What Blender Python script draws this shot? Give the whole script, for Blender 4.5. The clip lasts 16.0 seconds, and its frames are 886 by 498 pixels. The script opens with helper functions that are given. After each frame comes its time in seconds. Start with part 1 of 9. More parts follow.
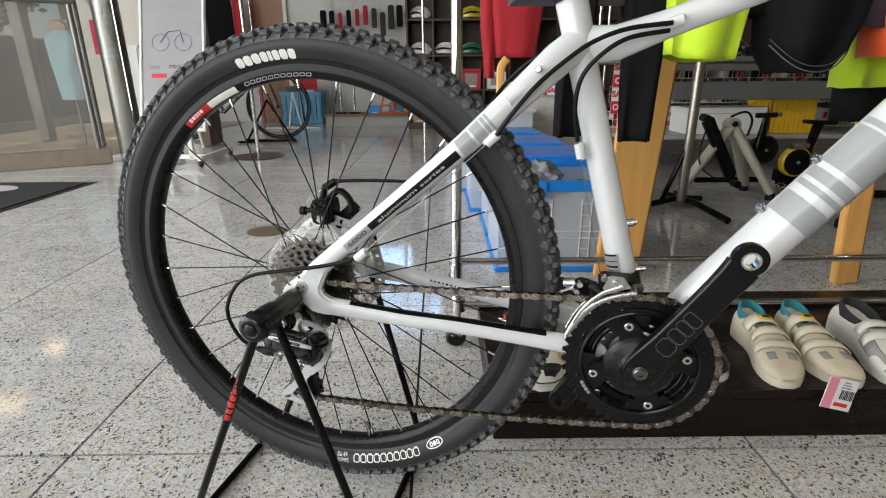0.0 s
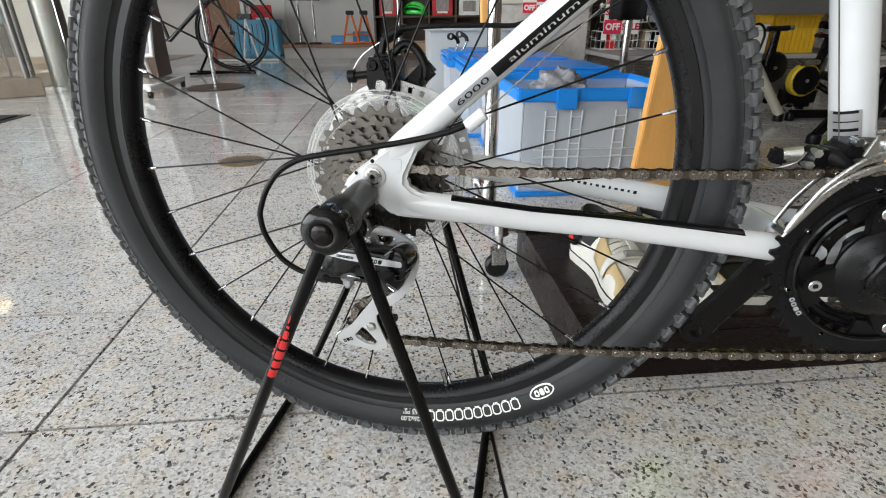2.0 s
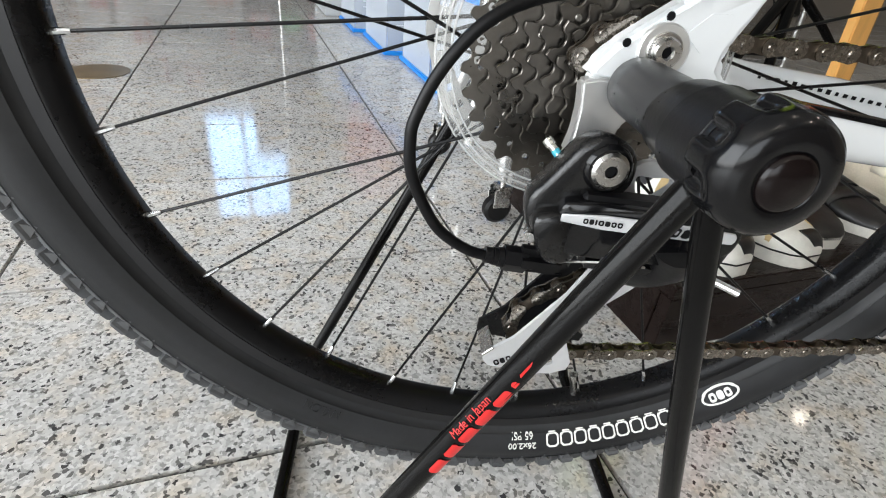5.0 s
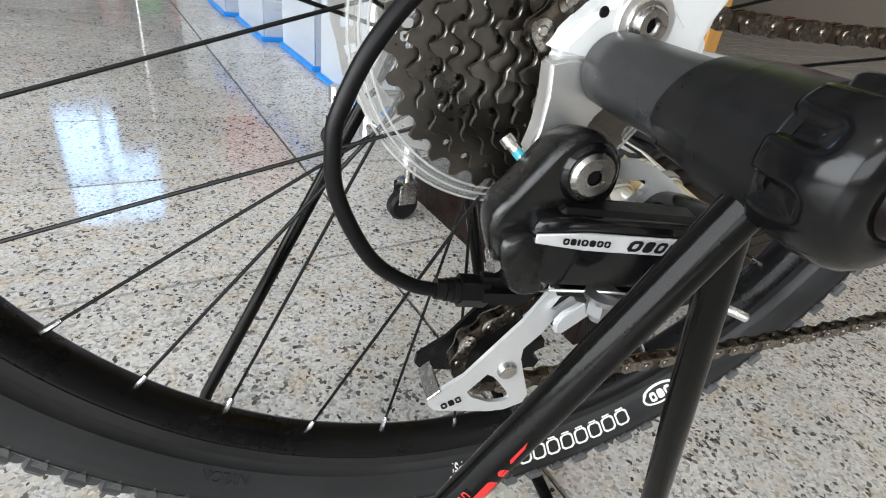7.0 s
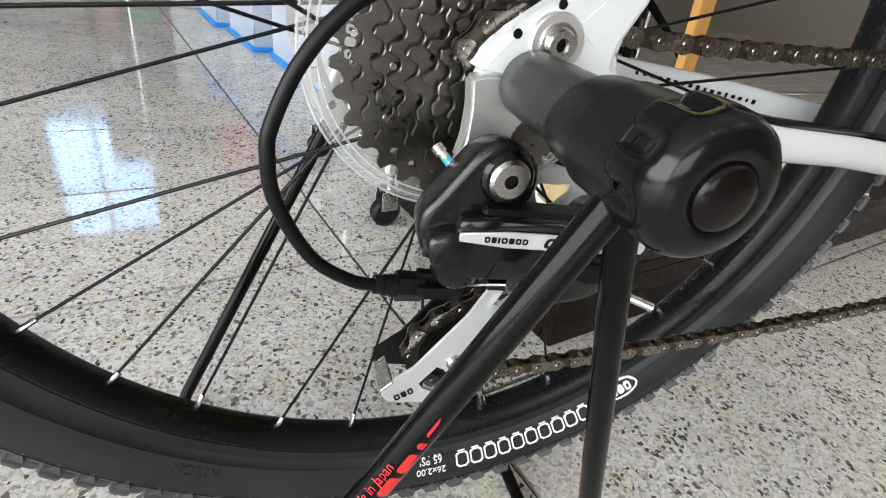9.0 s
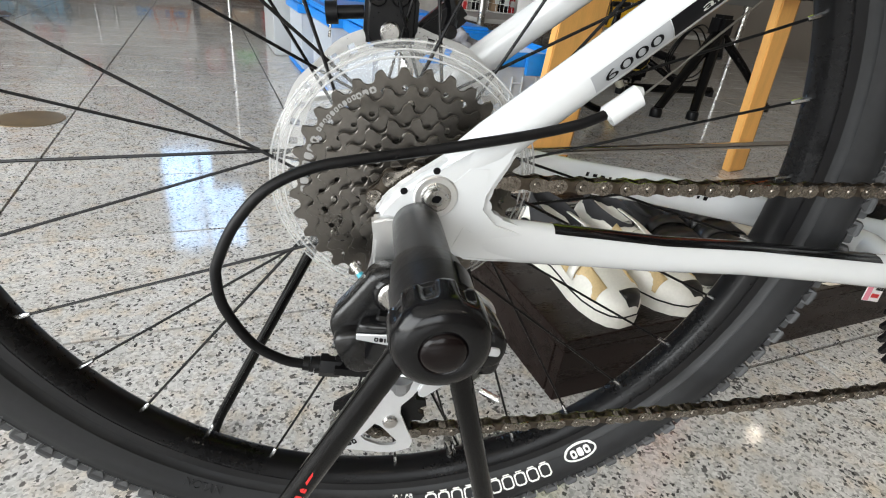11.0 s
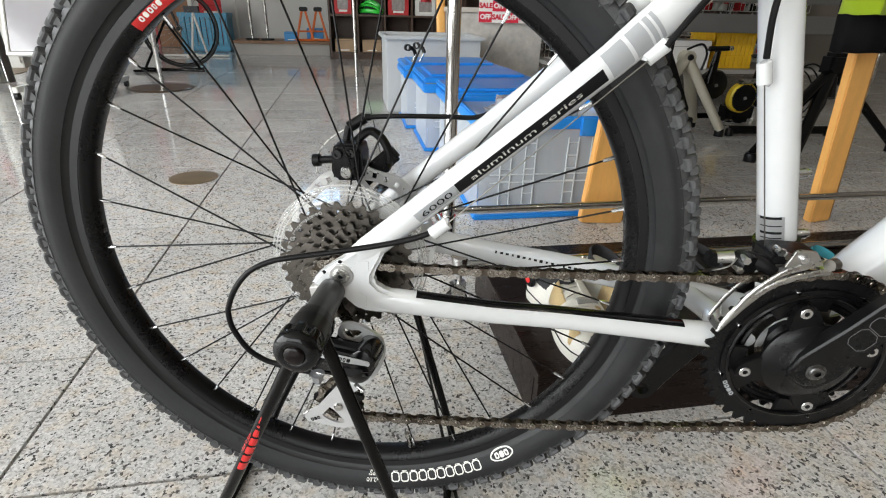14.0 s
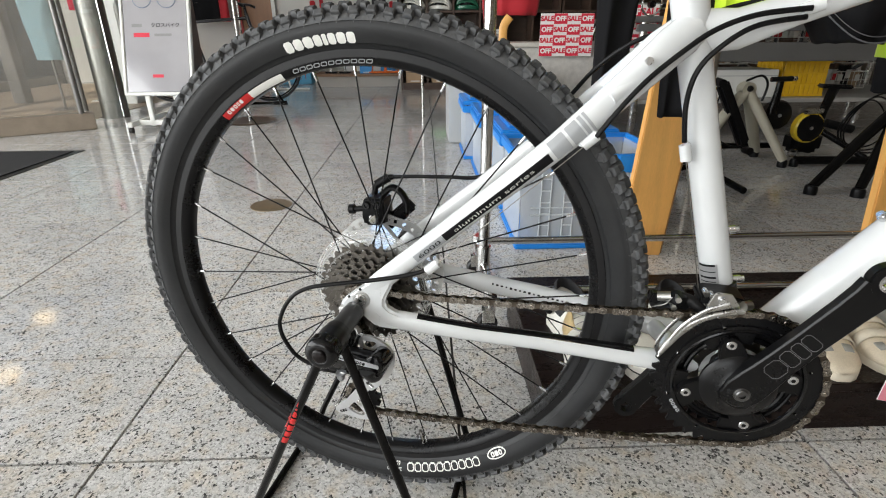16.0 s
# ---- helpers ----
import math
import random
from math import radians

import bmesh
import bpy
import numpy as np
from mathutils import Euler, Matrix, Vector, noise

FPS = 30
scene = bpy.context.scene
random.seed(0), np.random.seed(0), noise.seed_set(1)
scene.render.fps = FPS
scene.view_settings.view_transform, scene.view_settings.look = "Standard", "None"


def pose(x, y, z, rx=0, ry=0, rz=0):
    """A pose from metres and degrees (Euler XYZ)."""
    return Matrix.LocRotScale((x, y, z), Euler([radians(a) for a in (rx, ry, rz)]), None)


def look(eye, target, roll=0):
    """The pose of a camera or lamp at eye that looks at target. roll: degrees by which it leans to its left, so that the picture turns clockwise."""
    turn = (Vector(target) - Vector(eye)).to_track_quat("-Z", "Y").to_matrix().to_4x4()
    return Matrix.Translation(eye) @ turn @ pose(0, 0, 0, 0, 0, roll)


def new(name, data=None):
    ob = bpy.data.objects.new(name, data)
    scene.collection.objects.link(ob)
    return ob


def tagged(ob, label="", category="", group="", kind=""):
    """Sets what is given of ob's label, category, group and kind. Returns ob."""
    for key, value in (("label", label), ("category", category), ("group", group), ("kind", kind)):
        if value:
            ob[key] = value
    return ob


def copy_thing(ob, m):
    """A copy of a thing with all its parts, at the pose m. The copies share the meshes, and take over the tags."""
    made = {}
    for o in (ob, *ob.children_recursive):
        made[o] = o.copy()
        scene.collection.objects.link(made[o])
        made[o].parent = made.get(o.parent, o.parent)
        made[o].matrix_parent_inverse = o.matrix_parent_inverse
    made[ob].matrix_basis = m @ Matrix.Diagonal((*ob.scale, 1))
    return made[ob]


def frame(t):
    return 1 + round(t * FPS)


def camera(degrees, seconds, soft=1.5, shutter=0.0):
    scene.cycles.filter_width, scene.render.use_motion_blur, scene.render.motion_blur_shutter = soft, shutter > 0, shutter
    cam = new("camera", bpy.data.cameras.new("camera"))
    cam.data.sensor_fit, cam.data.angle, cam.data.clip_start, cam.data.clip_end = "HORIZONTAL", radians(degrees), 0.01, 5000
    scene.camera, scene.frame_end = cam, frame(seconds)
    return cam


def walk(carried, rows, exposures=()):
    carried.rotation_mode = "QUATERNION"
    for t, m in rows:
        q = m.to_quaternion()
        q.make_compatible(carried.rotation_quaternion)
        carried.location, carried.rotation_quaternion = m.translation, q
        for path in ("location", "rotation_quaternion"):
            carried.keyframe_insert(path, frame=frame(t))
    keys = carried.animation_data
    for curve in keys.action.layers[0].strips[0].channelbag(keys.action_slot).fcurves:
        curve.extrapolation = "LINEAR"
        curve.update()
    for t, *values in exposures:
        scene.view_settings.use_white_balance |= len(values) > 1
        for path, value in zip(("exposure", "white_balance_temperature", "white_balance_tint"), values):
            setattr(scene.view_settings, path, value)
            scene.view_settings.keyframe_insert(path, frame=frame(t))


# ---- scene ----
cam = camera(81.7, 16.0, soft=1.1)
# seconds, eye x y z in metres, pitch + 90, roll, yaw in degrees
PATH = [
    (0.0, 0.3341, -0.6194, 0.6373, 71.385, 0.334, 14.070),
    (0.5, 0.3337, -0.6151, 0.6153, 70.350, 0.682, 13.151),
    (1.0, 0.2997, -0.5934, 0.5753, 68.460, 0.938, 12.357),
    (1.5, 0.2427, -0.5437, 0.5551, 66.928, 0.807, 11.378),
    (2.0, 0.1361, -0.4802, 0.5082, 65.295, 0.274, 9.547),
    (2.5, 0.0735, -0.4369, 0.4641, 63.736, -0.669, 7.268),
    (3.0, -0.0036, -0.3736, 0.4416, 62.156, -1.610, 4.163),
    (3.5, -0.0521, -0.3376, 0.4308, 60.957, -2.434, 1.547),
    (6.0, -0.1031, -0.2584, 0.4063, 57.943, -6.531, -9.073),
    (6.5, -0.1062, -0.2417, 0.4009, 58.212, -7.027, -12.708),
    (7.0, -0.1045, -0.2293, 0.3983, 58.788, -7.650, -15.979),
    (7.5, -0.1032, -0.2274, 0.3953, 59.203, -8.061, -17.855),
    (8.0, -0.1013, -0.2304, 0.3957, 59.370, -7.978, -18.149),
    (10.5, -0.0469, -0.2923, 0.4566, 60.913, -6.308, -10.289),
    (11.0, -0.0289, -0.3028, 0.4780, 61.714, -5.893, -7.868),
    (11.5, -0.0140, -0.3169, 0.4941, 62.359, -5.549, -5.796),
    (12.0, 0.0085, -0.3436, 0.5184, 63.067, -5.183, -3.735),
    (12.5, 0.0305, -0.3671, 0.5298, 63.578, -4.548, -1.782),
    (13.0, 0.0616, -0.3986, 0.5611, 63.864, -3.399, 0.916),
    (13.5, 0.0883, -0.4284, 0.5825, 64.128, -2.494, 2.743),
    (14.0, 0.1263, -0.4630, 0.5986, 64.598, -1.428, 5.042),
    (14.5, 0.1613, -0.4905, 0.6116, 65.293, -0.851, 6.861),
    (15.0, 0.1835, -0.5190, 0.6342, 65.902, -0.314, 9.083),
    (15.5, 0.1969, -0.5430, 0.6491, 66.390, 0.042, 11.082),
    (16.0, 0.2169, -0.5685, 0.6703, 66.943, 0.309, 12.588),
]
walk(cam, [(t, pose(x, y, z, rx, ry, rz)) for t, x, y, z, rx, ry, rz in PATH],
     [(0.0, 0.16, 6750, 10), (3.0, 0.40, 6550, 10), (7.0, 0.46, 6620, 10), (12.5, 0.46, 6750, 10), (16.0, 0.26, 6780, 10)])


# ---- the building's axes: turned 14.6 degrees against the bicycle ----
TURN = 14.6
ROOM = pose(0, 0, 0, 0, 0, TURN)


def at(u, v, z=0.0, turn=0.0):
    """A pose given along the building's axes."""
    return ROOM @ pose(u, v, z, 0, 0, turn)


# ---- world, sun, large lights ----
world = bpy.data.worlds.new("daylight")
scene.world = world
world.use_nodes = True
wn = world.node_tree.nodes
sky = wn.new("ShaderNodeTexSky")
sky.sky_type = "NISHITA"
sky.sun_disc = False
sky.sun_elevation = radians(48)
sky.sun_rotation = radians(200)
wn["Background"].inputs["Strength"].default_value = 0.08
world.node_tree.links.new(sky.outputs["Color"], wn["Background"].inputs["Color"])

sun = new("sun", bpy.data.lights.new("sun", "SUN"))
sun.data.energy = 2.2
sun.data.angle = radians(0.6)
sun.data.color = (1.0, 0.95, 0.88)
sun.matrix_world = look((0, 0, 0), (-math.sin(radians(200)) * math.cos(radians(48)), -math.cos(radians(200)) * math.cos(radians(48)), -math.sin(radians(48))))


def window_light(name, m, w, h, watts, color=(0.93, 0.97, 1.0)):
    lamp = new(name, bpy.data.lights.new(name, "AREA"))
    lamp.data.shape = "RECTANGLE"
    lamp.data.size, lamp.data.size_y = w, h
    lamp.data.energy = watts
    lamp.data.color = color
    lamp.matrix_world = m
    return lamp



# ---- materials ----
MATS = {}


def ramp(nt, a, b, ca, cb):
    n = nt.nodes.new("ShaderNodeValToRGB")
    n.color_ramp.elements[0].position, n.color_ramp.elements[1].position = a, b
    n.color_ramp.elements[0].color, n.color_ramp.elements[1].color = (*ca, 1), (*cb, 1)
    return n


def pm(name, color, rough=0.5, metal=0.0, var=0.12, big=6.0, fine=180.0, bump=0.0, coat=0.0, rvar=0.12, spec=0.5, alpha=1.0, trans=0.0, ior=1.5, emit=None, sheen=0.0, stretch=None, pieces=0.0, bump_scale=None, dust=0.0):
    """A surface with variation at two scales, wear in its gloss and a fine relief."""
    if name in MATS:
        return MATS[name]
    m = bpy.data.materials.new(name)
    m.use_nodes = True
    nt, N, L = m.node_tree, m.node_tree.nodes, m.node_tree.links
    bsdf = N["Principled BSDF"]
    tc = N.new("ShaderNodeTexCoord")
    mp = N.new("ShaderNodeMapping")
    L.new(tc.outputs["Object"], mp.inputs["Vector"])
    if stretch:
        mp.inputs["Scale"].default_value = stretch
    n1, n2 = N.new("ShaderNodeTexNoise"), N.new("ShaderNodeTexNoise")
    for n, s, d in ((n1, big, 5), (n2, fine, 3)):
        n.inputs["Scale"].default_value, n.inputs["Detail"].default_value = s, d
        L.new(mp.outputs["Vector"], n.inputs["Vector"])
    mix = N.new("ShaderNodeMath")
    mix.operation = "MULTIPLY_ADD"
    L.new(n1.outputs["Fac"], mix.inputs[0])
    mix.inputs[1].default_value = 0.6
    half = N.new("ShaderNodeMath")
    half.operation = "MULTIPLY"
    L.new(n2.outputs["Fac"], half.inputs[0])
    half.inputs[1].default_value = 0.4
    L.new(half.outputs[0], mix.inputs[2])
    lo = tuple(max(0.0, c * (1 - var)) for c in color)
    hi = tuple(min(1.0, c * (1 + var)) for c in color)
    r = ramp(nt, 0.3, 0.7, lo, hi)
    L.new(mix.outputs[0], r.inputs["Fac"])
    out = r.outputs["Color"]
    if pieces:
        info, hsv, mr = N.new("ShaderNodeObjectInfo"), N.new("ShaderNodeHueSaturation"), N.new("ShaderNodeMapRange")
        L.new(info.outputs["Random"], mr.inputs["Value"])
        mr.inputs["To Min"].default_value, mr.inputs["To Max"].default_value = 1 - pieces, 1 + pieces
        L.new(mr.outputs["Result"], hsv.inputs["Value"])
        L.new(out, hsv.inputs["Color"])
        out = hsv.outputs["Color"]
    if dust:
        n3 = N.new("ShaderNodeTexNoise")
        n3.inputs["Scale"].default_value, n3.inputs["Detail"].default_value = big * 2.3, 8
        L.new(mp.outputs["Vector"], n3.inputs["Vector"])
        dr = ramp(nt, 0.5, 0.75, (0, 0, 0), (dust, dust, dust))
        L.new(n3.outputs["Fac"], dr.inputs["Fac"])
        mx = N.new("ShaderNodeMix")
        mx.data_type = "RGBA"
        L.new(dr.outputs["Color"], mx.inputs["Factor"])
        L.new(out, mx.inputs["A"])
        mx.inputs["B"].default_value = (0.42, 0.40, 0.36, 1)
        out = mx.outputs["Result"]
    L.new(out, bsdf.inputs["Base Color"])
    rr = N.new("ShaderNodeMapRange")
    L.new(mix.outputs[0], rr.inputs["Value"])
    rr.inputs["From Min"].default_value, rr.inputs["From Max"].default_value = 0.3, 0.7
    rr.inputs["To Min"].default_value, rr.inputs["To Max"].default_value = max(0.02, rough * (1 - rvar)), min(1.0, rough * (1 + rvar))
    L.new(rr.outputs["Result"], bsdf.inputs["Roughness"])
    bsdf.inputs["Metallic"].default_value = metal
    bsdf.inputs["Specular IOR Level"].default_value = spec
    bsdf.inputs["Coat Weight"].default_value = coat
    bsdf.inputs["Coat Roughness"].default_value = 0.04
    bsdf.inputs["Transmission Weight"].default_value = trans
    bsdf.inputs["IOR"].default_value = ior
    bsdf.inputs["Alpha"].default_value = alpha
    bsdf.inputs["Sheen Weight"].default_value = sheen
    if emit:
        bsdf.inputs["Emission Color"].default_value = (*emit[:3], 1)
        bsdf.inputs["Emission Strength"].default_value = emit[3]
    if bump:
        b = N.new("ShaderNodeBump")
        b.inputs["Strength"].default_value = bump
        b.inputs["Distance"].default_value = 0.001
        src = n2
        if bump_scale:
            src = N.new("ShaderNodeTexNoise")
            src.inputs["Scale"].default_value, src.inputs["Detail"].default_value = bump_scale, 6
            L.new(mp.outputs["Vector"], src.inputs["Vector"])
        L.new(src.outputs["Fac"], b.inputs["Height"])
        L.new(b.outputs["Normal"], bsdf.inputs["Normal"])
    MATS[name] = m
    return m


def granite():
    """Polished pale granite with grey clouds and black flecks."""
    m = bpy.data.materials.new("polished_granite")
    m.use_nodes = True
    nt, N, L = m.node_tree, m.node_tree.nodes, m.node_tree.links
    bsdf = N["Principled BSDF"]
    geo, info = N.new("ShaderNodeNewGeometry"), N.new("ShaderNodeObjectInfo")
    off = N.new("ShaderNodeVectorMath")
    off.operation = "MULTIPLY_ADD"
    L.new(info.outputs["Random"], off.inputs[0])
    off.inputs[1].default_value = (7.0, 5.0, 3.0)
    L.new(geo.outputs["Position"], off.inputs[2])
    # crystals: warped cells, each of its own tone
    warp = N.new("ShaderNodeTexNoise")
    warp.inputs["Scale"].default_value, warp.inputs["Detail"].default_value = 190, 3
    L.new(off.outputs[0], warp.inputs["Vector"])
    wv = N.new("ShaderNodeVectorMath")
    wv.operation = "MULTIPLY_ADD"
    L.new(warp.outputs["Color"], wv.inputs[0])
    wv.inputs[1].default_value = (0.006, 0.006, 0.006)
    L.new(off.outputs[0], wv.inputs[2])
    tones = []
    for s in (330.0, 250.0):
        vo = N.new("ShaderNodeTexVoronoi")
        vo.inputs["Scale"].default_value = s
        L.new(wv.outputs[0], vo.inputs["Vector"])
        sep = N.new("ShaderNodeSeparateColor")
        L.new(vo.outputs["Color"], sep.inputs["Color"])
        tones.append(sep)
    base = N.new("ShaderNodeValToRGB")
    cr = base.color_ramp
    cr.interpolation = "LINEAR"
    cr.elements[0].position, cr.elements[0].color = 0.0, (0.30, 0.295, 0.285, 1)
    cr.elements[1].position, cr.elements[1].color = 1.0, (0.72, 0.71, 0.70, 1)
    for p, c in ((0.16, 0.40), (0.36, 0.54), (0.75, 0.62)):
        e = cr.elements.new(p)
        e.color = (c, c * 0.99, c * 0.965, 1)
    L.new(tones[0].outputs["Red"], base.inputs["Fac"])
    # black flecks cluster where a slow noise is high
    slow = N.new("ShaderNodeTexNoise")
    slow.inputs["Scale"].default_value, slow.inputs["Detail"].default_value = 26, 3
    L.new(off.outputs[0], slow.inputs["Vector"])
    addf = N.new("ShaderNodeMath")
    addf.operation = "MULTIPLY_ADD"
    L.new(slow.outputs["Fac"], addf.inputs[0])
    addf.inputs[1].default_value = 0.55
    L.new(tones[1].outputs["Green"], addf.inputs[2])
    gt = N.new("ShaderNodeMath")
    gt.operation = "GREATER_THAN"
    L.new(addf.outputs[0], gt.inputs[0])
    gt.inputs[1].default_value = 1.19
    mx = N.new("ShaderNodeMix")
    mx.data_type = "RGBA"
    L.new(gt.outputs[0], mx.inputs["Factor"])
    L.new(base.outputs["Color"], mx.inputs["A"])
    dark = ramp(nt, 0.0, 1.0, (0.045, 0.045, 0.048), (0.19, 0.185, 0.18))
    L.new(tones[1].outputs["Blue"], dark.inputs["Fac"])
    L.new(dark.outputs["Color"], mx.inputs["B"])
    # rosy and tan feldspar patches
    tan = N.new("ShaderNodeTexNoise")
    tan.inputs["Scale"].default_value, tan.inputs["Detail"].default_value = 34, 5
    L.new(off.outputs[0], tan.inputs["Vector"])
    tr = ramp(nt, 0.48, 0.72, (1, 1, 1), (1.0, 0.90, 0.78))
    L.new(tan.outputs["Fac"], tr.inputs["Fac"])
    tm = N.new("ShaderNodeMix")
    tm.data_type, tm.blend_type = "RGBA", "MULTIPLY"
    tm.inputs["Factor"].default_value = 1.0
    L.new(mx.outputs["Result"], tm.inputs["A"])
    L.new(tr.outputs["Color"], tm.inputs["B"])
    # slow clouds and a tone per slab
    cloud = N.new("ShaderNodeTexNoise")
    cloud.inputs["Scale"].default_value, cloud.inputs["Detail"].default_value = 5, 6
    L.new(off.outputs[0], cloud.inputs["Vector"])
    hsv, mr, mul = N.new("ShaderNodeHueSaturation"), N.new("ShaderNodeMapRange"), N.new("ShaderNodeMath")
    L.new(cloud.outputs["Fac"], mr.inputs["Value"])
    mr.inputs["From Min"].default_value, mr.inputs["From Max"].default_value = 0.3, 0.7
    mr.inputs["To Min"].default_value, mr.inputs["To Max"].default_value = 0.9, 1.08
    mr2 = N.new("ShaderNodeMapRange")
    L.new(info.outputs["Random"], mr2.inputs["Value"])
    mr2.inputs["To Min"].default_value, mr2.inputs["To Max"].default_value = 0.94, 1.04
    mul.operation = "MULTIPLY"
    L.new(mr.outputs["Result"], mul.inputs[0])
    L.new(mr2.outputs["Result"], mul.inputs[1])
    L.new(mul.outputs[0], hsv.inputs["Value"])
    L.new(tm.outputs["Result"], hsv.inputs["Color"])
    L.new(hsv.outputs["Color"], bsdf.inputs["Base Color"])
    scuff = N.new("ShaderNodeTexNoise")
    scuff.inputs["Scale"].default_value, scuff.inputs["Detail"].default_value = 3.5, 8
    L.new(geo.outputs["Position"], scuff.inputs["Vector"])
    sr = N.new("ShaderNodeMapRange")
    L.new(scuff.outputs["Fac"], sr.inputs["Value"])
    sr.inputs["From Min"].default_value, sr.inputs["From Max"].default_value = 0.3, 0.7
    sr.inputs["To Min"].default_value, sr.inputs["To Max"].default_value = 0.035, 0.11
    L.new(sr.outputs["Result"], bsdf.inputs["Roughness"])
    bsdf.inputs["Specular IOR Level"].default_value = 0.5
    wob = N.new("ShaderNodeTexNoise")
    wob.inputs["Scale"].default_value = 14
    L.new(geo.outputs["Position"], wob.inputs["Vector"])
    b = N.new("ShaderNodeBump")
    b.inputs["Strength"].default_value, b.inputs["Distance"].default_value = 0.06, 0.001
    L.new(wob.outputs["Fac"], b.inputs["Height"])
    L.new(b.outputs["Normal"], bsdf.inputs["Normal"])
    return m


GRANITE = granite()
GROUT = pm("grout", (0.030, 0.030, 0.028), 0.9, bump=0.4)
WHITE_PAINT = pm("white_enamel", (0.65, 0.67, 0.68), 0.22, var=0.02, big=9, fine=60, coat=0.8, rvar=0.25, bump=0.03)
RUBBER = pm("tyre_rubber", (0.0135, 0.0142, 0.0155), 0.44, var=0.3, big=14, fine=220, bump=0.10, rvar=0.2, dust=0.012, spec=0.36)
# greys of tread and shoulder hold the rubber's lit sheen as well as dust
KNOB_RUBBER = pm("tread_rubber", (0.066, 0.068, 0.071), 0.55, var=0.35, big=30, fine=260, bump=0.3, dust=0.05, spec=0.36)
SHOULDER = pm("dusty_sheen_rubber", (0.088, 0.091, 0.095), 0.60, var=0.35, big=26, fine=240, bump=0.3, dust=0.08, spec=0.30)
BLACK_ALU = pm("anodised_black", (0.005, 0.005, 0.0055), 0.30, var=0.25, big=20, fine=300, rvar=0.3, bump=0.05, spec=0.2)
GREY_RIM = pm("rim_brake_track", (0.013, 0.013, 0.014), 0.46, spec=0.25, var=0.18, big=18, fine=320, rvar=0.25)
BLACK_PLASTIC = pm("black_plastic", (0.0045, 0.0045, 0.005), 0.36, var=0.3, big=25, fine=300, bump=0.10, rvar=0.3, dust=0.008, spec=0.2)
BLACK_RUBBER = pm("black_sleeve_rubber", (0.006, 0.006, 0.0065), 0.32, var=0.3, big=22, fine=240, bump=0.12, rvar=0.3, dust=0.010, spec=0.32)
BLACK_POWDER = pm("black_powder_coat", (0.004, 0.0038, 0.0038), 0.15, var=0.25, big=16, fine=420, bump=0.03, rvar=0.35, dust=0.004, spec=0.15)
BLACK_GLOSS = pm("black_gloss", (0.0035, 0.0035, 0.004), 0.16, var=0.2, big=12, fine=200, rvar=0.4, spec=0.35)
CHROME = pm("chrome", (0.62, 0.62, 0.61), 0.12, metal=1.0, var=0.06, big=8, fine=120, rvar=0.5)
STEEL = pm("brushed_steel", (0.52, 0.51, 0.49), 0.28, metal=1.0, var=0.10, big=14, fine=240, rvar=0.35)
ALU = pm("polished_aluminium", (0.66, 0.67, 0.68), 0.22, metal=1.0, var=0.06, big=14, fine=300, rvar=0.4, bump=0.05)
SILVER = pm("silver_paint", (0.62, 0.63, 0.64), 0.32, metal=0.5, var=0.05, big=16, fine=320)
COG = pm("oiled_cog_steel", (0.145, 0.134, 0.120), 0.33, metal=1.0, var=0.16, big=40, fine=400, rvar=0.25)
CAST_BLACK = pm("satin_cast_black", (0.0045, 0.0045, 0.0048), 0.27, var=0.25, big=25, fine=300, bump=0.05, rvar=0.3, dust=0.006, spec=0.5)
STEEL_DULL = pm("dull_rivet_steel", (0.22, 0.21, 0.19), 0.35, metal=1.0, var=0.15)
BLUE_RIVET = pm("blue_rivet", (0.02, 0.22, 0.50), 0.4, var=0.05)
CHAIN_OUT = pm("chain_plate_steel", (0.235, 0.212, 0.185), 0.24, metal=1.0, var=0.35, big=90, fine=500, rvar=0.4)
CHAIN_IN = pm("chain_inner_steel", (0.10, 0.083, 0.066), 0.36, metal=1.0, var=0.3, big=90, fine=500)
GREY_INK = pm("grey_ink", (0.33, 0.345, 0.36), 0.3, var=0.04, coat=0.4)
BLACK_INK = pm("black_ink", (0.008, 0.008, 0.009), 0.35, var=0.1, spec=0.12)
WHITE_INK = pm("white_ink", (0.80, 0.80, 0.76), 0.55, var=0.05)
RED_INK = pm("red_ink", (0.62, 0.02, 0.02), 0.45, var=0.08)
CLEAR = pm("clear_plastic", (0.66, 0.67, 0.66), 0.06, var=0.05, alpha=0.12, coat=0.5, rvar=0.3)
CREAM_PAINT = pm("pale_paint", (0.74, 0.74, 0.70), 0.5, var=0.04)
DARK_WOOD = pm("dark_brown_laminate", (0.011, 0.0065, 0.0055), 0.28, var=0.22, big=5, fine=90, bump=0.05, stretch=(1, 6, 6), rvar=0.3, dust=0.006, spec=0.14)
ORANGE_WOOD = pm("varnished_plywood", (0.78, 0.41, 0.12), 0.36, var=0.14, big=4, fine=60, bump=0.05, stretch=(9, 9, 0.8), rvar=0.2)
CRANK_BLACK = pm("forged_crank_black", (0.003, 0.003, 0.0034), 0.30, var=0.15, big=18, fine=320, bump=0.015, rvar=0.2, spec=0.26)
TUBE_GREY = pm("grey_axle_tube", (0.040, 0.041, 0.043), 0.34, metal=0.3, var=0.2, big=20, fine=300, rvar=0.3)
KNOB_BLACK = pm("moulded_knob_black", (0.004, 0.004, 0.0045), 0.17, var=0.25, big=18, fine=320, bump=0.04, rvar=0.2, spec=0.3)
CAST_ALU = pm("cast_aluminium", (0.74, 0.74, 0.73), 0.34, metal=0.85, var=0.04, big=20, fine=260, rvar=0.15)
# ---- mesh helpers ----


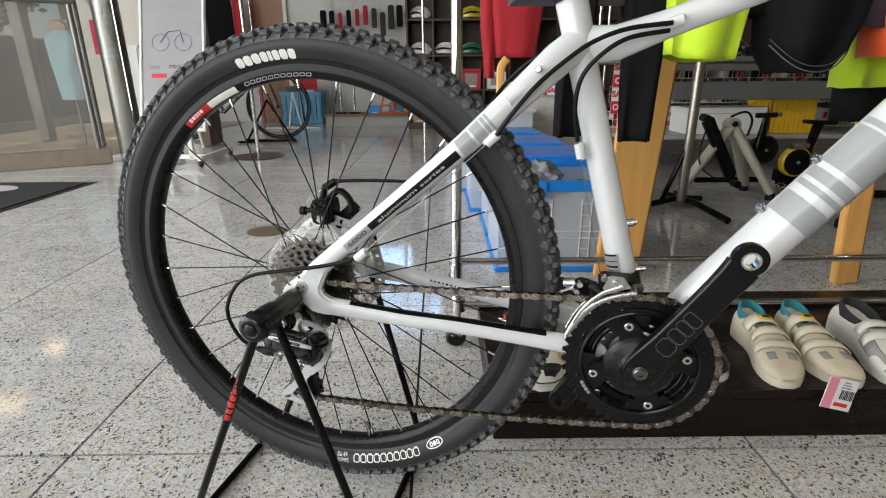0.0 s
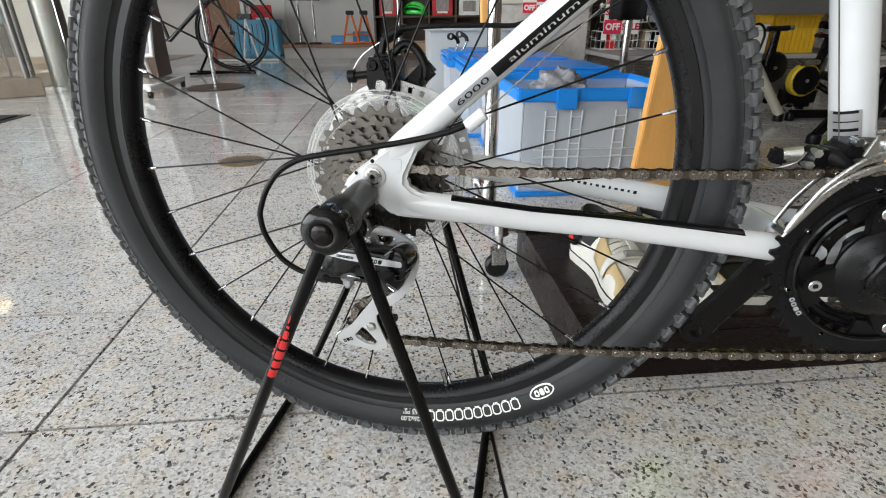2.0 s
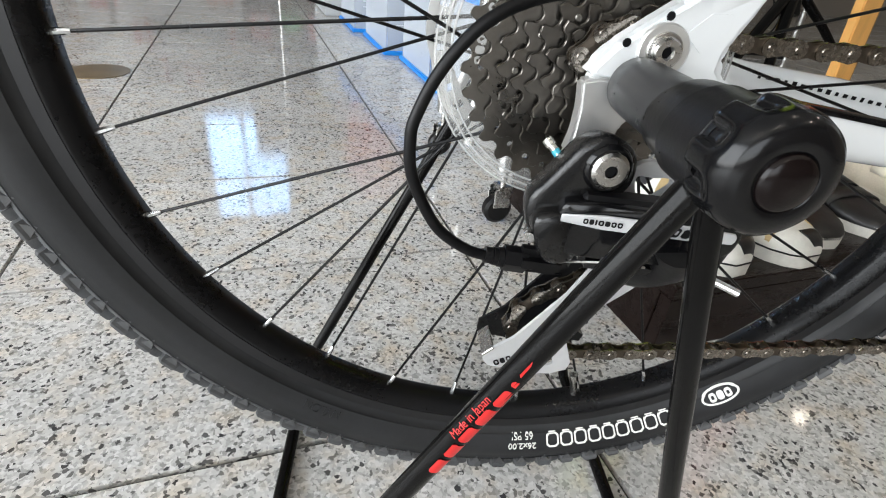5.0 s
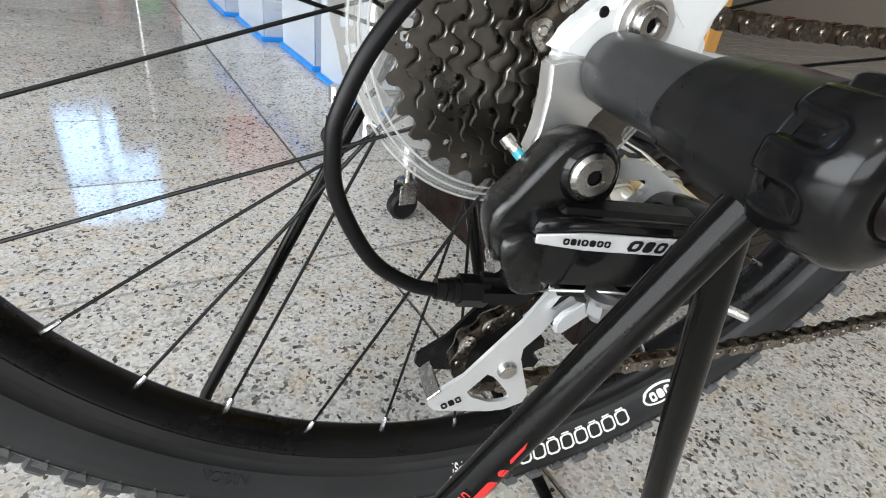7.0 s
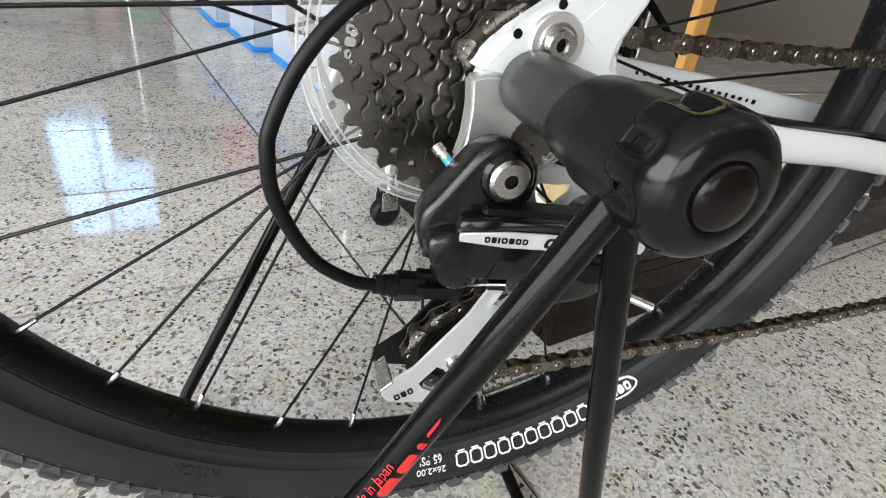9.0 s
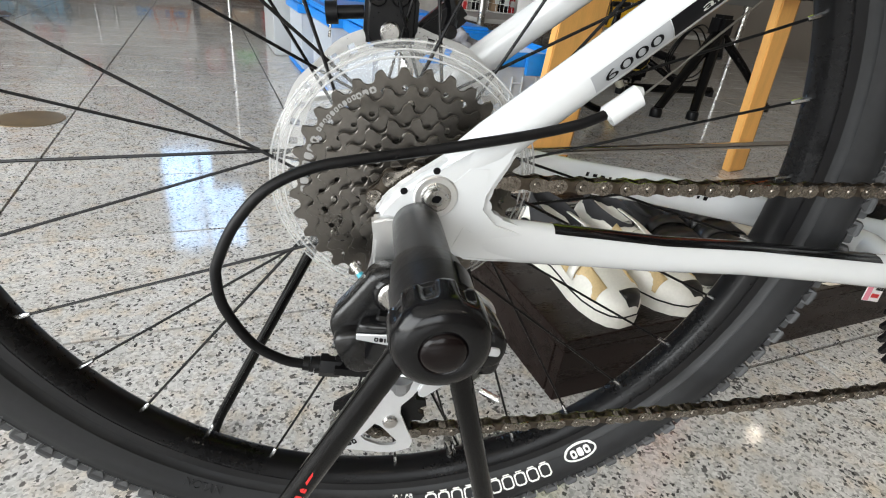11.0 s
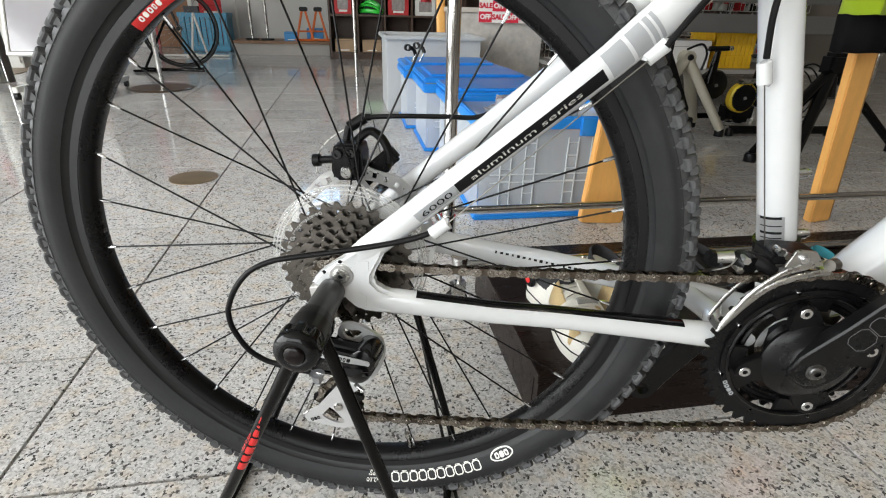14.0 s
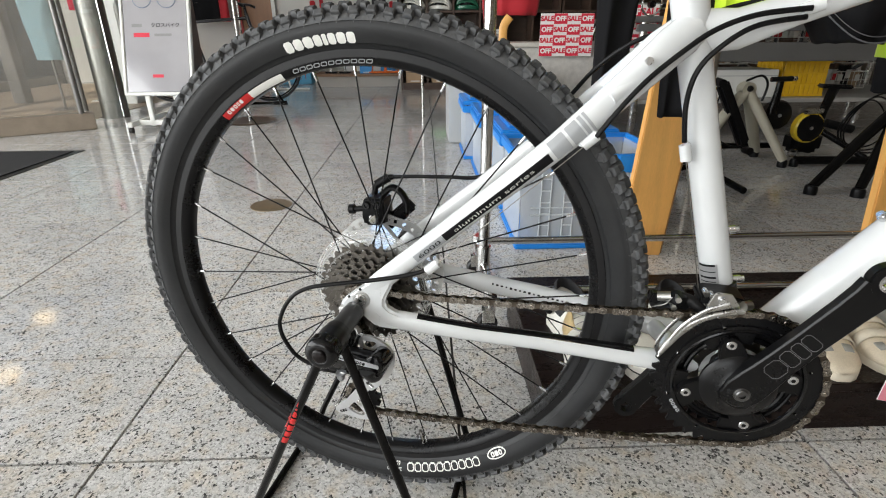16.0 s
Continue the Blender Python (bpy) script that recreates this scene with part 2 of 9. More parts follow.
class Geo:
    """Collects vertices and faces of one mesh."""

    def __init__(self):
        self.v, self.f = [], []

    def add(self, verts, faces, m=None):
        n = len(self.v)
        self.v += [tuple(m @ Vector(p)) if m else tuple(p) for p in verts]
        self.f += [tuple(i + n for i in f) for f in faces]
        return self

    def box(self, sx, sy, sz, m=None, c=0.0):
        """A box about its centre, its edges cut by c."""
        x, y, z = sx / 2, sy / 2, sz / 2
        c = min(c, 0.45 * min(sx, sy, sz))
        if c <= 0:
            vs = [(a, b, d) for a in (-x, x) for b in (-y, y) for d in (-z, z)]
            return self.add(vs, [(0, 1, 3, 2), (4, 6, 7, 5), (0, 4, 5, 1), (2, 3, 7, 6), (0, 2, 6, 4), (1, 5, 7, 3)], m)
        bm = bmesh.new()
        bmesh.ops.create_cube(bm, size=1.0)
        for w in bm.verts:
            w.co = (w.co.x * sx, w.co.y * sy, w.co.z * sz)
        bmesh.ops.bevel(bm, geom=list(bm.edges), offset=c, segments=1 if c < 0.002 else 2, affect="EDGES")
        return self.take(bm, m)

    def take(self, bm, m=None):
        bm.verts.index_update()
        self.add([w.co for w in bm.verts], [[w.index for w in f.verts] for f in bm.faces], m)
        bm.free()
        return self

    def sweep(self, path, radius, segs=12, closed=False, caps=True, up=None):
        """A tube along path; radius: a number, (side, up), or one of either for each point."""
        P = [Vector(p) for p in path]
        n = len(P)
        tan = []
        for i in range(n):
            a, b = (P[i - 1], P[(i + 1) % n]) if closed else (P[max(i - 1, 0)], P[min(i + 1, n - 1)])
            tan.append((b - a).normalized())
        ref = Vector(up) if up else (Vector((0, 0, 1)) if abs(tan[0].z) < 0.9 else Vector((0, 1, 0)))
        side = tan[0].cross(ref).normalized()
        vs, fs = [], []
        for i in range(n):
            if up:
                side = tan[i].cross(ref).normalized()
            else:
                side = (side - tan[i] * side.dot(tan[i])).normalized()
            upv = side.cross(tan[i])
            r = radius[i] if isinstance(radius, list) else radius
            ra, rb = r if isinstance(r, tuple) else (r, r)
            for k in range(segs):
                t = 2 * math.pi * k / segs
                vs.append(P[i] + side * (ra * math.cos(t)) + upv * (rb * math.sin(t)))
        for i in range(n if closed else n - 1):
            for k in range(segs):
                a, b = i * segs + k, i * segs + (k + 1) % segs
                d = ((i + 1) % n) * segs
                fs.append((a, b, d + (k + 1) % segs, d + k))
        if caps and not closed:
            fs.append(tuple(range(segs))[::-1])
            fs.append(tuple((n - 1) * segs + k for k in range(segs)))
        return self.add(vs, fs)

    def rod(self, a, b, r, segs=12, r2=None):
        return self.sweep([a, b], [r, r if r2 is None else r2], segs)

    def lathe(self, profile, segs=64, m=None, closed=False):
        """profile: (radius, along) pairs turned round the y axis."""
        n = len(profile)
        vs, fs = [], []
        for k in range(segs):
            t = 2 * math.pi * k / segs
            for r, y in profile:
                vs.append((r * math.cos(t), y, r * math.sin(t)))
        for k in range(segs):
            k2 = (k + 1) % segs
            for i in range(n if closed else n - 1):
                j = (i + 1) % n
                fs.append((k * n + i, k * n + j, k2 * n + j, k2 * n + i))
        return self.add(vs, fs, m)

    def prism(self, outline, y0, y1, m=None):
        """An outline in x, z with thickness from y0 to y1."""
        n = len(outline)
        vs = [(x, y0, z) for x, z in outline] + [(x, y1, z) for x, z in outline]
        fs = [tuple(range(n)), tuple(range(2 * n - 1, n - 1, -1))]
        fs += [(i, n + i, n + (i + 1) % n, (i + 1) % n) for i in range(n)]
        return self.add(vs, fs, m)

    def soft_prism(self, outline, y0, y1, c=0.003, m=None, segs=3):
        """A prism with rounded edges."""
        bm = bmesh.new()
        n = len(outline)
        vs = [bm.verts.new((x, y0, z)) for x, z in outline] + [bm.verts.new((x, y1, z)) for x, z in outline]
        bm.faces.new(vs[:n])
        bm.faces.new(vs[n:][::-1])
        for i in range(n):
            bm.faces.new((vs[i], vs[n + i], vs[n + (i + 1) % n], vs[(i + 1) % n]))
        bmesh.ops.recalc_face_normals(bm, faces=bm.faces)
        bmesh.ops.bevel(bm, geom=list(bm.edges), offset=c, segments=segs, affect="EDGES", clamp_overlap=True)
        return self.take(bm, m)

    def ring(self, outer, inner, y0, y1, m=None):
        """A flat ring between two outlines in x, z of equal count."""
        n = len(outer)
        vs = [(x, y, z) for y in (y0, y1) for o in (outer, inner) for x, z in o]
        fs = []
        for i in range(n):
            j = (i + 1) % n
            fs += [(i, j, n + j, n + i), (2 * n + i, 3 * n + i, 3 * n + j, 2 * n + j), (i, 2 * n + i, 2 * n + j, j), (n + i, n + j, 3 * n + j, 3 * n + i)]
        return self.add(vs, fs, m)

    def mesh(self, name, material, smooth=35):
        me = bpy.data.meshes.new(name)
        me.from_pydata([tuple(p) for p in self.v], [], self.f)
        bm = bmesh.new()
        bm.from_mesh(me)
        bmesh.ops.recalc_face_normals(bm, faces=bm.faces)
        bm.to_mesh(me)
        bm.free()
        if material:
            me.materials.append(material)
        if smooth:
            me.shade_smooth()
            me.set_sharp_from_angle(angle=radians(smooth))
        return me


def part(name, g, material, parent=None, label="", m=None, smooth=35):
    ob = new(name, g.mesh(name, material, smooth) if isinstance(g, Geo) else g)
    if parent:
        ob.parent = parent
    if m is not None:
        ob.matrix_basis = m
    if label:
        ob["label"] = label
    return ob


def thing(name, m, label, category, group=""):
    return tagged(placed(new(name), m), label, category, group)


def placed(ob, m):
    ob.matrix_basis = m
    return ob


def smooth_path(pts, n=8):
    """Points of a curve that runs smoothly through pts."""
    P = [Vector(p) for p in pts]
    out = []
    for i in range(len(P) - 1):
        a, b, c, d = P[max(i - 1, 0)], P[i], P[i + 1], P[min(i + 2, len(P) - 1)]
        for k in range(n):
            t = k / n
            out.append(0.5 * ((2 * b) + (c - a) * t + (2 * a - 5 * b + 4 * c - d) * t * t + (3 * b - a - 3 * c + d) * t ** 3))
    out.append(P[-1])
    return out


def circle(r, n, cx=0.0, cz=0.0, start=0.0):
    return [(cx + r * math.cos(start + 2 * math.pi * k / n), cz + r * math.sin(start + 2 * math.pi * k / n)) for k in range(n)]


def letters(text, size, extrude=0.0002, bend=None, squash=1.0, bold=0.0):
    """A flat mesh of text in x, z, its middle at the origin, facing -y."""
    cu = bpy.data.curves.new("letters", "FONT")
    cu.body, cu.size, cu.extrude, cu.align_x, cu.align_y, cu.offset = text, size, extrude, "CENTER", "CENTER", bold
    cu.resolution_u = 3
    ob = bpy.data.objects.new("letters", cu)
    me = bpy.data.meshes.new_from_object(ob)
    bpy.data.objects.remove(ob)
    g = Geo()
    g.add([(p.co.x * squash, -p.co.z, p.co.y) for p in me.vertices], [tuple(f.vertices) for f in me.polygons])
    bpy.data.meshes.remove(me)
    return g


def word_shapes(widths, height, gap, depth=0.0003, slant=0.0, line=0.0, solid=False):
    """Plain rounded blocks in a row that stand for a maker's mark, one mesh each; the middle at the origin, in x, z.
    line: the stroke where they are drawn in outline."""
    out = []
    total = sum(widths) + gap * (len(widths) - 1)
    x = -total / 2
    for i, w in enumerate(widths):
        g = Geo()
        h = height
        c = min(w, h) * 0.22
        o = [(x + c, -h / 2), (x + w - c, -h / 2), (x + w, -h / 2 + c), (x + w, h / 2 - c), (x + w - c, h / 2), (x + c, h / 2), (x, h / 2 - c), (x, -h / 2 + c)]
        cx = x + w / 2
        k, kz = (1 - 2 * line / w, 1 - 2 * line / h) if line else (0.42, 0.5)
        inner = [(cx + (a - cx) * k, b * kz) for a, b in o]
        o, inner = [(a + slant * b, b) for a, b in o], [(a + slant * b, b) for a, b in inner]
        if line or (not solid and w > 0.45 * h and i % 3 != 1):
            g.ring(o, inner, -depth, 0)
        else:
            g.prism(o, -depth, 0)
        out.append(g)
        x += w + gap
    return out


def marks(name, glyphs, material, parent, label="", m=None, bend=None):
    """One part for each glyph; bend: radius, middle angle and depth for a mark on a wheel."""
    for g in glyphs:
        part(name, wrap(g, *bend) if bend else g, material, parent, label, m)


def wrap(g, radius, mid, y, outward=True):
    """Bends a flat x, z mesh round the y axis: x runs along the circle, z out from it. y: its place, or a function of the radius."""
    out = Geo()
    s = -1 if outward else 1
    for x, yy, z in g.v:
        r = radius + (z if outward else -z)
        t = mid + s * x / radius
        out.v.append((r * math.cos(t), (y(r) if callable(y) else y) + yy, r * math.sin(t)))
    out.f = list(g.f)
    return out

# ---- the mountain bike ----
AXLE = 0.368          # height of the rear axle over the floor: the stand lifts the wheel
BBX, BBZ = 0.4258, 0.3180
RIM_IN, RIM_OUT = 0.2675, 0.2862
PHI = 170.98          # angle of the spoke that the count starts from


SIDE = [(0.2845, -0.0115), (0.2875, -0.0135), (0.2905, -0.0155), (0.2912, -0.0172), (0.2925, -0.0178), (0.2975, -0.0205), (0.3035, -0.0226), (0.3085, -0.0231), (0.3120, -0.0228), (0.3130, -0.0231), (0.3142, -0.0222),
        (0.3190, -0.0190), (0.3232, -0.0130), (0.3256, -0.0065), (0.3264, 0.0)]


def side_y(r):
    """How far out the sidewall stands at a radius."""
    return float(np.interp(r, [p[0] for p in SIDE], [p[1] for p in SIDE])) - 0.0003


def rear_tyre():
    """Carcass with sidewall ribs."""
    g = Geo()
    prof = SIDE + [(r, -y) for r, y in SIDE[-2::-1]]
    g.lathe(prof, 144)
    return g


def tread():
    """Ramped shoulder blocks with narrow notches between them, transition and centre blocks."""
    g = Geo()
    n = 104
    rnd = random.Random(5)
    for i in range(n):
        a = 2 * math.pi * i / n
        odd = i % 2
        for s in (-1, 1):
            o = a + (0.5 if s > 0 else 0) * 2 * math.pi / n
            turn = Matrix.Rotation(-o, 4, "Y")
            # shoulder block, leaning out, with a pointed ramp below it; every other one is set back
            block(g, turn @ pose(0.3222 + 0.0012 * odd, s * (0.0196 - 0.0012 * odd), 0, rnd.uniform(-5, 5), 0, s * 45), 0.0076, 0.0088, 0.0112 - 0.0010 * odd, 0.0014, 1.10)
            tip(g, turn @ pose(0.3190, s * 0.0200, 0), s, 0.0080, 0.0092 - 0.0012 * odd)
            o2 = o + math.pi / n
            block(g, Matrix.Rotation(-o2, 4, "Y") @ pose(0.3278, s * 0.0124, 0, s * 14, 0, s * 24), 0.0066, 0.0078, 0.0074, 0.0014, 1.10)
            o3 = o + (0.4 if s > 0 else 0.9) * 2 * math.pi / n
            block(g, Matrix.Rotation(-o3, 4, "Y") @ pose(0.3298, s * 0.0045, 0, s * -18, 0, 4 * s), 0.0060, 0.0070, 0.0084, 0.0014, 1.10)
    return g


def tip(g, m, s, reach, l):
    """The pointed foot of a shoulder block: wide at the block, a point down the sidewall."""
    vs = [(0.0, s * 0.0030, -l / 2), (0.0, s * 0.0030, l / 2), (0.0, -s * 0.002, l / 2), (0.0, -s * 0.002, -l / 2), (-reach, s * 0.0030, 0.0), (-reach, -s * 0.001, 0.0)]
    g.add(vs, [(0, 1, 4), (1, 2, 5, 4), (3, 0, 4, 5), (0, 3, 2, 1)], m)


def block(g, m, h, w, l, c, base=1.12):
    """A tread block: x is out from the tyre, narrower at its top."""
    vs = []
    for x, k in ((-h / 2, base), (h / 2 - c, 1.0), (h / 2, 0.72)):
        vs += [(x, a * w * k / 2, b * l * k / 2) for a, b in ((-1, -1), (1, -1), (1, 1), (-1, 1))]
    fs = [(8, 9, 10, 11)]
    for r in (0, 4):
        fs += [(r + i, r + (i + 1) % 4, r + 4 + (i + 1) % 4, r + 4 + i) for i in range(4)]
    g.add(vs, fs, m)


def cog_outline(teeth, r_root, r_tip, phase=0.0, flat=0.34):
    o = []
    for i in range(teeth):
        for f, r in ((-0.5 + 0.04, r_root), (-0.28, r_root + (r_tip - r_root) * 0.35), (-flat / 2, r_tip), (flat / 2, r_tip), (0.28, r_root + (r_tip - r_root) * 0.35), (0.46, r_root)):
            t = phase + 2 * math.pi * (i + f) / teeth
            o.append((r * math.cos(t), r * math.sin(t)))
    return o


def ring_to(outline, r):
    return [(r * x / math.hypot(x, z), r * z / math.hypot(x, z)) for x, z in outline]


bike = thing("mountain_bike", pose(0, 0, 0), "white aluminium mountain bike, rear wheel raised on a stand", "bicycle")

# rear wheel
rim = Geo()
rim.lathe([(RIM_OUT, -0.0118), (RIM_OUT - 0.0008, -0.0128), (0.2765, -0.0130), (0.2755, -0.0126), (0.2700, -0.0098), (RIM_IN, -0.0062), (RIM_IN, 0.0062), (0.2700, 0.0098), (0.2755, 0.0126), (0.2765, 0.0130), (RIM_OUT - 0.0008, 0.0128), (RIM_OUT, 0.0118), (0.2835, 0.0105), (0.2820, 0.0), (0.2835, -0.0105)], 144, closed=True)
wheel = part("rear_wheel", rim, BLACK_ALU, bike, "black alloy rim with grey brake track, laced with black spokes", pose(0, 0, AXLE))
track = Geo()
for s in (-1, 1):
    track.lathe([(RIM_OUT - 0.0010, s * 0.01335), (0.2772, s * 0.01355), (0.2772, s * 0.0128), (RIM_OUT - 0.0010, s * 0.0126)], 144, closed=True)
part("brake_track", track, GREY_RIM, wheel)
part("tyre", rear_tyre(), RUBBER, wheel, "black rubber tyre with smooth sidewall")
shoulder = Geo()
for s in (-1, 1):
    shoulder.lathe([(r + 0.0003, s * (-y + 0.0004)) for r, y in SIDE if r > 0.3125], 208)
part("shoulder", shoulder, SHOULDER, wheel, "dusty grey shoulder of the tyre, its sheen in the colour")
part("tread", tread(), KNOB_RUBBER, wheel, "knobbly black tread blocks, greyed for dust and sheen")

HUB_R, HUB_Y = 0.0235, (-0.0215, 0.0330)
nip_geo = Geo()
nip_geo.lathe([(0.0, -0.0075), (0.0012, -0.0075), (0.0016, -0.006), (0.0019, 0.0), (0.0020, 0.0045)], 8)
nip_mesh = nip_geo.mesh("nipple", ALU)
for k in range(32):
    phi = radians(PHI - 11.25 * k)
    side = k % 2
    delta = radians(67.5) * (1 if k % 4 in (0, 1) else -1)
    y_hub = HUB_Y[0] if side else HUB_Y[1]
    y_hub += 0.0018 * (1 if k % 4 in (0, 3) else -1)
    y_rim = -0.0018 if side else 0.0018
    a = Vector((RIM_IN * math.cos(phi), y_rim, RIM_IN * math.sin(phi)))
    b = Vector((HUB_R * math.cos(phi + delta), y_hub, HUB_R * math.sin(phi + delta)))
    d = (b - a).normalized()
    part("spoke", Geo().rod(a + d * 0.004, b, 0.00098, 8), BLACK_ALU, wheel)
    turn = Vector((0, -1, 0)).rotation_difference(d).to_matrix().to_4x4()
    part("nipple", nip_mesh, None, wheel, m=Matrix.Translation(a + d * 0.0035) @ turn)

hub = Geo()
hub.lathe([(0.006, -0.069), (0.0085, -0.066), (0.0085, -0.045), (0.016, -0.030), (0.0265, -0.0232), (0.0265, -0.0198), (0.017, -0.017), (0.0135, 0.0), (0.017, 0.027), (0.0295, 0.0312), (0.0295, 0.0348), (0.021, 0.036), (0.021, 0.044), (0.009, 0.052), (0.006, 0.064)], 48)
part("hub", hub, BLACK_ALU, wheel)
valve = Geo()
va = radians(-77.5)
vd = Vector((math.cos(va), 0, math.sin(va)))
valve.sweep([vd * 0.2685, vd * 0.254, vd * 0.251, vd * 0.246], [0.0032, 0.0030, 0.0038, 0.0036], 10)
part("valve", valve, STEEL, wheel, "brass valve stem")

# tyre and rim marks: plain shapes of their size and colour
marks("tyre_mark", word_shapes([0.0100, 0.0105, 0.0110, 0.0090, 0.0050, 0.0085, 0.0100, 0.0095], 0.0112, 0.0014, solid=True), WHITE_INK, wheel, "white printed tyre mark", bend=(0.2965, radians(98.1), side_y))
marks("tyre_mark", word_shapes([0.0102] * 10, 0.0118, 0.0013, line=0.0013), WHITE_INK, wheel, "white outlined tyre mark", bend=(0.2965, radians(-71.9), side_y))
oo = [(0.0150 * math.cos(t), 0.0066 * math.sin(t)) for t in np.linspace(0, 2 * math.pi, 33)[:-1]]
part("tyre_mark", wrap(Geo().ring(oo, [(x * 0.89, z * 0.78) for x, z in oo], -0.0003, 0), 0.2940, radians(-55.2), side_y), WHITE_INK, wheel, "white oval tyre mark")
marks("tyre_mark", word_shapes([0.0052, 0.0052, 0.0052], 0.0062, 0.0010), WHITE_INK, wheel, bend=(0.2940, radians(-55.2), side_y))
part("size_print", wrap(letters("26x2.00", 0.0072), 0.3000, radians(-86.7), side_y), WHITE_INK, wheel)
part("size_print", wrap(letters("65 PSI", 0.0072), 0.2925, radians(-86.7), side_y), WHITE_INK, wheel)
part("size_print", wrap(letters("NYLON", 0.0085, 0.0004), 0.2960, radians(-118.5), side_y), RUBBER, wheel)


def rim_label(a0, a1, mat, name, label="", lo=2, hi=0):
    """A band of the inner flank of the rim, between brake track and spoke bed."""
    g = Geo()
    n = 16
    pr = [(0.2757, -0.0130), (0.2703, -0.0103), (0.2682, -0.0074)]
    vs, fs = [], []
    for i in range(n + 1):
        t = radians(a0 + (a1 - a0) * i / n)
        vs += [(r * math.cos(t), y - 0.0002, r * math.sin(t)) for r, y in pr]
    for i in range(n):
        fs += [(3 * i + j, 3 * i + j + 1, 3 * i + j + 4, 3 * i + j + 3) for j in range(2)]
    return part(name, g.add(vs, fs), mat, wheel, label)


rim_label(130.4, 120.6, RED_INK, "rim_label", "red printed rim label")
rim_label(120.6, 110.2, WHITE_INK, "rim_label", "white printed rim label")


def flank_y(r):
    return float(np.interp(r, [0.2682, 0.2703, 0.2757], [-0.0074, -0.0103, -0.0130])) - 0.0004


marks("rim_label_mark", word_shapes([0.0042, 0.0042, 0.0042, 0.0030, 0.0042], 0.0042, 0.0016), WHITE_INK, wheel, bend=(0.2728, radians(126.0), flank_y))
marks("rim_label_mark", word_shapes([0.0075] * 11, 0.0046, 0.0014, line=0.0010, slant=0.3), GREY_INK, wheel, bend=(0.2728, radians(97.0), flank_y))

# cassette and its clear guard
def sprocket_outline(teeth, r, roller=0.0037, phase=0.0, tip=0.0019):
    """Round valleys for the chain's rollers between low teeth with slanted tops."""
    o = []
    for i in range(teeth):
        t = phase + 2 * math.pi * i / teeth
        c, out, side = (r * math.cos(t), r * math.sin(t)), (math.cos(t), math.sin(t)), (-math.sin(t), math.cos(t))
        for a in (-82, -55, -28, 0, 28, 55, 82):
            q = radians(a)
            d_out, d_side = -roller * math.cos(q), roller * math.sin(q)
            o.append((c[0] + out[0] * d_out + side[0] * d_side, c[1] + out[1] * d_out + side[1] * d_side))
        for f, h in ((0.39, tip * (0.9 if i % 2 else 0.55)), (0.60, tip * (0.6 if i % 2 else 0.9))):
            q = t + 2 * math.pi * f / teeth
            o.append(((r + h) * math.cos(q), (r + h) * math.sin(q)))
    return o


def cog_plate(g, o, r_in, y0, y1, edge=0.0004):
    """A toothed plate whose outward rim is broken by a small chamfer; r_in: the circle where its web begins."""
    n = len(o)
    k = [(x * (1 - edge / math.hypot(x, z)), z * (1 - edge / math.hypot(x, z))) for x, z in o]
    inner = ring_to(o, r_in)
    vs = [(x, y0, z) for x, z in inner] + [(x, y0, z) for x, z in k] + [(x, y0 + edge, z) for x, z in o] + [(x, y1, z) for x, z in o] + [(x, y1, z) for x, z in inner]
    fs = [(r * n + i, r * n + (i + 1) % n, (r + 1) * n + (i + 1) % n, (r + 1) * n + i) for r in range(4) for i in range(n)]
    g.add(vs, fs)


def holed_web(g, r0, r1, count, hole, y0, y1, phase=0.0):
    """A ring of web, one round hole to each of its sectors."""
    rm = (r0 + r1) / 2
    for j in range(count):
        t0 = phase + 2 * math.pi * j / count
        half = math.pi / count
        edge = [(r1, -1), (r1, 0), (r1, 1), (rm, 1), (r0, 1), (r0, 0), (r0, -1), (rm, -1)]
        ang = [135, 90, 45, 0, -45, -90, -135, 180]
        vs = []
        for y in (y0, y1):
            for r, f in edge:
                vs.append((r * math.cos(t0 - f * half), y, r * math.sin(t0 - f * half)))
            for a in ang:
                q = radians(a)
                rr, tt = rm + hole * math.sin(q), t0 - hole * math.cos(q) / rm
                vs.append((rr * math.cos(tt), y, rr * math.sin(tt)))
        fs = []
        for i in range(8):
            k = (i + 1) % 8
            fs += [(i, k, 8 + k, 8 + i), (16 + i, 16 + k, 24 + k, 24 + i), (8 + i, 8 + k, 24 + k, 24 + i)]
        g.add(vs, fs)


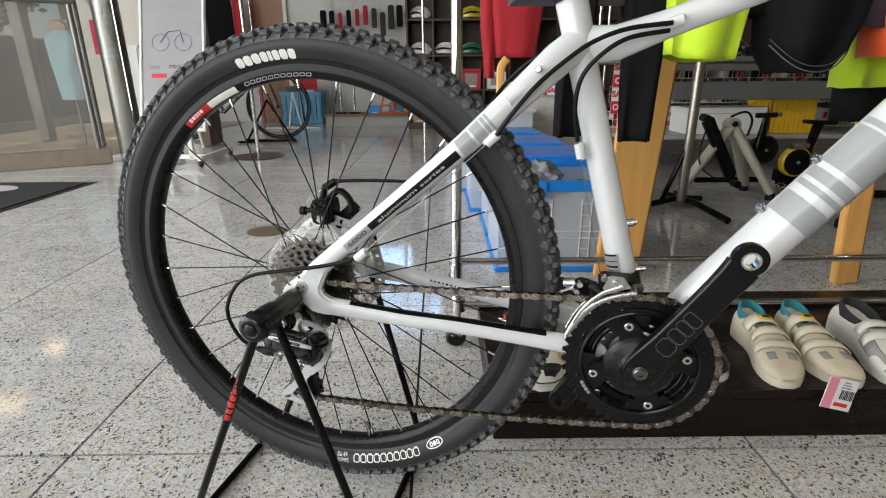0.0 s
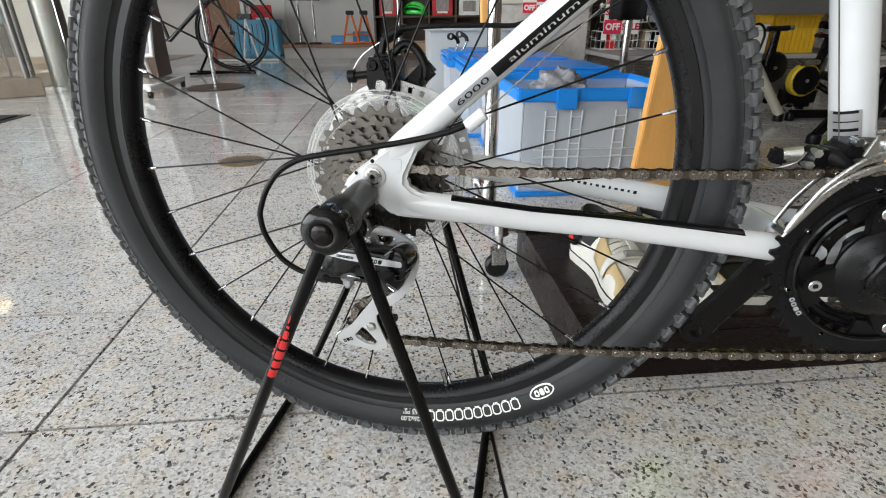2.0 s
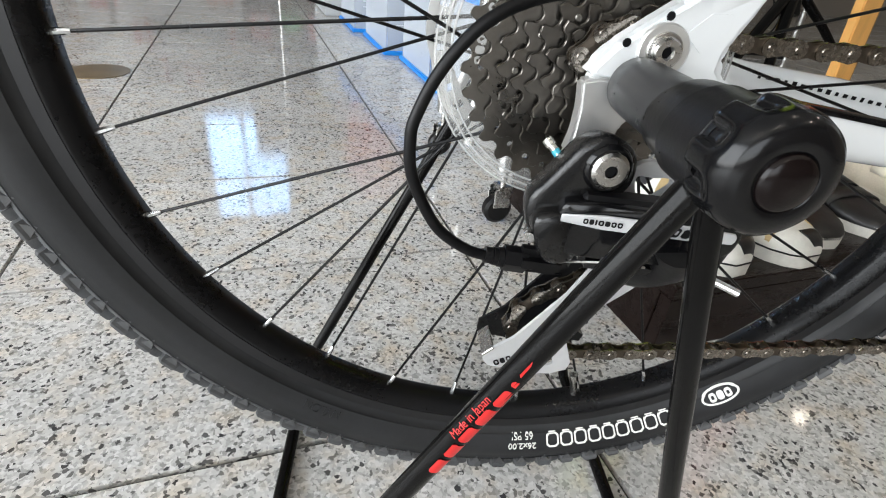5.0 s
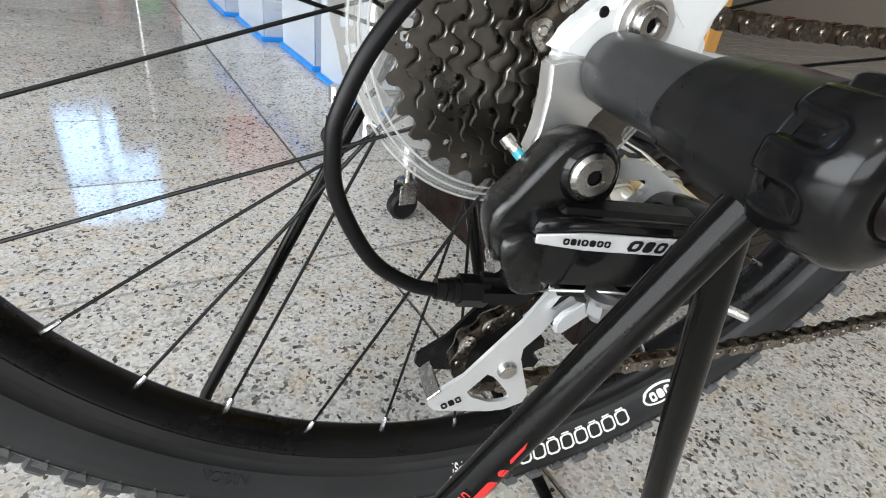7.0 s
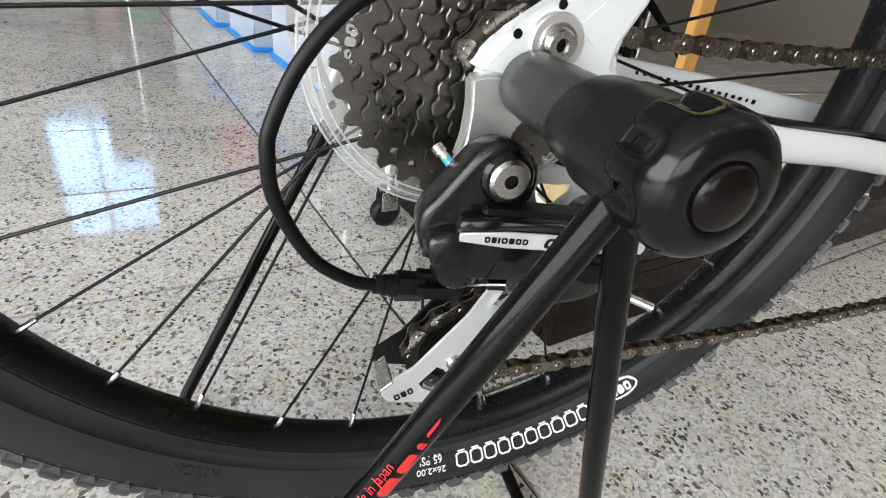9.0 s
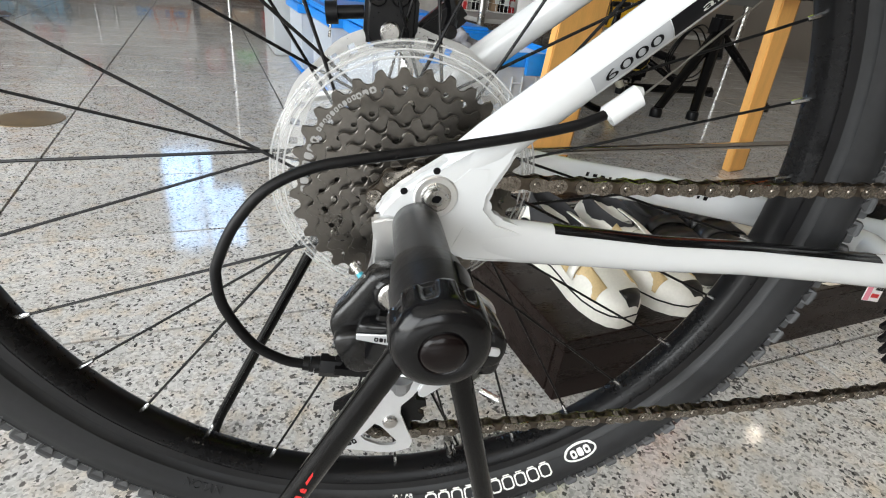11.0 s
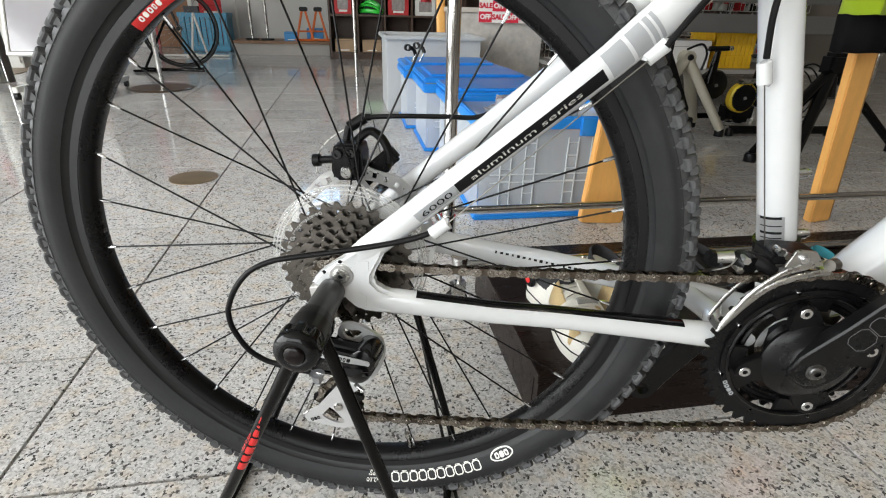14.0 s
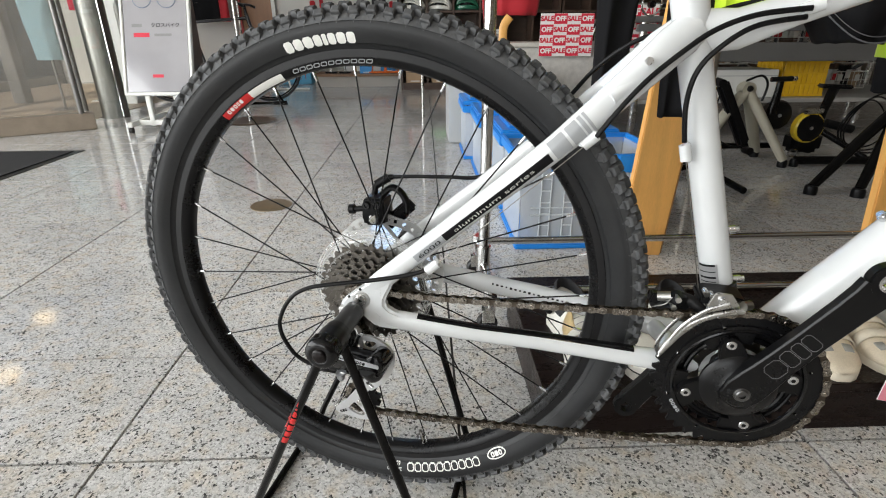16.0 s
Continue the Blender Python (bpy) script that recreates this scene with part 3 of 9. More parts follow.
cassette = part("cassette", Geo().lathe([(0.0, -0.0630), (0.012, -0.0630), (0.0165, -0.0615), (0.0165, -0.0262), (0.0, -0.0262)], 40), COG, bike, "oily steel eight-speed cassette", pose(0, 0, AXLE))
COG_Y = -0.0290
for i, n in enumerate((32, 28, 24, 21, 18, 15, 13, 11)):
    r = 0.0127 / (2 * math.sin(math.pi / n))
    y = COG_Y - i * 0.0047
    g = Geo()
    ph = i * 0.37
    if n > 13:
        cog_plate(g, sprocket_outline(n, r, phase=ph), r - 0.0056, y - 0.0010, y + 0.0010)
        holed_web(g, r - 0.0118, r - 0.0056, n, 0.0016, y - 0.0010, y + 0.0010, ph + math.pi / n)
        if r - 0.0118 > 0.0165:
            g.ring(circle(r - 0.0118, 96), circle(0.0160, 96), y - 0.0009, y + 0.0009)
    else:
        cog_plate(g, sprocket_outline(n, r, phase=ph), 0.0095, y - 0.0010, y + 0.0010)
    cog_ob = part("cog", g, COG, cassette)
    # shift rivets, one blue, in the webs of the middle cogs
    if 1 <= i <= 4:
        for j in range(6):
            t = ph + j * math.pi / 3 + 0.2 * i
            part("rivet", Geo().lathe([(0.0, -0.0014), (0.0013, -0.0014), (0.0017, -0.0010), (0.0017, 0.0)], 10), BLUE_RIVET if (i, j) == (3, 4) else STEEL_DULL, cog_ob, m=pose((r - 0.0075) * math.cos(t), y - 0.0006, (r - 0.0075) * math.sin(t)))
lock = Geo()
lock.ring(circle(0.0155, 48), circle(0.0085, 48), -0.0652, -0.0632)
part("lockring", lock, STEEL, cassette)
guard = Geo()
guard.lathe([(0.046, -0.0205), (0.066, -0.0195), (0.0735, -0.0185), (0.0765, -0.0175), (0.0785, -0.0150), (0.0785, -0.0130), (0.0770, -0.0150), (0.0755, -0.0158), (0.066, -0.0175), (0.046, -0.0188)], 72, closed=True)
for j in range(3):
    guard.ring(circle(0.0700 + 0.0028 * j, 72), circle(0.0694 + 0.0028 * j, 72), -0.0200 + 0.0006 * j, -0.0188 + 0.0006 * j)
part("spoke_guard", guard, CLEAR, bike, "clear plastic spoke guard disc", pose(0, 0, AXLE))
guard_rim = Geo()
for r, y in ((0.0776, -0.0172), (0.0736, -0.0190), (0.0700, -0.0196)):
    guard_rim.sweep([(r * math.cos(t), y, r * math.sin(t)) for t in np.linspace(0, 2 * math.pi, 97)[:-1]], 0.0006, 6, closed=True)
part("guard_rim", guard_rim, pm("clear_plastic_edge", (0.72, 0.73, 0.72), 0.08, var=0.05, alpha=0.42, coat=0.5), bpy.data.objects["spoke_guard"], "bright moulded edge rings of the guard")
guard_ob = bpy.data.objects["spoke_guard"]
guard_ob.visible_shadow = False
GUARD_INK = pm("guard_ink", (0.34, 0.34, 0.33), 0.5, var=0.05)
marks("guard_mark", word_shapes([0.0036] * 7, 0.0044, 0.0012), GUARD_INK, cassette, bend=(0.0575, radians(168), COG_Y - 0.0013))
marks("guard_mark", word_shapes([0.0020] * 10, 0.0026, 0.0008), GUARD_INK, cassette, bend=(0.0585, radians(135), COG_Y - 0.0013))
marks("guard_mark", word_shapes([0.0030, 0.0030, 0.0034], 0.0032, 0.0008), GUARD_INK, cassette, bend=(0.0580, radians(116), COG_Y - 0.0013))

# rear brake disc and caliper
disc = Geo()
n = 12
outer = []
for i in range(96):
    t = 2 * math.pi * i / 96
    r = 0.0800 - 0.0022 * max(0.0, math.sin(6 * t)) ** 2
    outer.append((r * math.cos(t), r * math.sin(t)))
disc.ring(outer, ring_to(outer, 0.0745), 0.0405, 0.0423)
disc.ring(circle(0.0685, 96), circle(0.0650, 96), 0.0405, 0.0423)
for i in range(36):
    t0 = 2 * math.pi * i / 36
    arc = [t0, t0 + 0.055, t0 + 0.11]
    disc.prism([(0.0746 * math.cos(t), 0.0746 * math.sin(t)) for t in arc] + [(0.0684 * math.cos(t), 0.0684 * math.sin(t)) for t in arc[::-1]], 0.0405, 0.0423)
disc.ring(circle(0.0290, 48), circle(0.0180, 48), 0.0405, 0.0423)
for i in range(6):
    t = 2 * math.pi * i / 6
    a, b = (0.027 * math.cos(t), 0.027 * math.sin(t)), (0.0665 * math.cos(t + 0.55), 0.0665 * math.sin(t + 0.55))
    disc.sweep([(a[0], 0.0414, a[1]), (0.047 * math.cos(t + 0.16), 0.0414, 0.047 * math.sin(t + 0.16)), (b[0], 0.0414, b[1])], (0.0032, 0.0009), 6, up=(0, 1, 0))
part("brake_disc", disc, pm("disc_steel", (0.66, 0.66, 0.65), 0.34, metal=0.85, var=0.08, big=20, fine=300, rvar=0.3), bike, "drilled steel brake disc", pose(0, 0, AXLE))

cal = Geo()
cal.soft_prism([(-0.0275, 0.4400), (-0.0240, 0.4340), (0.0010, 0.4350), (0.0050, 0.4420), (0.0052, 0.4640), (0.0010, 0.4725), (-0.0210, 0.4725), (-0.0265, 0.4660)], 0.0290, 0.0640, 0.0032)
cal.box(0.018, 0.012, 0.050, pose(0.016, 0.056, 0.444, 0, 48, 0), 0.003)
caliper = part("brake_caliper", cal, BLACK_ALU, bike, "black mechanical disc brake caliper")
for x, z in ((-0.0195, 0.4625), (-0.0065, 0.4632)):
    part("bolt", Geo().lathe([(0.0022, -0.0030), (0.0046, -0.0030), (0.0054, -0.0015), (0.0056, 0.0010), (0.0, 0.0010), (0.0, -0.0012), (0.0022, -0.0012)], 20), BLACK_GLOSS, caliper, "black socket bolt", pose(x, 0.0285, z))
part("adjuster", Geo().lathe([(0.0018, -0.0022), (0.0052, -0.0022), (0.0062, -0.0008), (0.0062, 0.0020), (0.0, 0.0020), (0.0, -0.0010), (0.0018, -0.0010)], 24), STEEL, caliper, "steel pad adjuster", pose(-0.0115, 0.0285, 0.4438))
part("arm", Geo().sweep(smooth_path([(-0.0060, 0.052, 0.4700), (0.0080, 0.054, 0.4810), (0.0210, 0.054, 0.4735), (0.0285, 0.053, 0.4580), (0.0265, 0.052, 0.4450)]), (0.0045, 0.0065), 10, up=(0, 1, 0)), BLACK_ALU, caliper)
part("arm_bolt", Geo().lathe([(0.0, -0.004), (0.0040, -0.004), (0.0046, -0.002), (0.0046, 0.004), (0.0, 0.004)], 16), BLACK_GLOSS, caliper, m=pose(0.0268, 0.0445, 0.4460))
part("cable_stop", Geo().sweep([(-0.0150, 0.048, 0.4720), (-0.0120, 0.050, 0.4860)], (0.0040, 0.0050), 10), BLACK_ALU, caliper)
part("boot", Geo().rod((-0.0120, 0.050, 0.4850), (0.0040, 0.054, 0.4945), 0.0058, 14).rod((0.0040, 0.054, 0.4945), (0.0100, 0.055, 0.4950), 0.0036, 12), BLACK_PLASTIC, caliper)
part("barrel", Geo().rod((-0.0450, 0.045, 0.4505), (-0.0270, 0.045, 0.4525), 0.0040, 14).rod((-0.0500, 0.045, 0.4500), (-0.0430, 0.045, 0.4507), 0.0066, 16), BLACK_PLASTIC, caliper)
part("brake_wire", Geo().sweep(smooth_path([(-0.0480, 0.045, 0.4360), (-0.0450, 0.046, 0.4560), (-0.0330, 0.048, 0.4720), (-0.0120, 0.050, 0.4850)]), 0.0008, 6), STEEL, caliper)

# frame
FRAME = part("frame", Geo().sweep([(BBX, 0, BBZ), (0.4160, 0, 0.360), (0.3975, 0, 0.430), (0.3405, 0, 0.640), (0.3300, 0, 0.680), (0.3190, 0, 0.722)], [0.0178, 0.0168, 0.0163, 0.0160, 0.0170, 0.0175], 28), WHITE_PAINT, bike, "glossy white painted aluminium frame tubes")


def fpart(name, g, mat=WHITE_PAINT, label=""):
    return part(name, g, mat, FRAME, label)


DT_DIR = Vector((0.604, 0, 0.797))
DT0 = Vector((0.4400, 0, 0.3160))
fpart("down_tube", Geo().sweep([DT0 + DT_DIR * d for d in (0.0, 0.03, 0.10, 0.25, 0.45, 0.62)], [(0.0215, 0.0215), (0.0235, 0.0235), (0.0250, 0.0262), (0.0255, 0.0268), (0.0245, 0.0262), (0.022, 0.027)], 32))
fpart("top_tube", Geo().sweep([(0.330, 0, 0.668), (0.372, 0, 0.6705), (0.418, 0, 0.6870), (0.460, 0, 0.7020), (0.80, 0, 0.830)], [(0.015, 0.021), (0.0150, 0.0185), (0.0145, 0.0145), (0.0145, 0.0140), (0.016, 0.016)], 28))
fpart("head_tube", Geo().sweep([(0.796, 0, 0.870), (0.838, 0, 0.770)], 0.0235, 28))
fpart("bottom_bracket_shell", Geo().lathe([(0.0, -0.0345), (0.0205, -0.0345), (0.0215, -0.033), (0.0215, 0.033), (0.0205, 0.0345), (0.0, 0.0345)], 32, pose(BBX, 0, BBZ)))


def mirrored(pts, s):
    return [(x, s * y, z) for x, y, z in pts]


SS = [(0.018, -0.0705, 0.3955), (0.034, -0.0705, 0.4092), (0.071, -0.0690, 0.4415), (0.116, -0.0650, 0.4795), (0.174, -0.0580, 0.5285), (0.217, -0.0515, 0.5655), (0.249, -0.0440, 0.5950), (0.285, -0.0330, 0.6290), (0.312, -0.0200, 0.6550), (0.334, -0.0060, 0.6720)]
SS_R = [(0.0062, 0.0105), (0.0080, 0.0118), (0.0090, 0.0112), (0.0093, 0.0113), (0.0094, 0.0120), (0.0095, 0.0130), (0.0100, 0.0143), (0.0110, 0.0160), (0.0125, 0.0178), (0.012, 0.018)]
CS = [(0.028, -0.0705, 0.3585), (0.056, -0.0702, 0.3572), (0.100, -0.0675, 0.3530), (0.141, -0.0635, 0.3480), (0.206, -0.0570, 0.3430), (0.276, -0.0490, 0.3345), (0.320, -0.0440, 0.3290), (0.352, -0.0400, 0.3250), (0.385, -0.028, 0.3210), (0.410, -0.018, 0.319)]
CS_R = [(0.0062, 0.0118), (0.0088, 0.0122), (0.0090, 0.0112), (0.0090, 0.0108), (0.0092, 0.0108), (0.0098, 0.0112), (0.0105, 0.0118), (0.012, 0.0125), (0.013, 0.0140), (0.013, 0.015)]
for s in (1, -1):
    fpart("seat_stay", Geo().sweep(mirrored(SS, s), SS_R, 20, up=(-0.65, 0, 0.76)))
    fpart("chain_stay", Geo().sweep(mirrored(CS, s), CS_R if s > 0 else [(a, b * 1.2) for a, b in CS_R], 20, up=(0, 0, 1)))
# wishbone bridge between the stays, over the tyre
fpart("bridge", Geo().sweep(smooth_path([(0.262, -0.040, 0.607), (0.290, -0.026, 0.628), (0.298, 0.0, 0.636), (0.290, 0.026, 0.628), (0.262, 0.040, 0.607)]), (0.009, 0.014), 16, up=(0.7, 0, 0.7)))
fpart("bridge", Geo().sweep([(0.352, -0.038, 0.325), (0.366, 0.0, 0.324), (0.352, 0.038, 0.325)], (0.010, 0.012), 16, up=(0, 0, 1)))


def dropout_outline():
    key = [(-0.0205, 0.3705), (-0.0185, 0.3765), (-0.0112, 0.3850), (0.0070, 0.3985), (0.0260, 0.4120), (0.0360, 0.4190), (0.0480, 0.4115), (0.0450, 0.4020), (0.0405, 0.3935), (0.0362, 0.3845), (0.0358, 0.3785), (0.0420, 0.3718), (0.0540, 0.3680), (0.0660, 0.3640), (0.0660, 0.3490), (0.0560, 0.3470), (0.0400, 0.3468), (0.0240, 0.3480), (0.0150, 0.3540), (0.0060, 0.3640), (-0.0060, 0.3690)]
    return key


for s in (-1, 1):
    y0, y1 = sorted((s * 0.0650, s * 0.0772))
    fpart("dropout", Geo().soft_prism(dropout_outline(), y0, y1, 0.0032, segs=3))
HANGER_OUT = [(-0.0216, 0.3700), (-0.0150, 0.3716), (-0.0040, 0.3716), (0.0040, 0.3765), (0.0060, 0.3700), (0.0060, 0.3600), (-0.0010, 0.3520), (-0.0030, 0.3440), (-0.0090, 0.3345), (-0.0180, 0.3330), (-0.0225, 0.3390), (-0.0205, 0.3480), (-0.0202, 0.3590)]
part("hanger", Geo().soft_prism(HANGER_OUT, -0.0786, -0.0700, 0.0012, segs=2), CAST_ALU, FRAME, "bare aluminium derailleur hanger")
part("hanger_eye", Geo().lathe([(0.0, -0.0786), (0.0100, -0.0786), (0.0106, -0.0780), (0.0108, -0.0760), (0.0, -0.0760)], 40, pose(0.0085, 0, 0.3838)), CAST_ALU, FRAME, "bare aluminium eye round the axle bolt")
bolt = Geo()
bolt.lathe([(0.0026, -0.0826), (0.0050, -0.0826), (0.0058, -0.0816), (0.0060, -0.0800), (0.0070, -0.0798), (0.0074, -0.0790), (0.0074, -0.0770), (0.0, -0.0770), (0.0, -0.0796), (0.0026, -0.0796)], 32, pose(0.0085, 0, 0.3838))
part("hanger_bolt", bolt, STEEL, FRAME, "steel socket bolt")
part("bolt_socket", Geo().prism(circle(0.0027, 6, 0.0085, 0.3838), -0.0798, -0.0790), BLACK_INK, FRAME)
for hx, hz in ((-0.0068, 0.3857), (0.0080, 0.3965)):
    part("eyelet", Geo().lathe([(0.0, -0.0775), (0.0015, -0.0775), (0.0018, -0.0770)], 16, pose(hx, 0, hz)), BLACK_INK, FRAME)
# embossed ridges on the dropout
part("emboss", Geo().prism([(0.016, 0.3905), (0.024, 0.3985), (0.033, 0.3990), (0.0325, 0.3900), (0.0240, 0.3840)], -0.0776, -0.0768).prism([(0.0240, 0.3680), (0.0300, 0.3640), (0.0290, 0.3520), (0.0190, 0.3560)], -0.0776, -0.0768), WHITE_PAINT, FRAME)
part("seat_clamp", Geo().lathe([(0.0172, -0.008), (0.0205, -0.008), (0.0205, 0.008), (0.0172, 0.008)], 32, pose(0.3195, 0, 0.722, 0, -15, 0) @ pose(0, 0, 0, 90, 0, 0)), BLACK_ALU, FRAME, "black seat clamp with quick release")
part("seat_post", Geo().rod((0.3195, 0, 0.715), (0.2930, 0, 0.815), 0.0136, 24), BLACK_ALU, FRAME)
part("clamp_lever", Geo().sweep(smooth_path([(0.322, -0.022, 0.722), (0.310, -0.030, 0.723), (0.290, -0.034, 0.720)]), (0.004, 0.0075), 12, up=(0, 1, 0)), BLACK_ALU, FRAME)
for p in ((0.2925, -0.0435, 0.6440),):
    part("boss_bolt", Geo().lathe([(0.0, -0.003), (0.0030, -0.003), (0.0036, -0.001), (0.0036, 0.004)], 20, pose(*p)), STEEL, FRAME)
# bottle bosses on seat tube and down tube
for x, z in ((0.4225, 0.4150), (0.4060, 0.4720)):
    part("boss_bolt", Geo().rod((x - 0.006, 0, z - 0.001), (x + 0.0035, 0, z + 0.001), 0.0048, 14).rod((x + 0.0035, 0, z + 0.001), (x + 0.0068, 0, z + 0.002), 0.0036, 14), ALU, FRAME)
for d in (0.205, 0.275):
    p = DT0 + DT_DIR * d
    nrm = Vector((-0.797, 0, 0.604))
    part("boss_bolt", Geo().rod(p + nrm * 0.0255, p + nrm * 0.0315, 0.0052, 14).rod(p + nrm * 0.0315, p + nrm * 0.0345, 0.0038, 14), ALU, FRAME)

# decals laid along the stays and tubes


def along(path, radii, d0, d1, ang0, ang1, lift=0.0004, steps=18, around=5, up=(-0.65, 0, 0.76)):
    """A strip that lies on a swept oval tube: from d0 to d1 metres along it, between two angles round it."""
    P = [Vector(p) for p in path]
    acc = [0.0]
    for a, b in zip(P, P[1:]):
        acc.append(acc[-1] + (b - a).length)

    def spot(d):
        i = max(0, min(len(P) - 2, sum(1 for q in acc if q <= d) - 1))
        f = (d - acc[i]) / (acc[i + 1] - acc[i])
        ra = [radii[i][j] + (radii[i + 1][j] - radii[i][j]) * f for j in (0, 1)]
        ta = (P[min(i + 1, len(P) - 1)] - P[i])
        tb = (P[min(i + 2, len(P) - 1)] - P[i]) if f > 0.5 else (P[i + 1] - P[max(i - 1, 0)])
        t = (ta.normalized() * 0.6 + tb.normalized() * 0.4).normalized()
        return P[i].lerp(P[i + 1], f), t, ra
    g = Geo()
    vs, fs = [], []
    for i in range(steps + 1):
        c, t, (ra, rb) = spot(d0 + (d1 - d0) * i / steps)
        side = t.cross(Vector(up)).normalized()
        upv = side.cross(t)
        for j in range(around + 1):
            a = radians(ang0 + (ang1 - ang0) * j / around)
            vs.append(c + side * ((ra + lift) * math.cos(a)) + upv * ((rb + lift) * math.sin(a)))
    for i in range(steps):
        for j in range(around):
            q = i * (around + 1) + j
            fs.append((q, q + 1, q + around + 2, q + around + 1))
    return g.add(vs, fs)


side_of = 0 if Vector((0.76, 0, 0.65)).cross(Vector((-0.65, 0, 0.76))).y < 0 else 180
ss_mid = side_of
band_arc = (-40, 6) if side_of == 0 else (174, 220)
part("decal", along(SS, SS_R, 0.072, 0.1130, *band_arc), GREY_INK, FRAME, "grey lettered decal on the seat stay")
part("decal", along(SS, SS_R, 0.1135, 0.2510, *band_arc), BLACK_INK, FRAME, "black lettered decal strip on the seat stay")
for d0, d1 in ((0.2550, 0.2730), (0.2760, 0.2890), (0.2910, 0.2950), (0.2970, 0.3000)):
    part("decal", along(SS, SS_R, d0, d1, ss_mid - 48, ss_mid + 48), GREY_INK, FRAME)


def stay_text(text, size, d_mid, mat, squash, lift=0.0011):
    """Letters wrapped onto the seat stay's outer face."""
    g = letters(text, size, 0.00005, squash=squash)
    P = [Vector(p) for p in SS]
    acc_ = [0.0]
    for a, b in zip(P, P[1:]):
        acc_.append(acc_[-1] + (b - a).length)
    out = Geo()
    for x, y, z in g.v:
        d, z = d_mid + x, z - 0.0036
        i = max(0, min(len(P) - 2, sum(1 for q in acc_ if q <= d) - 1))
        f = (d - acc_[i]) / (acc_[i + 1] - acc_[i])
        ra, rb = [SS_R[i][j] + (SS_R[i + 1][j] - SS_R[i][j]) * f for j in (0, 1)]
        t = (P[min(i + 1, len(P) - 1)] - P[max(i, 0)]).normalized()
        c = P[i].lerp(P[i + 1], f)
        q = max(-0.95, min(0.95, z / rb))
        up_ = Vector((-t.z, 0, t.x)).normalized()
        up_ = up_ if up_.z > 0 else -up_
        out.v.append(tuple(c + up_ * z + Vector((0, -1, 0)) * ((ra + lift) * math.sqrt(1 - q * q))))
    out.f = list(g.f)
    part("decal_letters", out, mat, FRAME)


stay_text("6000", 0.0066, 0.0935, BLACK_INK, 2.4)
stay_text("aluminum series", 0.0060, 0.1800, WHITE_INK, 2.65)
# web mark on the far chain stay, as a row of small plain bars
for i in range(17):
    d = 0.146 + i * 0.0062
    p = Vector((d, 0.0512 - (d - 0.15) * 0.10, 0.3535 - (d - 0.15) * 0.12))
    part("decal_mark", Geo().box(0.0034 if i % 3 else 0.0022, 0.0004, 0.0024 if i % 4 else 0.0032, pose(*p, 0, 7, 0), 0), BLACK_INK, FRAME)
# black film over the drive-side chain stay
part("stay_film", along(CS, CS_R, 0.045, 0.292, 48 if side_of == 0 else 20, 160 if side_of == 0 else 132, up=(0, 0, 1)), BLACK_GLOSS, FRAME, "black protective film on the chain stay")


def tube_bands(p0, direction, r, bands, mat, arc=(95, 265)):
    for d0, d1 in bands:
        g = Geo()
        vs, fs = [], []
        n = 14
        up = Vector((0, 1, 0))
        side = direction.cross(up).normalized()
        for i in range(2):
            c = p0 + direction * (d0, d1)[i]
            for j in range(n + 1):
                a = radians(arc[0] + (arc[1] - arc[0]) * j / n)
                vs.append(c + up * ((r[0] + 0.0005) * math.cos(a)) + side * ((r[1] + 0.0005) * math.sin(a)))
        fs = [(j, j + 1, n + 2 + j, n + 1 + j) for j in range(n)]
        part("decal", g.add(vs, fs), mat, FRAME)


tube_bands(DT0, DT_DIR, (0.0256, 0.0269), [(0.2108, 0.2372), (0.2468, 0.2532), (0.2582, 0.2702), (0.2770, 0.3232), (0.3262, 0.3325)], GREY_INK)
# shop sticker at the foot of the seat tube
st_dir = (Vector((0.3405, 0, 0.640)) - Vector((0.3975, 0, 0.430))).normalized()
tube_bands(Vector((0.3975, 0, 0.430)), st_dir, (0.0165, 0.0165), [(-0.0190, 0.0085)], pm("silver_sticker", (0.36, 0.365, 0.37), 0.35, metal=0.4, var=0.05), (92, 176))
for k in (-0.0130, -0.0085, -0.0010, 0.0060):
    tube_bands(Vector((0.3975, 0, 0.430)), st_dir, (0.0168, 0.0168), [(k, k + (0.0024 if k in (-0.0085, 0.0060) else 0.0010))], BLACK_INK, (108, 168))

# cable guides and cables


def guide(p, ang):
    m = pose(*p, 0, ang, 0)
    g = Geo().sweep([(-0.0090, 0, -0.0005), (-0.0083, 0, 0), (0.0083, 0, 0), (0.0090, 0, -0.0005)], [(0.0036, 0.0040), (0.0050, 0.0057), (0.0050, 0.0057), (0.0036, 0.0040)], 18, up=(0, 0, 1))
    part("cable_guide", g, WHITE_PAINT, FRAME, "white welded cable stop", m)


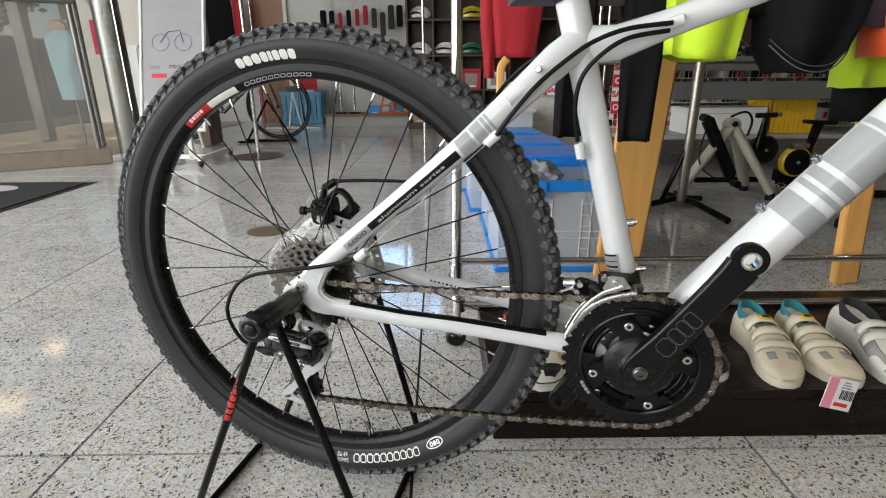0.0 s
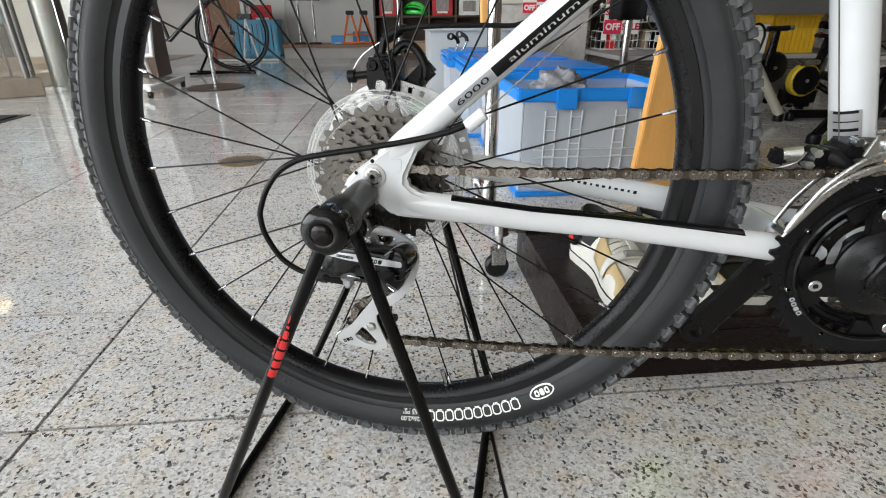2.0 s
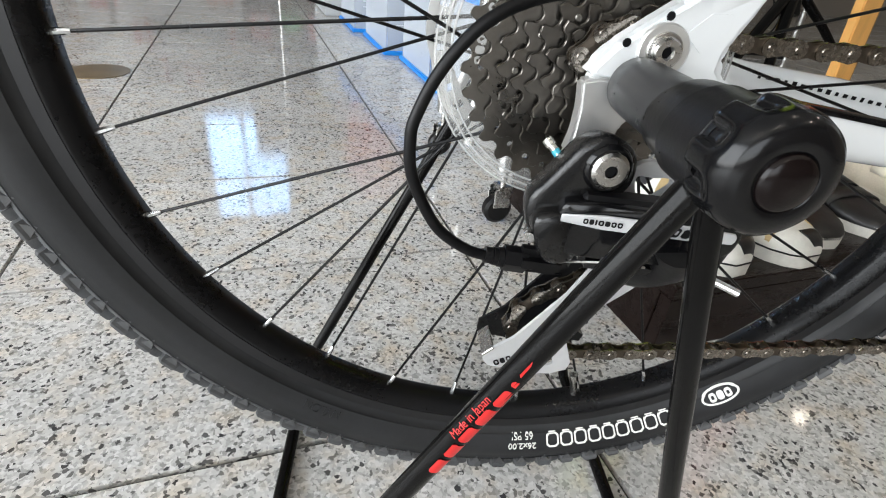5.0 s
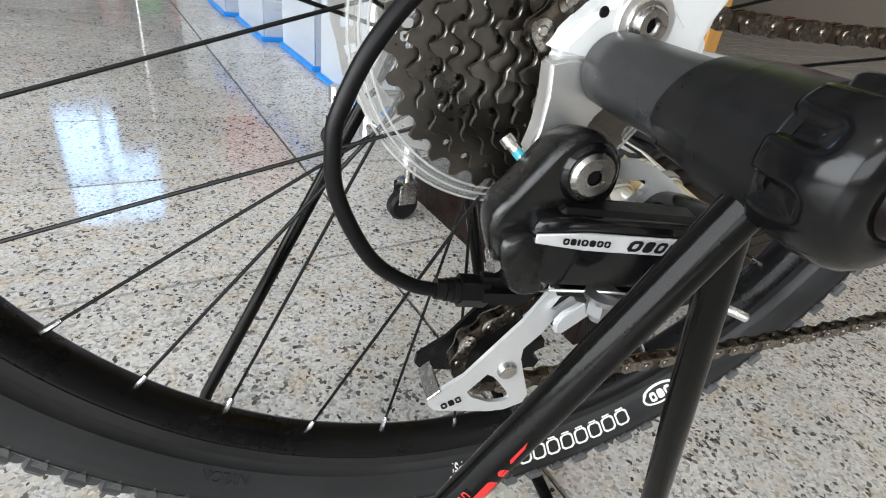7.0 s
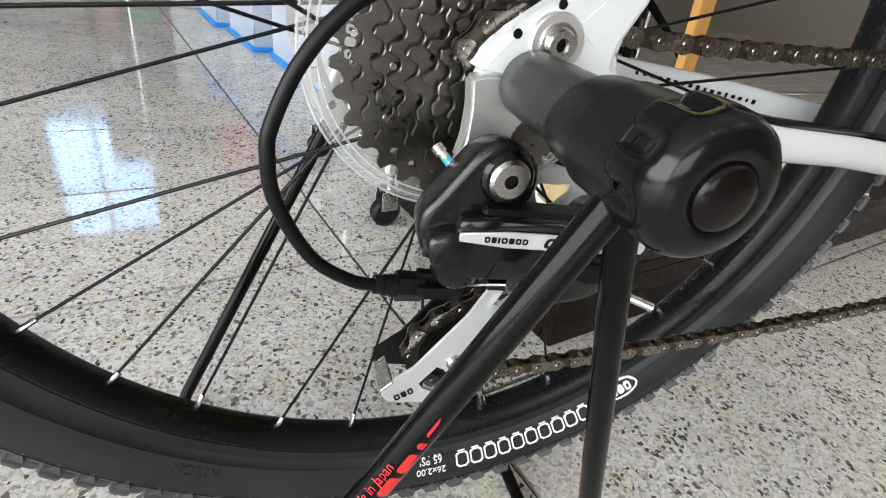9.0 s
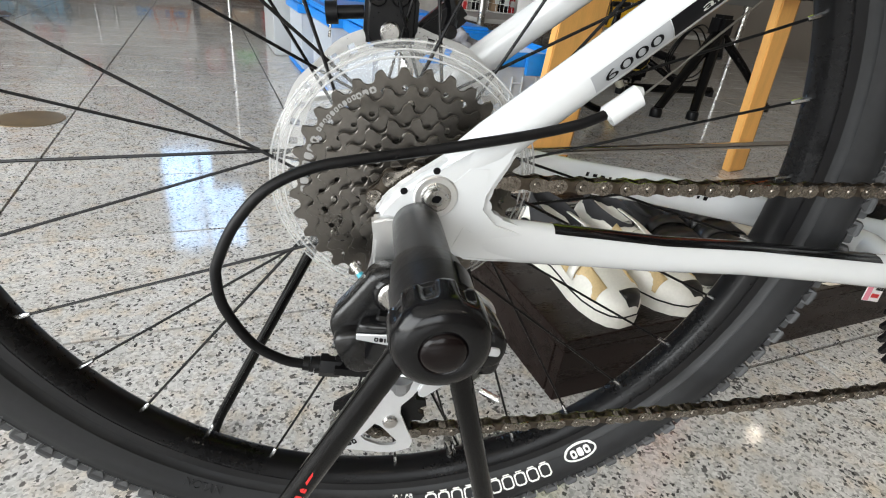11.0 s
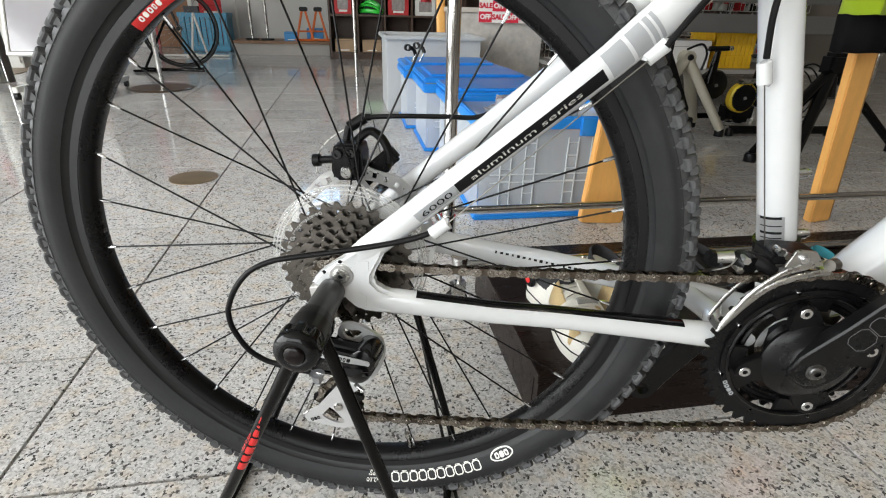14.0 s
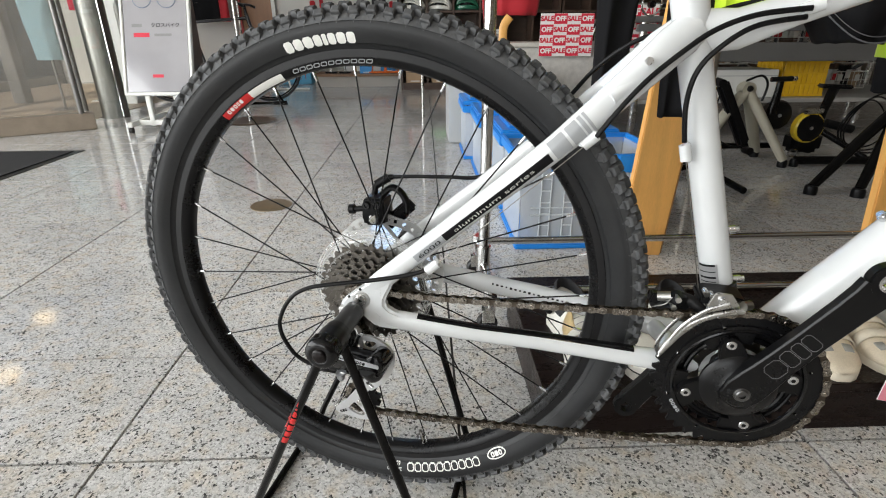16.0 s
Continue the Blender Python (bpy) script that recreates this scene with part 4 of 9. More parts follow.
guide((0.0935, -0.0735, 0.4320), -40)
guide((0.2470, -0.0520, 0.5720), -42)
guide((0.3420, -0.0190, 0.5570), 75)
guide((0.4245, -0.0165, 0.6880), -20)
CABLE = BLACK_PLASTIC
cables = [
    # gear cable over the seat cluster to the stay
    [(0.4220, -0.0220, 0.6870), (0.3790, -0.0270, 0.6820), (0.3460, -0.0320, 0.6700), (0.3200, -0.0400, 0.6520), (0.2925, -0.0470, 0.6280), (0.2690, -0.0530, 0.6000), (0.2520, -0.0560, 0.5760)],
    # cable down the seat tube to the front derailleur
    [(0.4200, -0.0200, 0.6800), (0.3800, -0.0260, 0.6730), (0.3530, -0.0290, 0.6555), (0.3370, -0.0290, 0.6340), (0.3330, -0.0270, 0.6040), (0.3385, -0.0230, 0.5680)],
    # rear brake cable behind the far stay
    [(0.4270, 0.0100, 0.7000), (0.3700, 0.0200, 0.6900), (0.3150, 0.0310, 0.6700), (0.2810, 0.0380, 0.6560), (0.2500, 0.0470, 0.6310), (0.2250, 0.0560, 0.6000), (0.1900, 0.0660, 0.5560)],
    [(0.1500, 0.0640, 0.5160), (0.1200, 0.0630, 0.4985), (0.0850, 0.0600, 0.4975), (0.0400, 0.0560, 0.4970), (0.0100, 0.0550, 0.4950)],
]
for c in cables:
    part("cable", Geo().sweep(smooth_path(c, 10), 0.0025, 10), CABLE, bike)
loop = [(0.0880, -0.0745, 0.4290), (0.0720, -0.0765, 0.4225), (0.0480, -0.0785, 0.4165), (0.0180, -0.0815, 0.4108), (0.0005, -0.0830, 0.4078), (-0.0280, -0.0870, 0.4036), (-0.0485, -0.0900, 0.3995), (-0.0665, -0.0935, 0.3905), (-0.0802, -0.0950, 0.3745), (-0.0885, -0.0955, 0.3570), (-0.0903, -0.0960, 0.3470), (-0.0884, -0.0955, 0.3310), (-0.0776, -0.0950, 0.3098), (-0.0640, -0.0940, 0.2985), (-0.0540, -0.0930, 0.2945)]
part("cable", Geo().sweep(smooth_path(loop, 10), 0.0025, 12), CABLE, bike, "black outer gear cable in a loop")
for a, b in (((0.2430, -0.0560, 0.5680), (0.1000, -0.0765, 0.4380)), ((0.3430, -0.0215, 0.5500), (0.3760, -0.0330, 0.4150))):
    part("inner_wire", Geo().rod(a, b, 0.00055, 6), STEEL_DULL, bike)
part("cable_clip", Geo().box(0.012, 0.010, 0.012, pose(0.150, 0.060, 0.515, 0, -40, 0), 0.003), WHITE_PAINT, bike)

# crankset
CR_Y = -0.0545
crank = part("crankset", Geo().lathe([(0.0, -0.040), (0.0200, -0.040), (0.0240, -0.036), (0.0240, -0.030), (0.0, -0.030)], 36, pose(BBX, 0, BBZ)), BLACK_PLASTIC, bike, "black triple crankset with steel chainrings")


def chainring(teeth, y, name, inner, mat, phase=0.0):
    r = 0.0127 / (2 * math.sin(math.pi / teeth))
    o = cog_outline(teeth, r - 0.0040, r + 0.0024, phase, 0.24)
    g = Geo()
    g.ring(o, ring_to(o, inner), y - 0.0014, y + 0.0014)
    return part(name, g, mat, crank, m=pose(BBX, 0, BBZ))


chainring(42, CR_Y, "outer_chainring", 0.0700, BLACK_ALU, 0.05)
chainring(32, CR_Y + 0.0085, "middle_chainring", 0.0500, BLACK_ALU)
chainring(22, CR_Y + 0.0165, "inner_chainring", 0.0340, COG)
# spider: four arms at the bolts
BOLTS = (107.5, 197.5, 17.5, -72.5)
sp = Geo()
outl = []
for k in range(120):
    t = 2 * math.pi * k / 120
    r = 0.0270 + 0.0340 * max(0.0, abs(math.cos(2 * (t - radians(17.5))))) ** 3.6
    outl.append((r * math.cos(t), r * math.sin(t)))
sp.soft_prism(outl, -0.0640, -0.0562, 0.0018, segs=2)
sp.lathe([(0.0, -0.0775), (0.0150, -0.0770), (0.0178, -0.0750), (0.0195, -0.0725), (0.0250, -0.0702), (0.0320, -0.0678), (0.0375, -0.0650), (0.0395, -0.0630), (0.0395, -0.0600), (0.0, -0.0600)], 56)
part("spider", sp, CRANK_BLACK, crank, "black forged four-arm spider", pose(BBX, 0, BBZ))
# guard band and pocketed web of the outer ring
web = Geo()
web.ring(circle(0.0710, 72), circle(0.0645, 72), CR_Y - 0.0040, CR_Y - 0.0010)
for a in BOLTS:
    t = radians(a)
    arc = [t - 0.42 + 0.84 * i / 6 for i in range(7)]
    tab = Geo()
    tab.prism([(0.0665 * math.cos(q), 0.0665 * math.sin(q)) for q in arc] + [(0.049 * math.cos(q), 0.049 * math.sin(q)) for q in arc[::-1]], CR_Y - 0.0020, CR_Y + 0.0020)
    part("ring_tab", tab, CRANK_BLACK, crank, m=pose(BBX, 0, BBZ))
part("ring_web", web, CRANK_BLACK, crank, m=pose(BBX, 0, BBZ))
mid = Geo()
mid.ring(circle(0.0590, 72), circle(0.0480, 72), CR_Y + 0.0070, CR_Y + 0.0095)
part("ring_web", mid, BLACK_ALU, crank, m=pose(BBX, 0, BBZ))
for a in BOLTS:
    t = radians(a)
    part("chainring_bolt", Geo().lathe([(0.0022, -0.0645), (0.0046, -0.0645), (0.0054, -0.0638), (0.0054, -0.0600), (0.0, -0.0600), (0.0, -0.0625), (0.0022, -0.0625)], 24), ALU, crank, m=pose(BBX + 0.052 * math.cos(t), 0, BBZ + 0.052 * math.sin(t)))
for r, y, tube in ((0.0652, CR_Y - 0.0030, 0.0024), (0.0520, CR_Y + 0.0062, 0.0028), (0.0600, CR_Y + 0.0068, 0.0018)):
    part("ring_ridge", Geo().sweep([(r * math.cos(q), y, r * math.sin(q)) for q in np.linspace(0, 2 * math.pi, 73)[:-1]], tube, 8, closed=True), BLACK_GLOSS, crank, m=pose(BBX, 0, BBZ))
for i in range(8):
    t = radians(20 + i * 45)
    part("ring_pin", Geo().lathe([(0.0, -0.0585), (0.0016, -0.0585), (0.0022, -0.0575), (0.0022, -0.0550)], 12), ALU, crank, m=pose(BBX + 0.0700 * math.cos(t), 0, BBZ + 0.0700 * math.sin(t)))


def crank_arm(ang, y_in, y_out, th, name="crank_arm"):
    """A tapered forged arm with rounded ends, in its own x direction."""
    L = 0.170
    secs = [(-0.019, 0.0115, 0.011), (-0.012, 0.0175, 0.014), (0.004, 0.0205, 0.016), (0.022, 0.0192, 0.0155), (0.045, 0.0168, 0.0140), (0.090, 0.0152, 0.0120), (0.130, 0.0152, 0.0118), (0.150, 0.0160, 0.0120), (0.1612, 0.0166, 0.0120)]
    g = Geo()
    vs, fs = [], []
    for x, hw, t in secs:
        f = max(0.0, min(1.0, x / 0.150))
        yc = y_in + (y_out - y_in) * f
        c = 0.0015
        q = [(-hw, -t / 2 + c), (-hw + c, -t / 2), (hw - c, -t / 2), (hw, -t / 2 + c), (hw, t / 2 - c), (hw - c, t / 2), (-hw + c, t / 2), (-hw, t / 2 - c)]
        vs += [(x, yc + b, a) for a, b in q]
    n = len(secs)
    for i in range(n - 1):
        fs += [(8 * i + j, 8 * i + (j + 1) % 8, 8 * i + 8 + (j + 1) % 8, 8 * i + 8 + j) for j in range(8)]
    fs += [tuple(range(8)), tuple(range(8 * n - 1, 8 * n - 9, -1))]
    g.add(vs, fs)
    # eye with the threaded pedal hole going through
    eye = [(0.0166 * math.cos(q), 0.0166 * math.sin(q)) for q in np.linspace(0, 2 * math.pi, 49)[:-1]]
    rim_ = [(x * 0.91, z * 0.91) for x, z in eye]
    hole = [(x * 0.52, z * 0.52) for x, z in eye]
    for o, y0, y1 in ((eye, -0.0046, 0.0046), (rim_, -0.0062, 0.0062)):
        g.ring([(x + L, z) for x, z in o], [(x + L, z) for x, z in hole], y_out + y0, y_out + y1)
    return part(name, g, CRANK_BLACK, crank, "black forged crank arm without pedal", pose(BBX, 0, BBZ, 0, -ang, 0))


arm_ang = math.degrees(math.atan2(0.4655 - BBZ, 0.509 - BBX))
crank_arm(arm_ang, -0.0690, -0.0900, 0.013)
crank_arm(arm_ang + 180, 0.055, 0.0700, 0.013)
for ang, y in ((arm_ang, -0.0900), (arm_ang + 180, 0.0700)):
    t = radians(ang)
    part("pedal_bore", Geo().lathe([(0.0074, -0.0066), (0.0092, -0.0066), (0.0092, 0.0066), (0.0074, 0.0066)], 28, closed=True), ALU if y < 0 else BLACK_ALU, crank, m=pose(BBX + 0.170 * math.cos(t), y, BBZ + 0.170 * math.sin(t)))
part("crank_bolt", Geo().lathe([(0.0030, -0.0806), (0.0056, -0.0806), (0.0066, -0.0798), (0.0068, -0.0785), (0.0084, -0.0780), (0.0084, -0.0765), (0.0, -0.0765), (0.0, -0.0786), (0.0030, -0.0786)], 28), pm("dark_bolt_steel", (0.15, 0.15, 0.15), 0.28, metal=1.0, var=0.2), crank, "dark steel crank bolt", m=pose(BBX, 0, BBZ))
mark_m = pose(BBX, 0, BBZ, 0, -arm_ang, 0)
marks("crank_mark", word_shapes([0.0200, 0.0130, 0.0110, 0.0120], 0.0200, 0.0010, 0.0002, slant=0.12, line=0.0005), pm("grey_outline_ink", (0.12, 0.12, 0.125), 0.4), crank, "dull outlined maker mark", mark_m @ pose(0.064, -0.0848, 0, 0, 0, -7))
part("crank_mark", Geo().box(0.0300, 0.0003, 0.0058, mark_m @ pose(0.117, -0.0906, -0.001, 0, 0, -7)), pm("dull_grey_ink", (0.075, 0.075, 0.077), 0.45), crank)
marks("ring_mark", word_shapes([0.004] * 4, 0.004, 0.001, 0.0002), GREY_INK, crank, m=pose(BBX, 0, BBZ), bend=(0.0690, radians(214), -0.0592))

# chain: links along the run over the smallest cog, the outer ring and the two pulleys
PU1, PU2 = Vector((0.0125, 0, 0.2900)), Vector((-0.0050, 0, 0.2302))
CHY = -0.0619


def chain_path():
    C, R = Vector((0, 0, AXLE)), 0.0225
    B, RB = Vector((BBX, 0, BBZ)), 0.0850
    rp = 0.0215

    def tangent(c1, r1, c2, r2, s1, s2):
        """Tangent points of two circles; s: the side (+1: left of the way from c1 to c2)."""
        d = c2 - c1
        L, base = d.length, math.atan2(d.z, d.x)
        a = math.acos(max(-1, min(1, (s1 * r1 - s2 * r2) / L)))
        t = base + s1 * a if s1 == s2 else base + s1 * a
        nrm = Vector((math.cos(t), 0, math.sin(t)))
        return c1 + nrm * (r1), c2 + nrm * (r2 * s1 * s2)

    pts = []
    t1, t2 = tangent(C, R, B, RB, 1, 1)
    u1, u2 = tangent(B, RB, PU2, rp, 1, 1)
    v1, v2 = tangent(PU2, rp, PU1, rp, 1, -1)
    w1, w2 = tangent(PU1, rp, C, R, -1, 1)

    def arc(c, r, a, b, ccw):
        a0, a1 = math.atan2((a - c).z, (a - c).x), math.atan2((b - c).z, (b - c).x)
        if ccw and a1 < a0:
            a1 += 2 * math.pi
        if not ccw and a1 > a0:
            a1 -= 2 * math.pi
        n = max(4, int(abs(a1 - a0) / 0.08))
        return [c + Vector((math.cos(a0 + (a1 - a0) * i / n), 0, math.sin(a0 + (a1 - a0) * i / n))) * r for i in range(n + 1)]

    sag = [t1.lerp(t2, f) - Vector((0, 0, 0.0074 * (1 - (2 * f - 1) ** 4))) for f in np.linspace(0, 1, 24)]
    pts += sag
    pts += arc(B, RB, t2, u1, False)
    low = [u1.lerp(u2, f) - Vector((0, 0, 0.006 * 4 * f * (1 - f))) for f in np.linspace(0, 1, 20)]
    pts += low
    pts += arc(PU2, rp, u2, v1, False)
    pts += [v1.lerp(v2, f) for f in (0.3, 0.7)]
    pts += arc(PU1, rp, v2, w1, True)
    pts += [w1.lerp(w2, f) for f in (0.3, 0.7)]
    pts += arc(C, R, w2, t1, False)
    return pts


def link_geo(w_in, thick):
    """Two waisted plates of one link, 12.7 mm long from pin to pin."""
    g = Geo()
    o = []
    for cx, a0 in ((0.00635, -90), (-0.00635, 90)):
        for i in range(7):
            a = radians(a0 + i * 30)
            o.append((cx + 0.0041 * math.cos(a), 0.0041 * math.sin(a)))
        o.append((0.0, 0.0029 * (1 if a0 == -90 else -1)))
    for s in (-1, 1):
        y0, y1 = sorted((s * w_in, s * (w_in + thick)))
        g.prism(o, y0, y1)
    return g


plate_out = link_geo(0.0026, 0.0010)
for s in (-1, 1):
    plate_out.lathe([(0.0, -0.0042), (0.0015, -0.0042), (0.0019, -0.0038), (0.0019, 0.0038), (0.0015, 0.0042), (0.0, 0.0042)], 10, pose(s * 0.00635, 0, 0))
plate_out = plate_out.mesh("outer_link", CHAIN_OUT)
plate_in = link_geo(0.0015, 0.0010)
for s in (-1, 1):
    plate_in.lathe([(0.0, -0.0016), (0.0038, -0.0016), (0.0038, 0.0016), (0.0, 0.0016)], 10, pose(s * 0.00635, 0, 0))
plate_in = plate_in.mesh("inner_link", CHAIN_IN)
run = chain_path()
run.append(run[0])
acc = [0.0]
for a, b in zip(run, run[1:]):
    acc.append(acc[-1] + (b - a).length)
count = int(acc[-1] / 0.0127 / 2) * 2
step = acc[-1] / count


def on_chain(d):
    d %= acc[-1]
    i = int(np.searchsorted(acc, d, side="right")) - 1
    i = min(i, len(run) - 2)
    return run[i].lerp(run[i + 1], (d - acc[i]) / max(1e-9, acc[i + 1] - acc[i]))


def chain_y(p):
    """The run drifts sideways a little between cog and chainring."""
    f = max(0.0, min(1.0, p.x / BBX))
    return CHY + (CR_Y - CHY) * f


chain = part("chain", Geo().rod((0.0, CHY, AXLE + 0.0225), (0.001, CHY, AXLE + 0.0225), 0.0008, 6), CHAIN_IN, bike, "brown-grey oiled bicycle chain")
for k in range(count):
    a, b = on_chain(k * step), on_chain((k + 1) * step)
    a.y, b.y = chain_y(a), chain_y(b)
    m, d = (a + b) / 2, b - a
    part("chain_link", plate_out if k % 2 else plate_in, None, chain, m=Matrix.Translation(m) @ Matrix.Rotation(-math.atan2(d.z, d.x), 4, "Y"))

# rear derailleur


def rounded(o, times=2):
    for _ in range(times):
        o = [(a[0] + (b[0] - a[0]) * f, a[1] + (b[1] - a[1]) * f) for a, b in zip(o, o[1:] + o[:1]) for f in (0.25, 0.75)]
    return o


def shelled(o, rings, centre):
    """A cast form: its outline at several depths, drawn in towards its centre by the factor given with each."""
    n = len(o)
    vs = [(centre[0] + (x - centre[0]) * k, y, centre[1] + (z - centre[1]) * k) for y, k in rings for x, z in o]
    fs = [(r * n + i, r * n + (i + 1) % n, (r + 1) * n + (i + 1) % n, (r + 1) * n + i) for r in range(len(rings) - 1) for i in range(n)]
    return Geo().add(vs, fs + [tuple(range(n)), tuple(range((len(rings) - 1) * n, len(rings) * n))])


RD_OUT = [(-0.0262, 0.3440), (-0.0205, 0.3520), (-0.0125, 0.3548), (-0.0045, 0.3522), (0.0018, 0.3470), (0.0036, 0.3395), (0.0020, 0.3310), (-0.0060, 0.3262), (-0.0185, 0.3262), (-0.0200, 0.3140), (-0.0165, 0.2980), (-0.0290, 0.2970), (-0.0378, 0.3095), (-0.0415, 0.3245), (-0.0330, 0.3345)]
rd = part("rear_derailleur", shelled(rounded(RD_OUT), [(-0.0815, 0.86), (-0.0840, 0.93), (-0.0900, 0.985), (-0.0945, 1.0), (-0.0962, 0.98), (-0.0974, 0.93), (-0.0980, 0.84)], (-0.0170, 0.3280)), CAST_BLACK, bike, "black rear derailleur with silver label strip", smooth=50)
RD_BLOCK = [(-0.0395, 0.3225), (-0.0185, 0.3235), (-0.0172, 0.3100), (-0.0165, 0.2985), (-0.0300, 0.2972), (-0.0365, 0.3085)]
part("pivot_block", shelled(rounded(RD_BLOCK), [(-0.0900, 1.0), (-0.1010, 1.0), (-0.1040, 0.95), (-0.1052, 0.84)], (-0.0275, 0.3105)), CAST_BLACK, rd, smooth=50)
part("mount_boss", Geo().lathe([(0.0, -0.1000), (0.0088, -0.1000), (0.0100, -0.0990), (0.0106, -0.0968), (0.0108, -0.0900), (0.0, -0.0900)], 40), BLACK_GLOSS, rd, m=pose(-0.0100, 0, 0.3409))
part("mount_bolt", Geo().lathe([(0.0026, -0.1016), (0.0064, -0.1016), (0.0078, -0.1006), (0.0080, -0.0996), (0.0, -0.0996), (0.0, -0.1001), (0.0026, -0.1001)], 40), STEEL, rd, "steel socket mounting bolt", pose(-0.0100, 0, 0.3409))
# parallelogram: an outer link of the label's length, turned out from the wheel
p_a, p_b = Vector((-0.0272, -0.1060, 0.3168)), Vector((0.0395, -0.1195, 0.3175))
ld = (p_b - p_a).normalized()
ly = Vector((0, 0, 1)).cross(ld).normalized()
lm = Matrix(((ld.x, ly.x, 0, 0), (ld.y, ly.y, 0, 0), (ld.z, ly.z, 1, 0), (0, 0, 0, 1)))


def link_at(f, off=0.0, z=0.0):
    return Matrix.Translation(p_a.lerp(p_b, f) + ly * off + Vector((0, 0, z))) @ lm


LINK_FACE = rounded([(-0.036, -0.0090), (-0.034, -0.0128), (-0.022, -0.0140), (0.031, -0.0120), (0.036, -0.0080), (0.036, 0.0105), (0.030, 0.0122), (-0.030, 0.0122), (-0.036, 0.0095)], 2)
part("outer_link_body", shelled(LINK_FACE, [(0.0180, 0.96), (0.0170, 1.0), (0.0026, 1.0), (0.0010, 0.97), (0.0004, 0.93)], (0.0, 0.0)), BLACK_GLOSS, rd, m=link_at(0.5, 0.0012, 0.0), smooth=50)
part("link_ledge", Geo().box(0.050, 0.0105, 0.0050, link_at(0.48, 0.0105, 0.0112), 0.0016), BLACK_PLASTIC, rd)
part("bolt_socket", Geo().prism(circle(0.0028, 6, -0.0100, 0.3409), -0.1004, -0.0998), BLACK_INK, rd)
part("label_strip", Geo().soft_prism(rounded([(-0.0345, -0.0032), (0.0335, -0.0032), (0.0352, 0.0), (0.0335, 0.0032), (-0.0345, 0.0032)], 1), -0.0006, 0.0006, 0.0003, link_at(0.50, 0.0006, 0.0050), segs=1), SILVER, rd, "silver label strip")
marks("label_mark", word_shapes([0.0020, 0.0018, 0.0008, 0.0022, 0.0020, 0.0020, 0.0020], 0.0023, 0.0005, 0.0002), BLACK_INK, rd, m=link_at(0.24, -0.0002, 0.0050))
marks("label_mark", word_shapes([0.0044, 0.0032, 0.0034, 0.0026, 0.0034], 0.0040, 0.0009, 0.0002, 0.3), BLACK_INK, rd, m=link_at(0.60, -0.0002, 0.0050))
part("spring_box", Geo().box(0.034, 0.0150, 0.0090, link_at(0.42, 0.0105, -0.0165), 0.0034), BLACK_GLOSS, rd)
part("lower_link", Geo().box(0.052, 0.012, 0.0060, link_at(0.52, 0.020, -0.0130), 0.002), BLACK_ALU, rd)
# rounded cover at the link's far end, the silver inner link behind it and the curved arm of the cage
COVER_BACK = rounded([(0.0150, 0.3180), (0.0225, 0.3185), (0.0280, 0.3285), (0.0388, 0.3295), (0.0452, 0.3228), (0.0470, 0.3148), (0.0452, 0.3060), (0.0348, 0.2985), (0.0150, 0.2990)])
COVER_FRONT = rounded([(0.0150, 0.3275), (0.0235, 0.3280), (0.0310, 0.3350), (0.0385, 0.3350), (0.0432, 0.3290), (0.0438, 0.3215), (0.0410, 0.3125), (0.0320, 0.3085), (0.0150, 0.3085)])
rings_ = [(0.0, 0.97), (0.15, 1.02), (0.45, 1.05), (0.80, 1.04), (0.93, 1.0), (0.98, 0.93), (1.0, 0.82)]
vs, n = [], len(COVER_BACK)
for f, k in rings_:
    o = [(a[0] + (b[0] - a[0]) * f, a[1] + (b[1] - a[1]) * f) for a, b in zip(COVER_BACK, COVER_FRONT)]
    cx, cz = sum(p[0] for p in o) / n, sum(p[1] for p in o) / n
    vs += [(cx + (x - cx) * k, -0.085 + f * (0.085 - 0.1048 - (x + 0.0272) * 0.2024), cz + (z - cz) * k) for x, z in o]
fs = [(r * n + i, r * n + (i + 1) % n, (r + 1) * n + (i + 1) % n, (r + 1) * n + i) for r in range(len(rings_) - 1) for i in range(n)]
part("link_cover", Geo().add(vs, fs + [tuple(range(n)), tuple(range((len(rings_) - 1) * n, len(rings_) * n))]), BLACK_GLOSS, rd, "rounded glossy cover at the link's end", smooth=60)
INNER_OUT = rounded([(0.0040, 0.3240), (0.0046, 0.3350), (0.0120, 0.3418), (0.0262, 0.3385), (0.0400, 0.3305), (0.0470, 0.3225), (0.0440, 0.3160), (0.0300, 0.3180), (0.0220, 0.3190)], 2)
INNER_HOLE = rounded([(0.0079, 0.3345), (0.0167, 0.3330), (0.0250, 0.3338), (0.0270, 0.3300), (0.0225, 0.3262), (0.0193, 0.3229), (0.0110, 0.3236)], 2)
g = Geo().ring(INNER_OUT, [min(INNER_HOLE, key=lambda h: math.hypot(h[0] - x, h[1] - z)) for x, z in INNER_OUT], -0.0862, -0.0828)
part("inner_link", g, SILVER, rd, "silver inner link with a kidney-shaped opening")
ARM_OUT = [(0.0463, 0.3160), (0.0458, 0.3013), (0.0412, 0.2860), (0.0330, 0.2726), (0.0216, 0.2616), (0.0110, 0.2530), (0.0086, 0.2640), (0.0215, 0.2722), (0.0325, 0.2850), (0.0405, 0.3010), (0.0415, 0.3150)]
part("cage_bow", Geo().soft_prism(rounded(ARM_OUT, 1), -0.0800, -0.0765, 0.0008, segs=2), SILVER, rd, "silver curved upper arm of the cage")
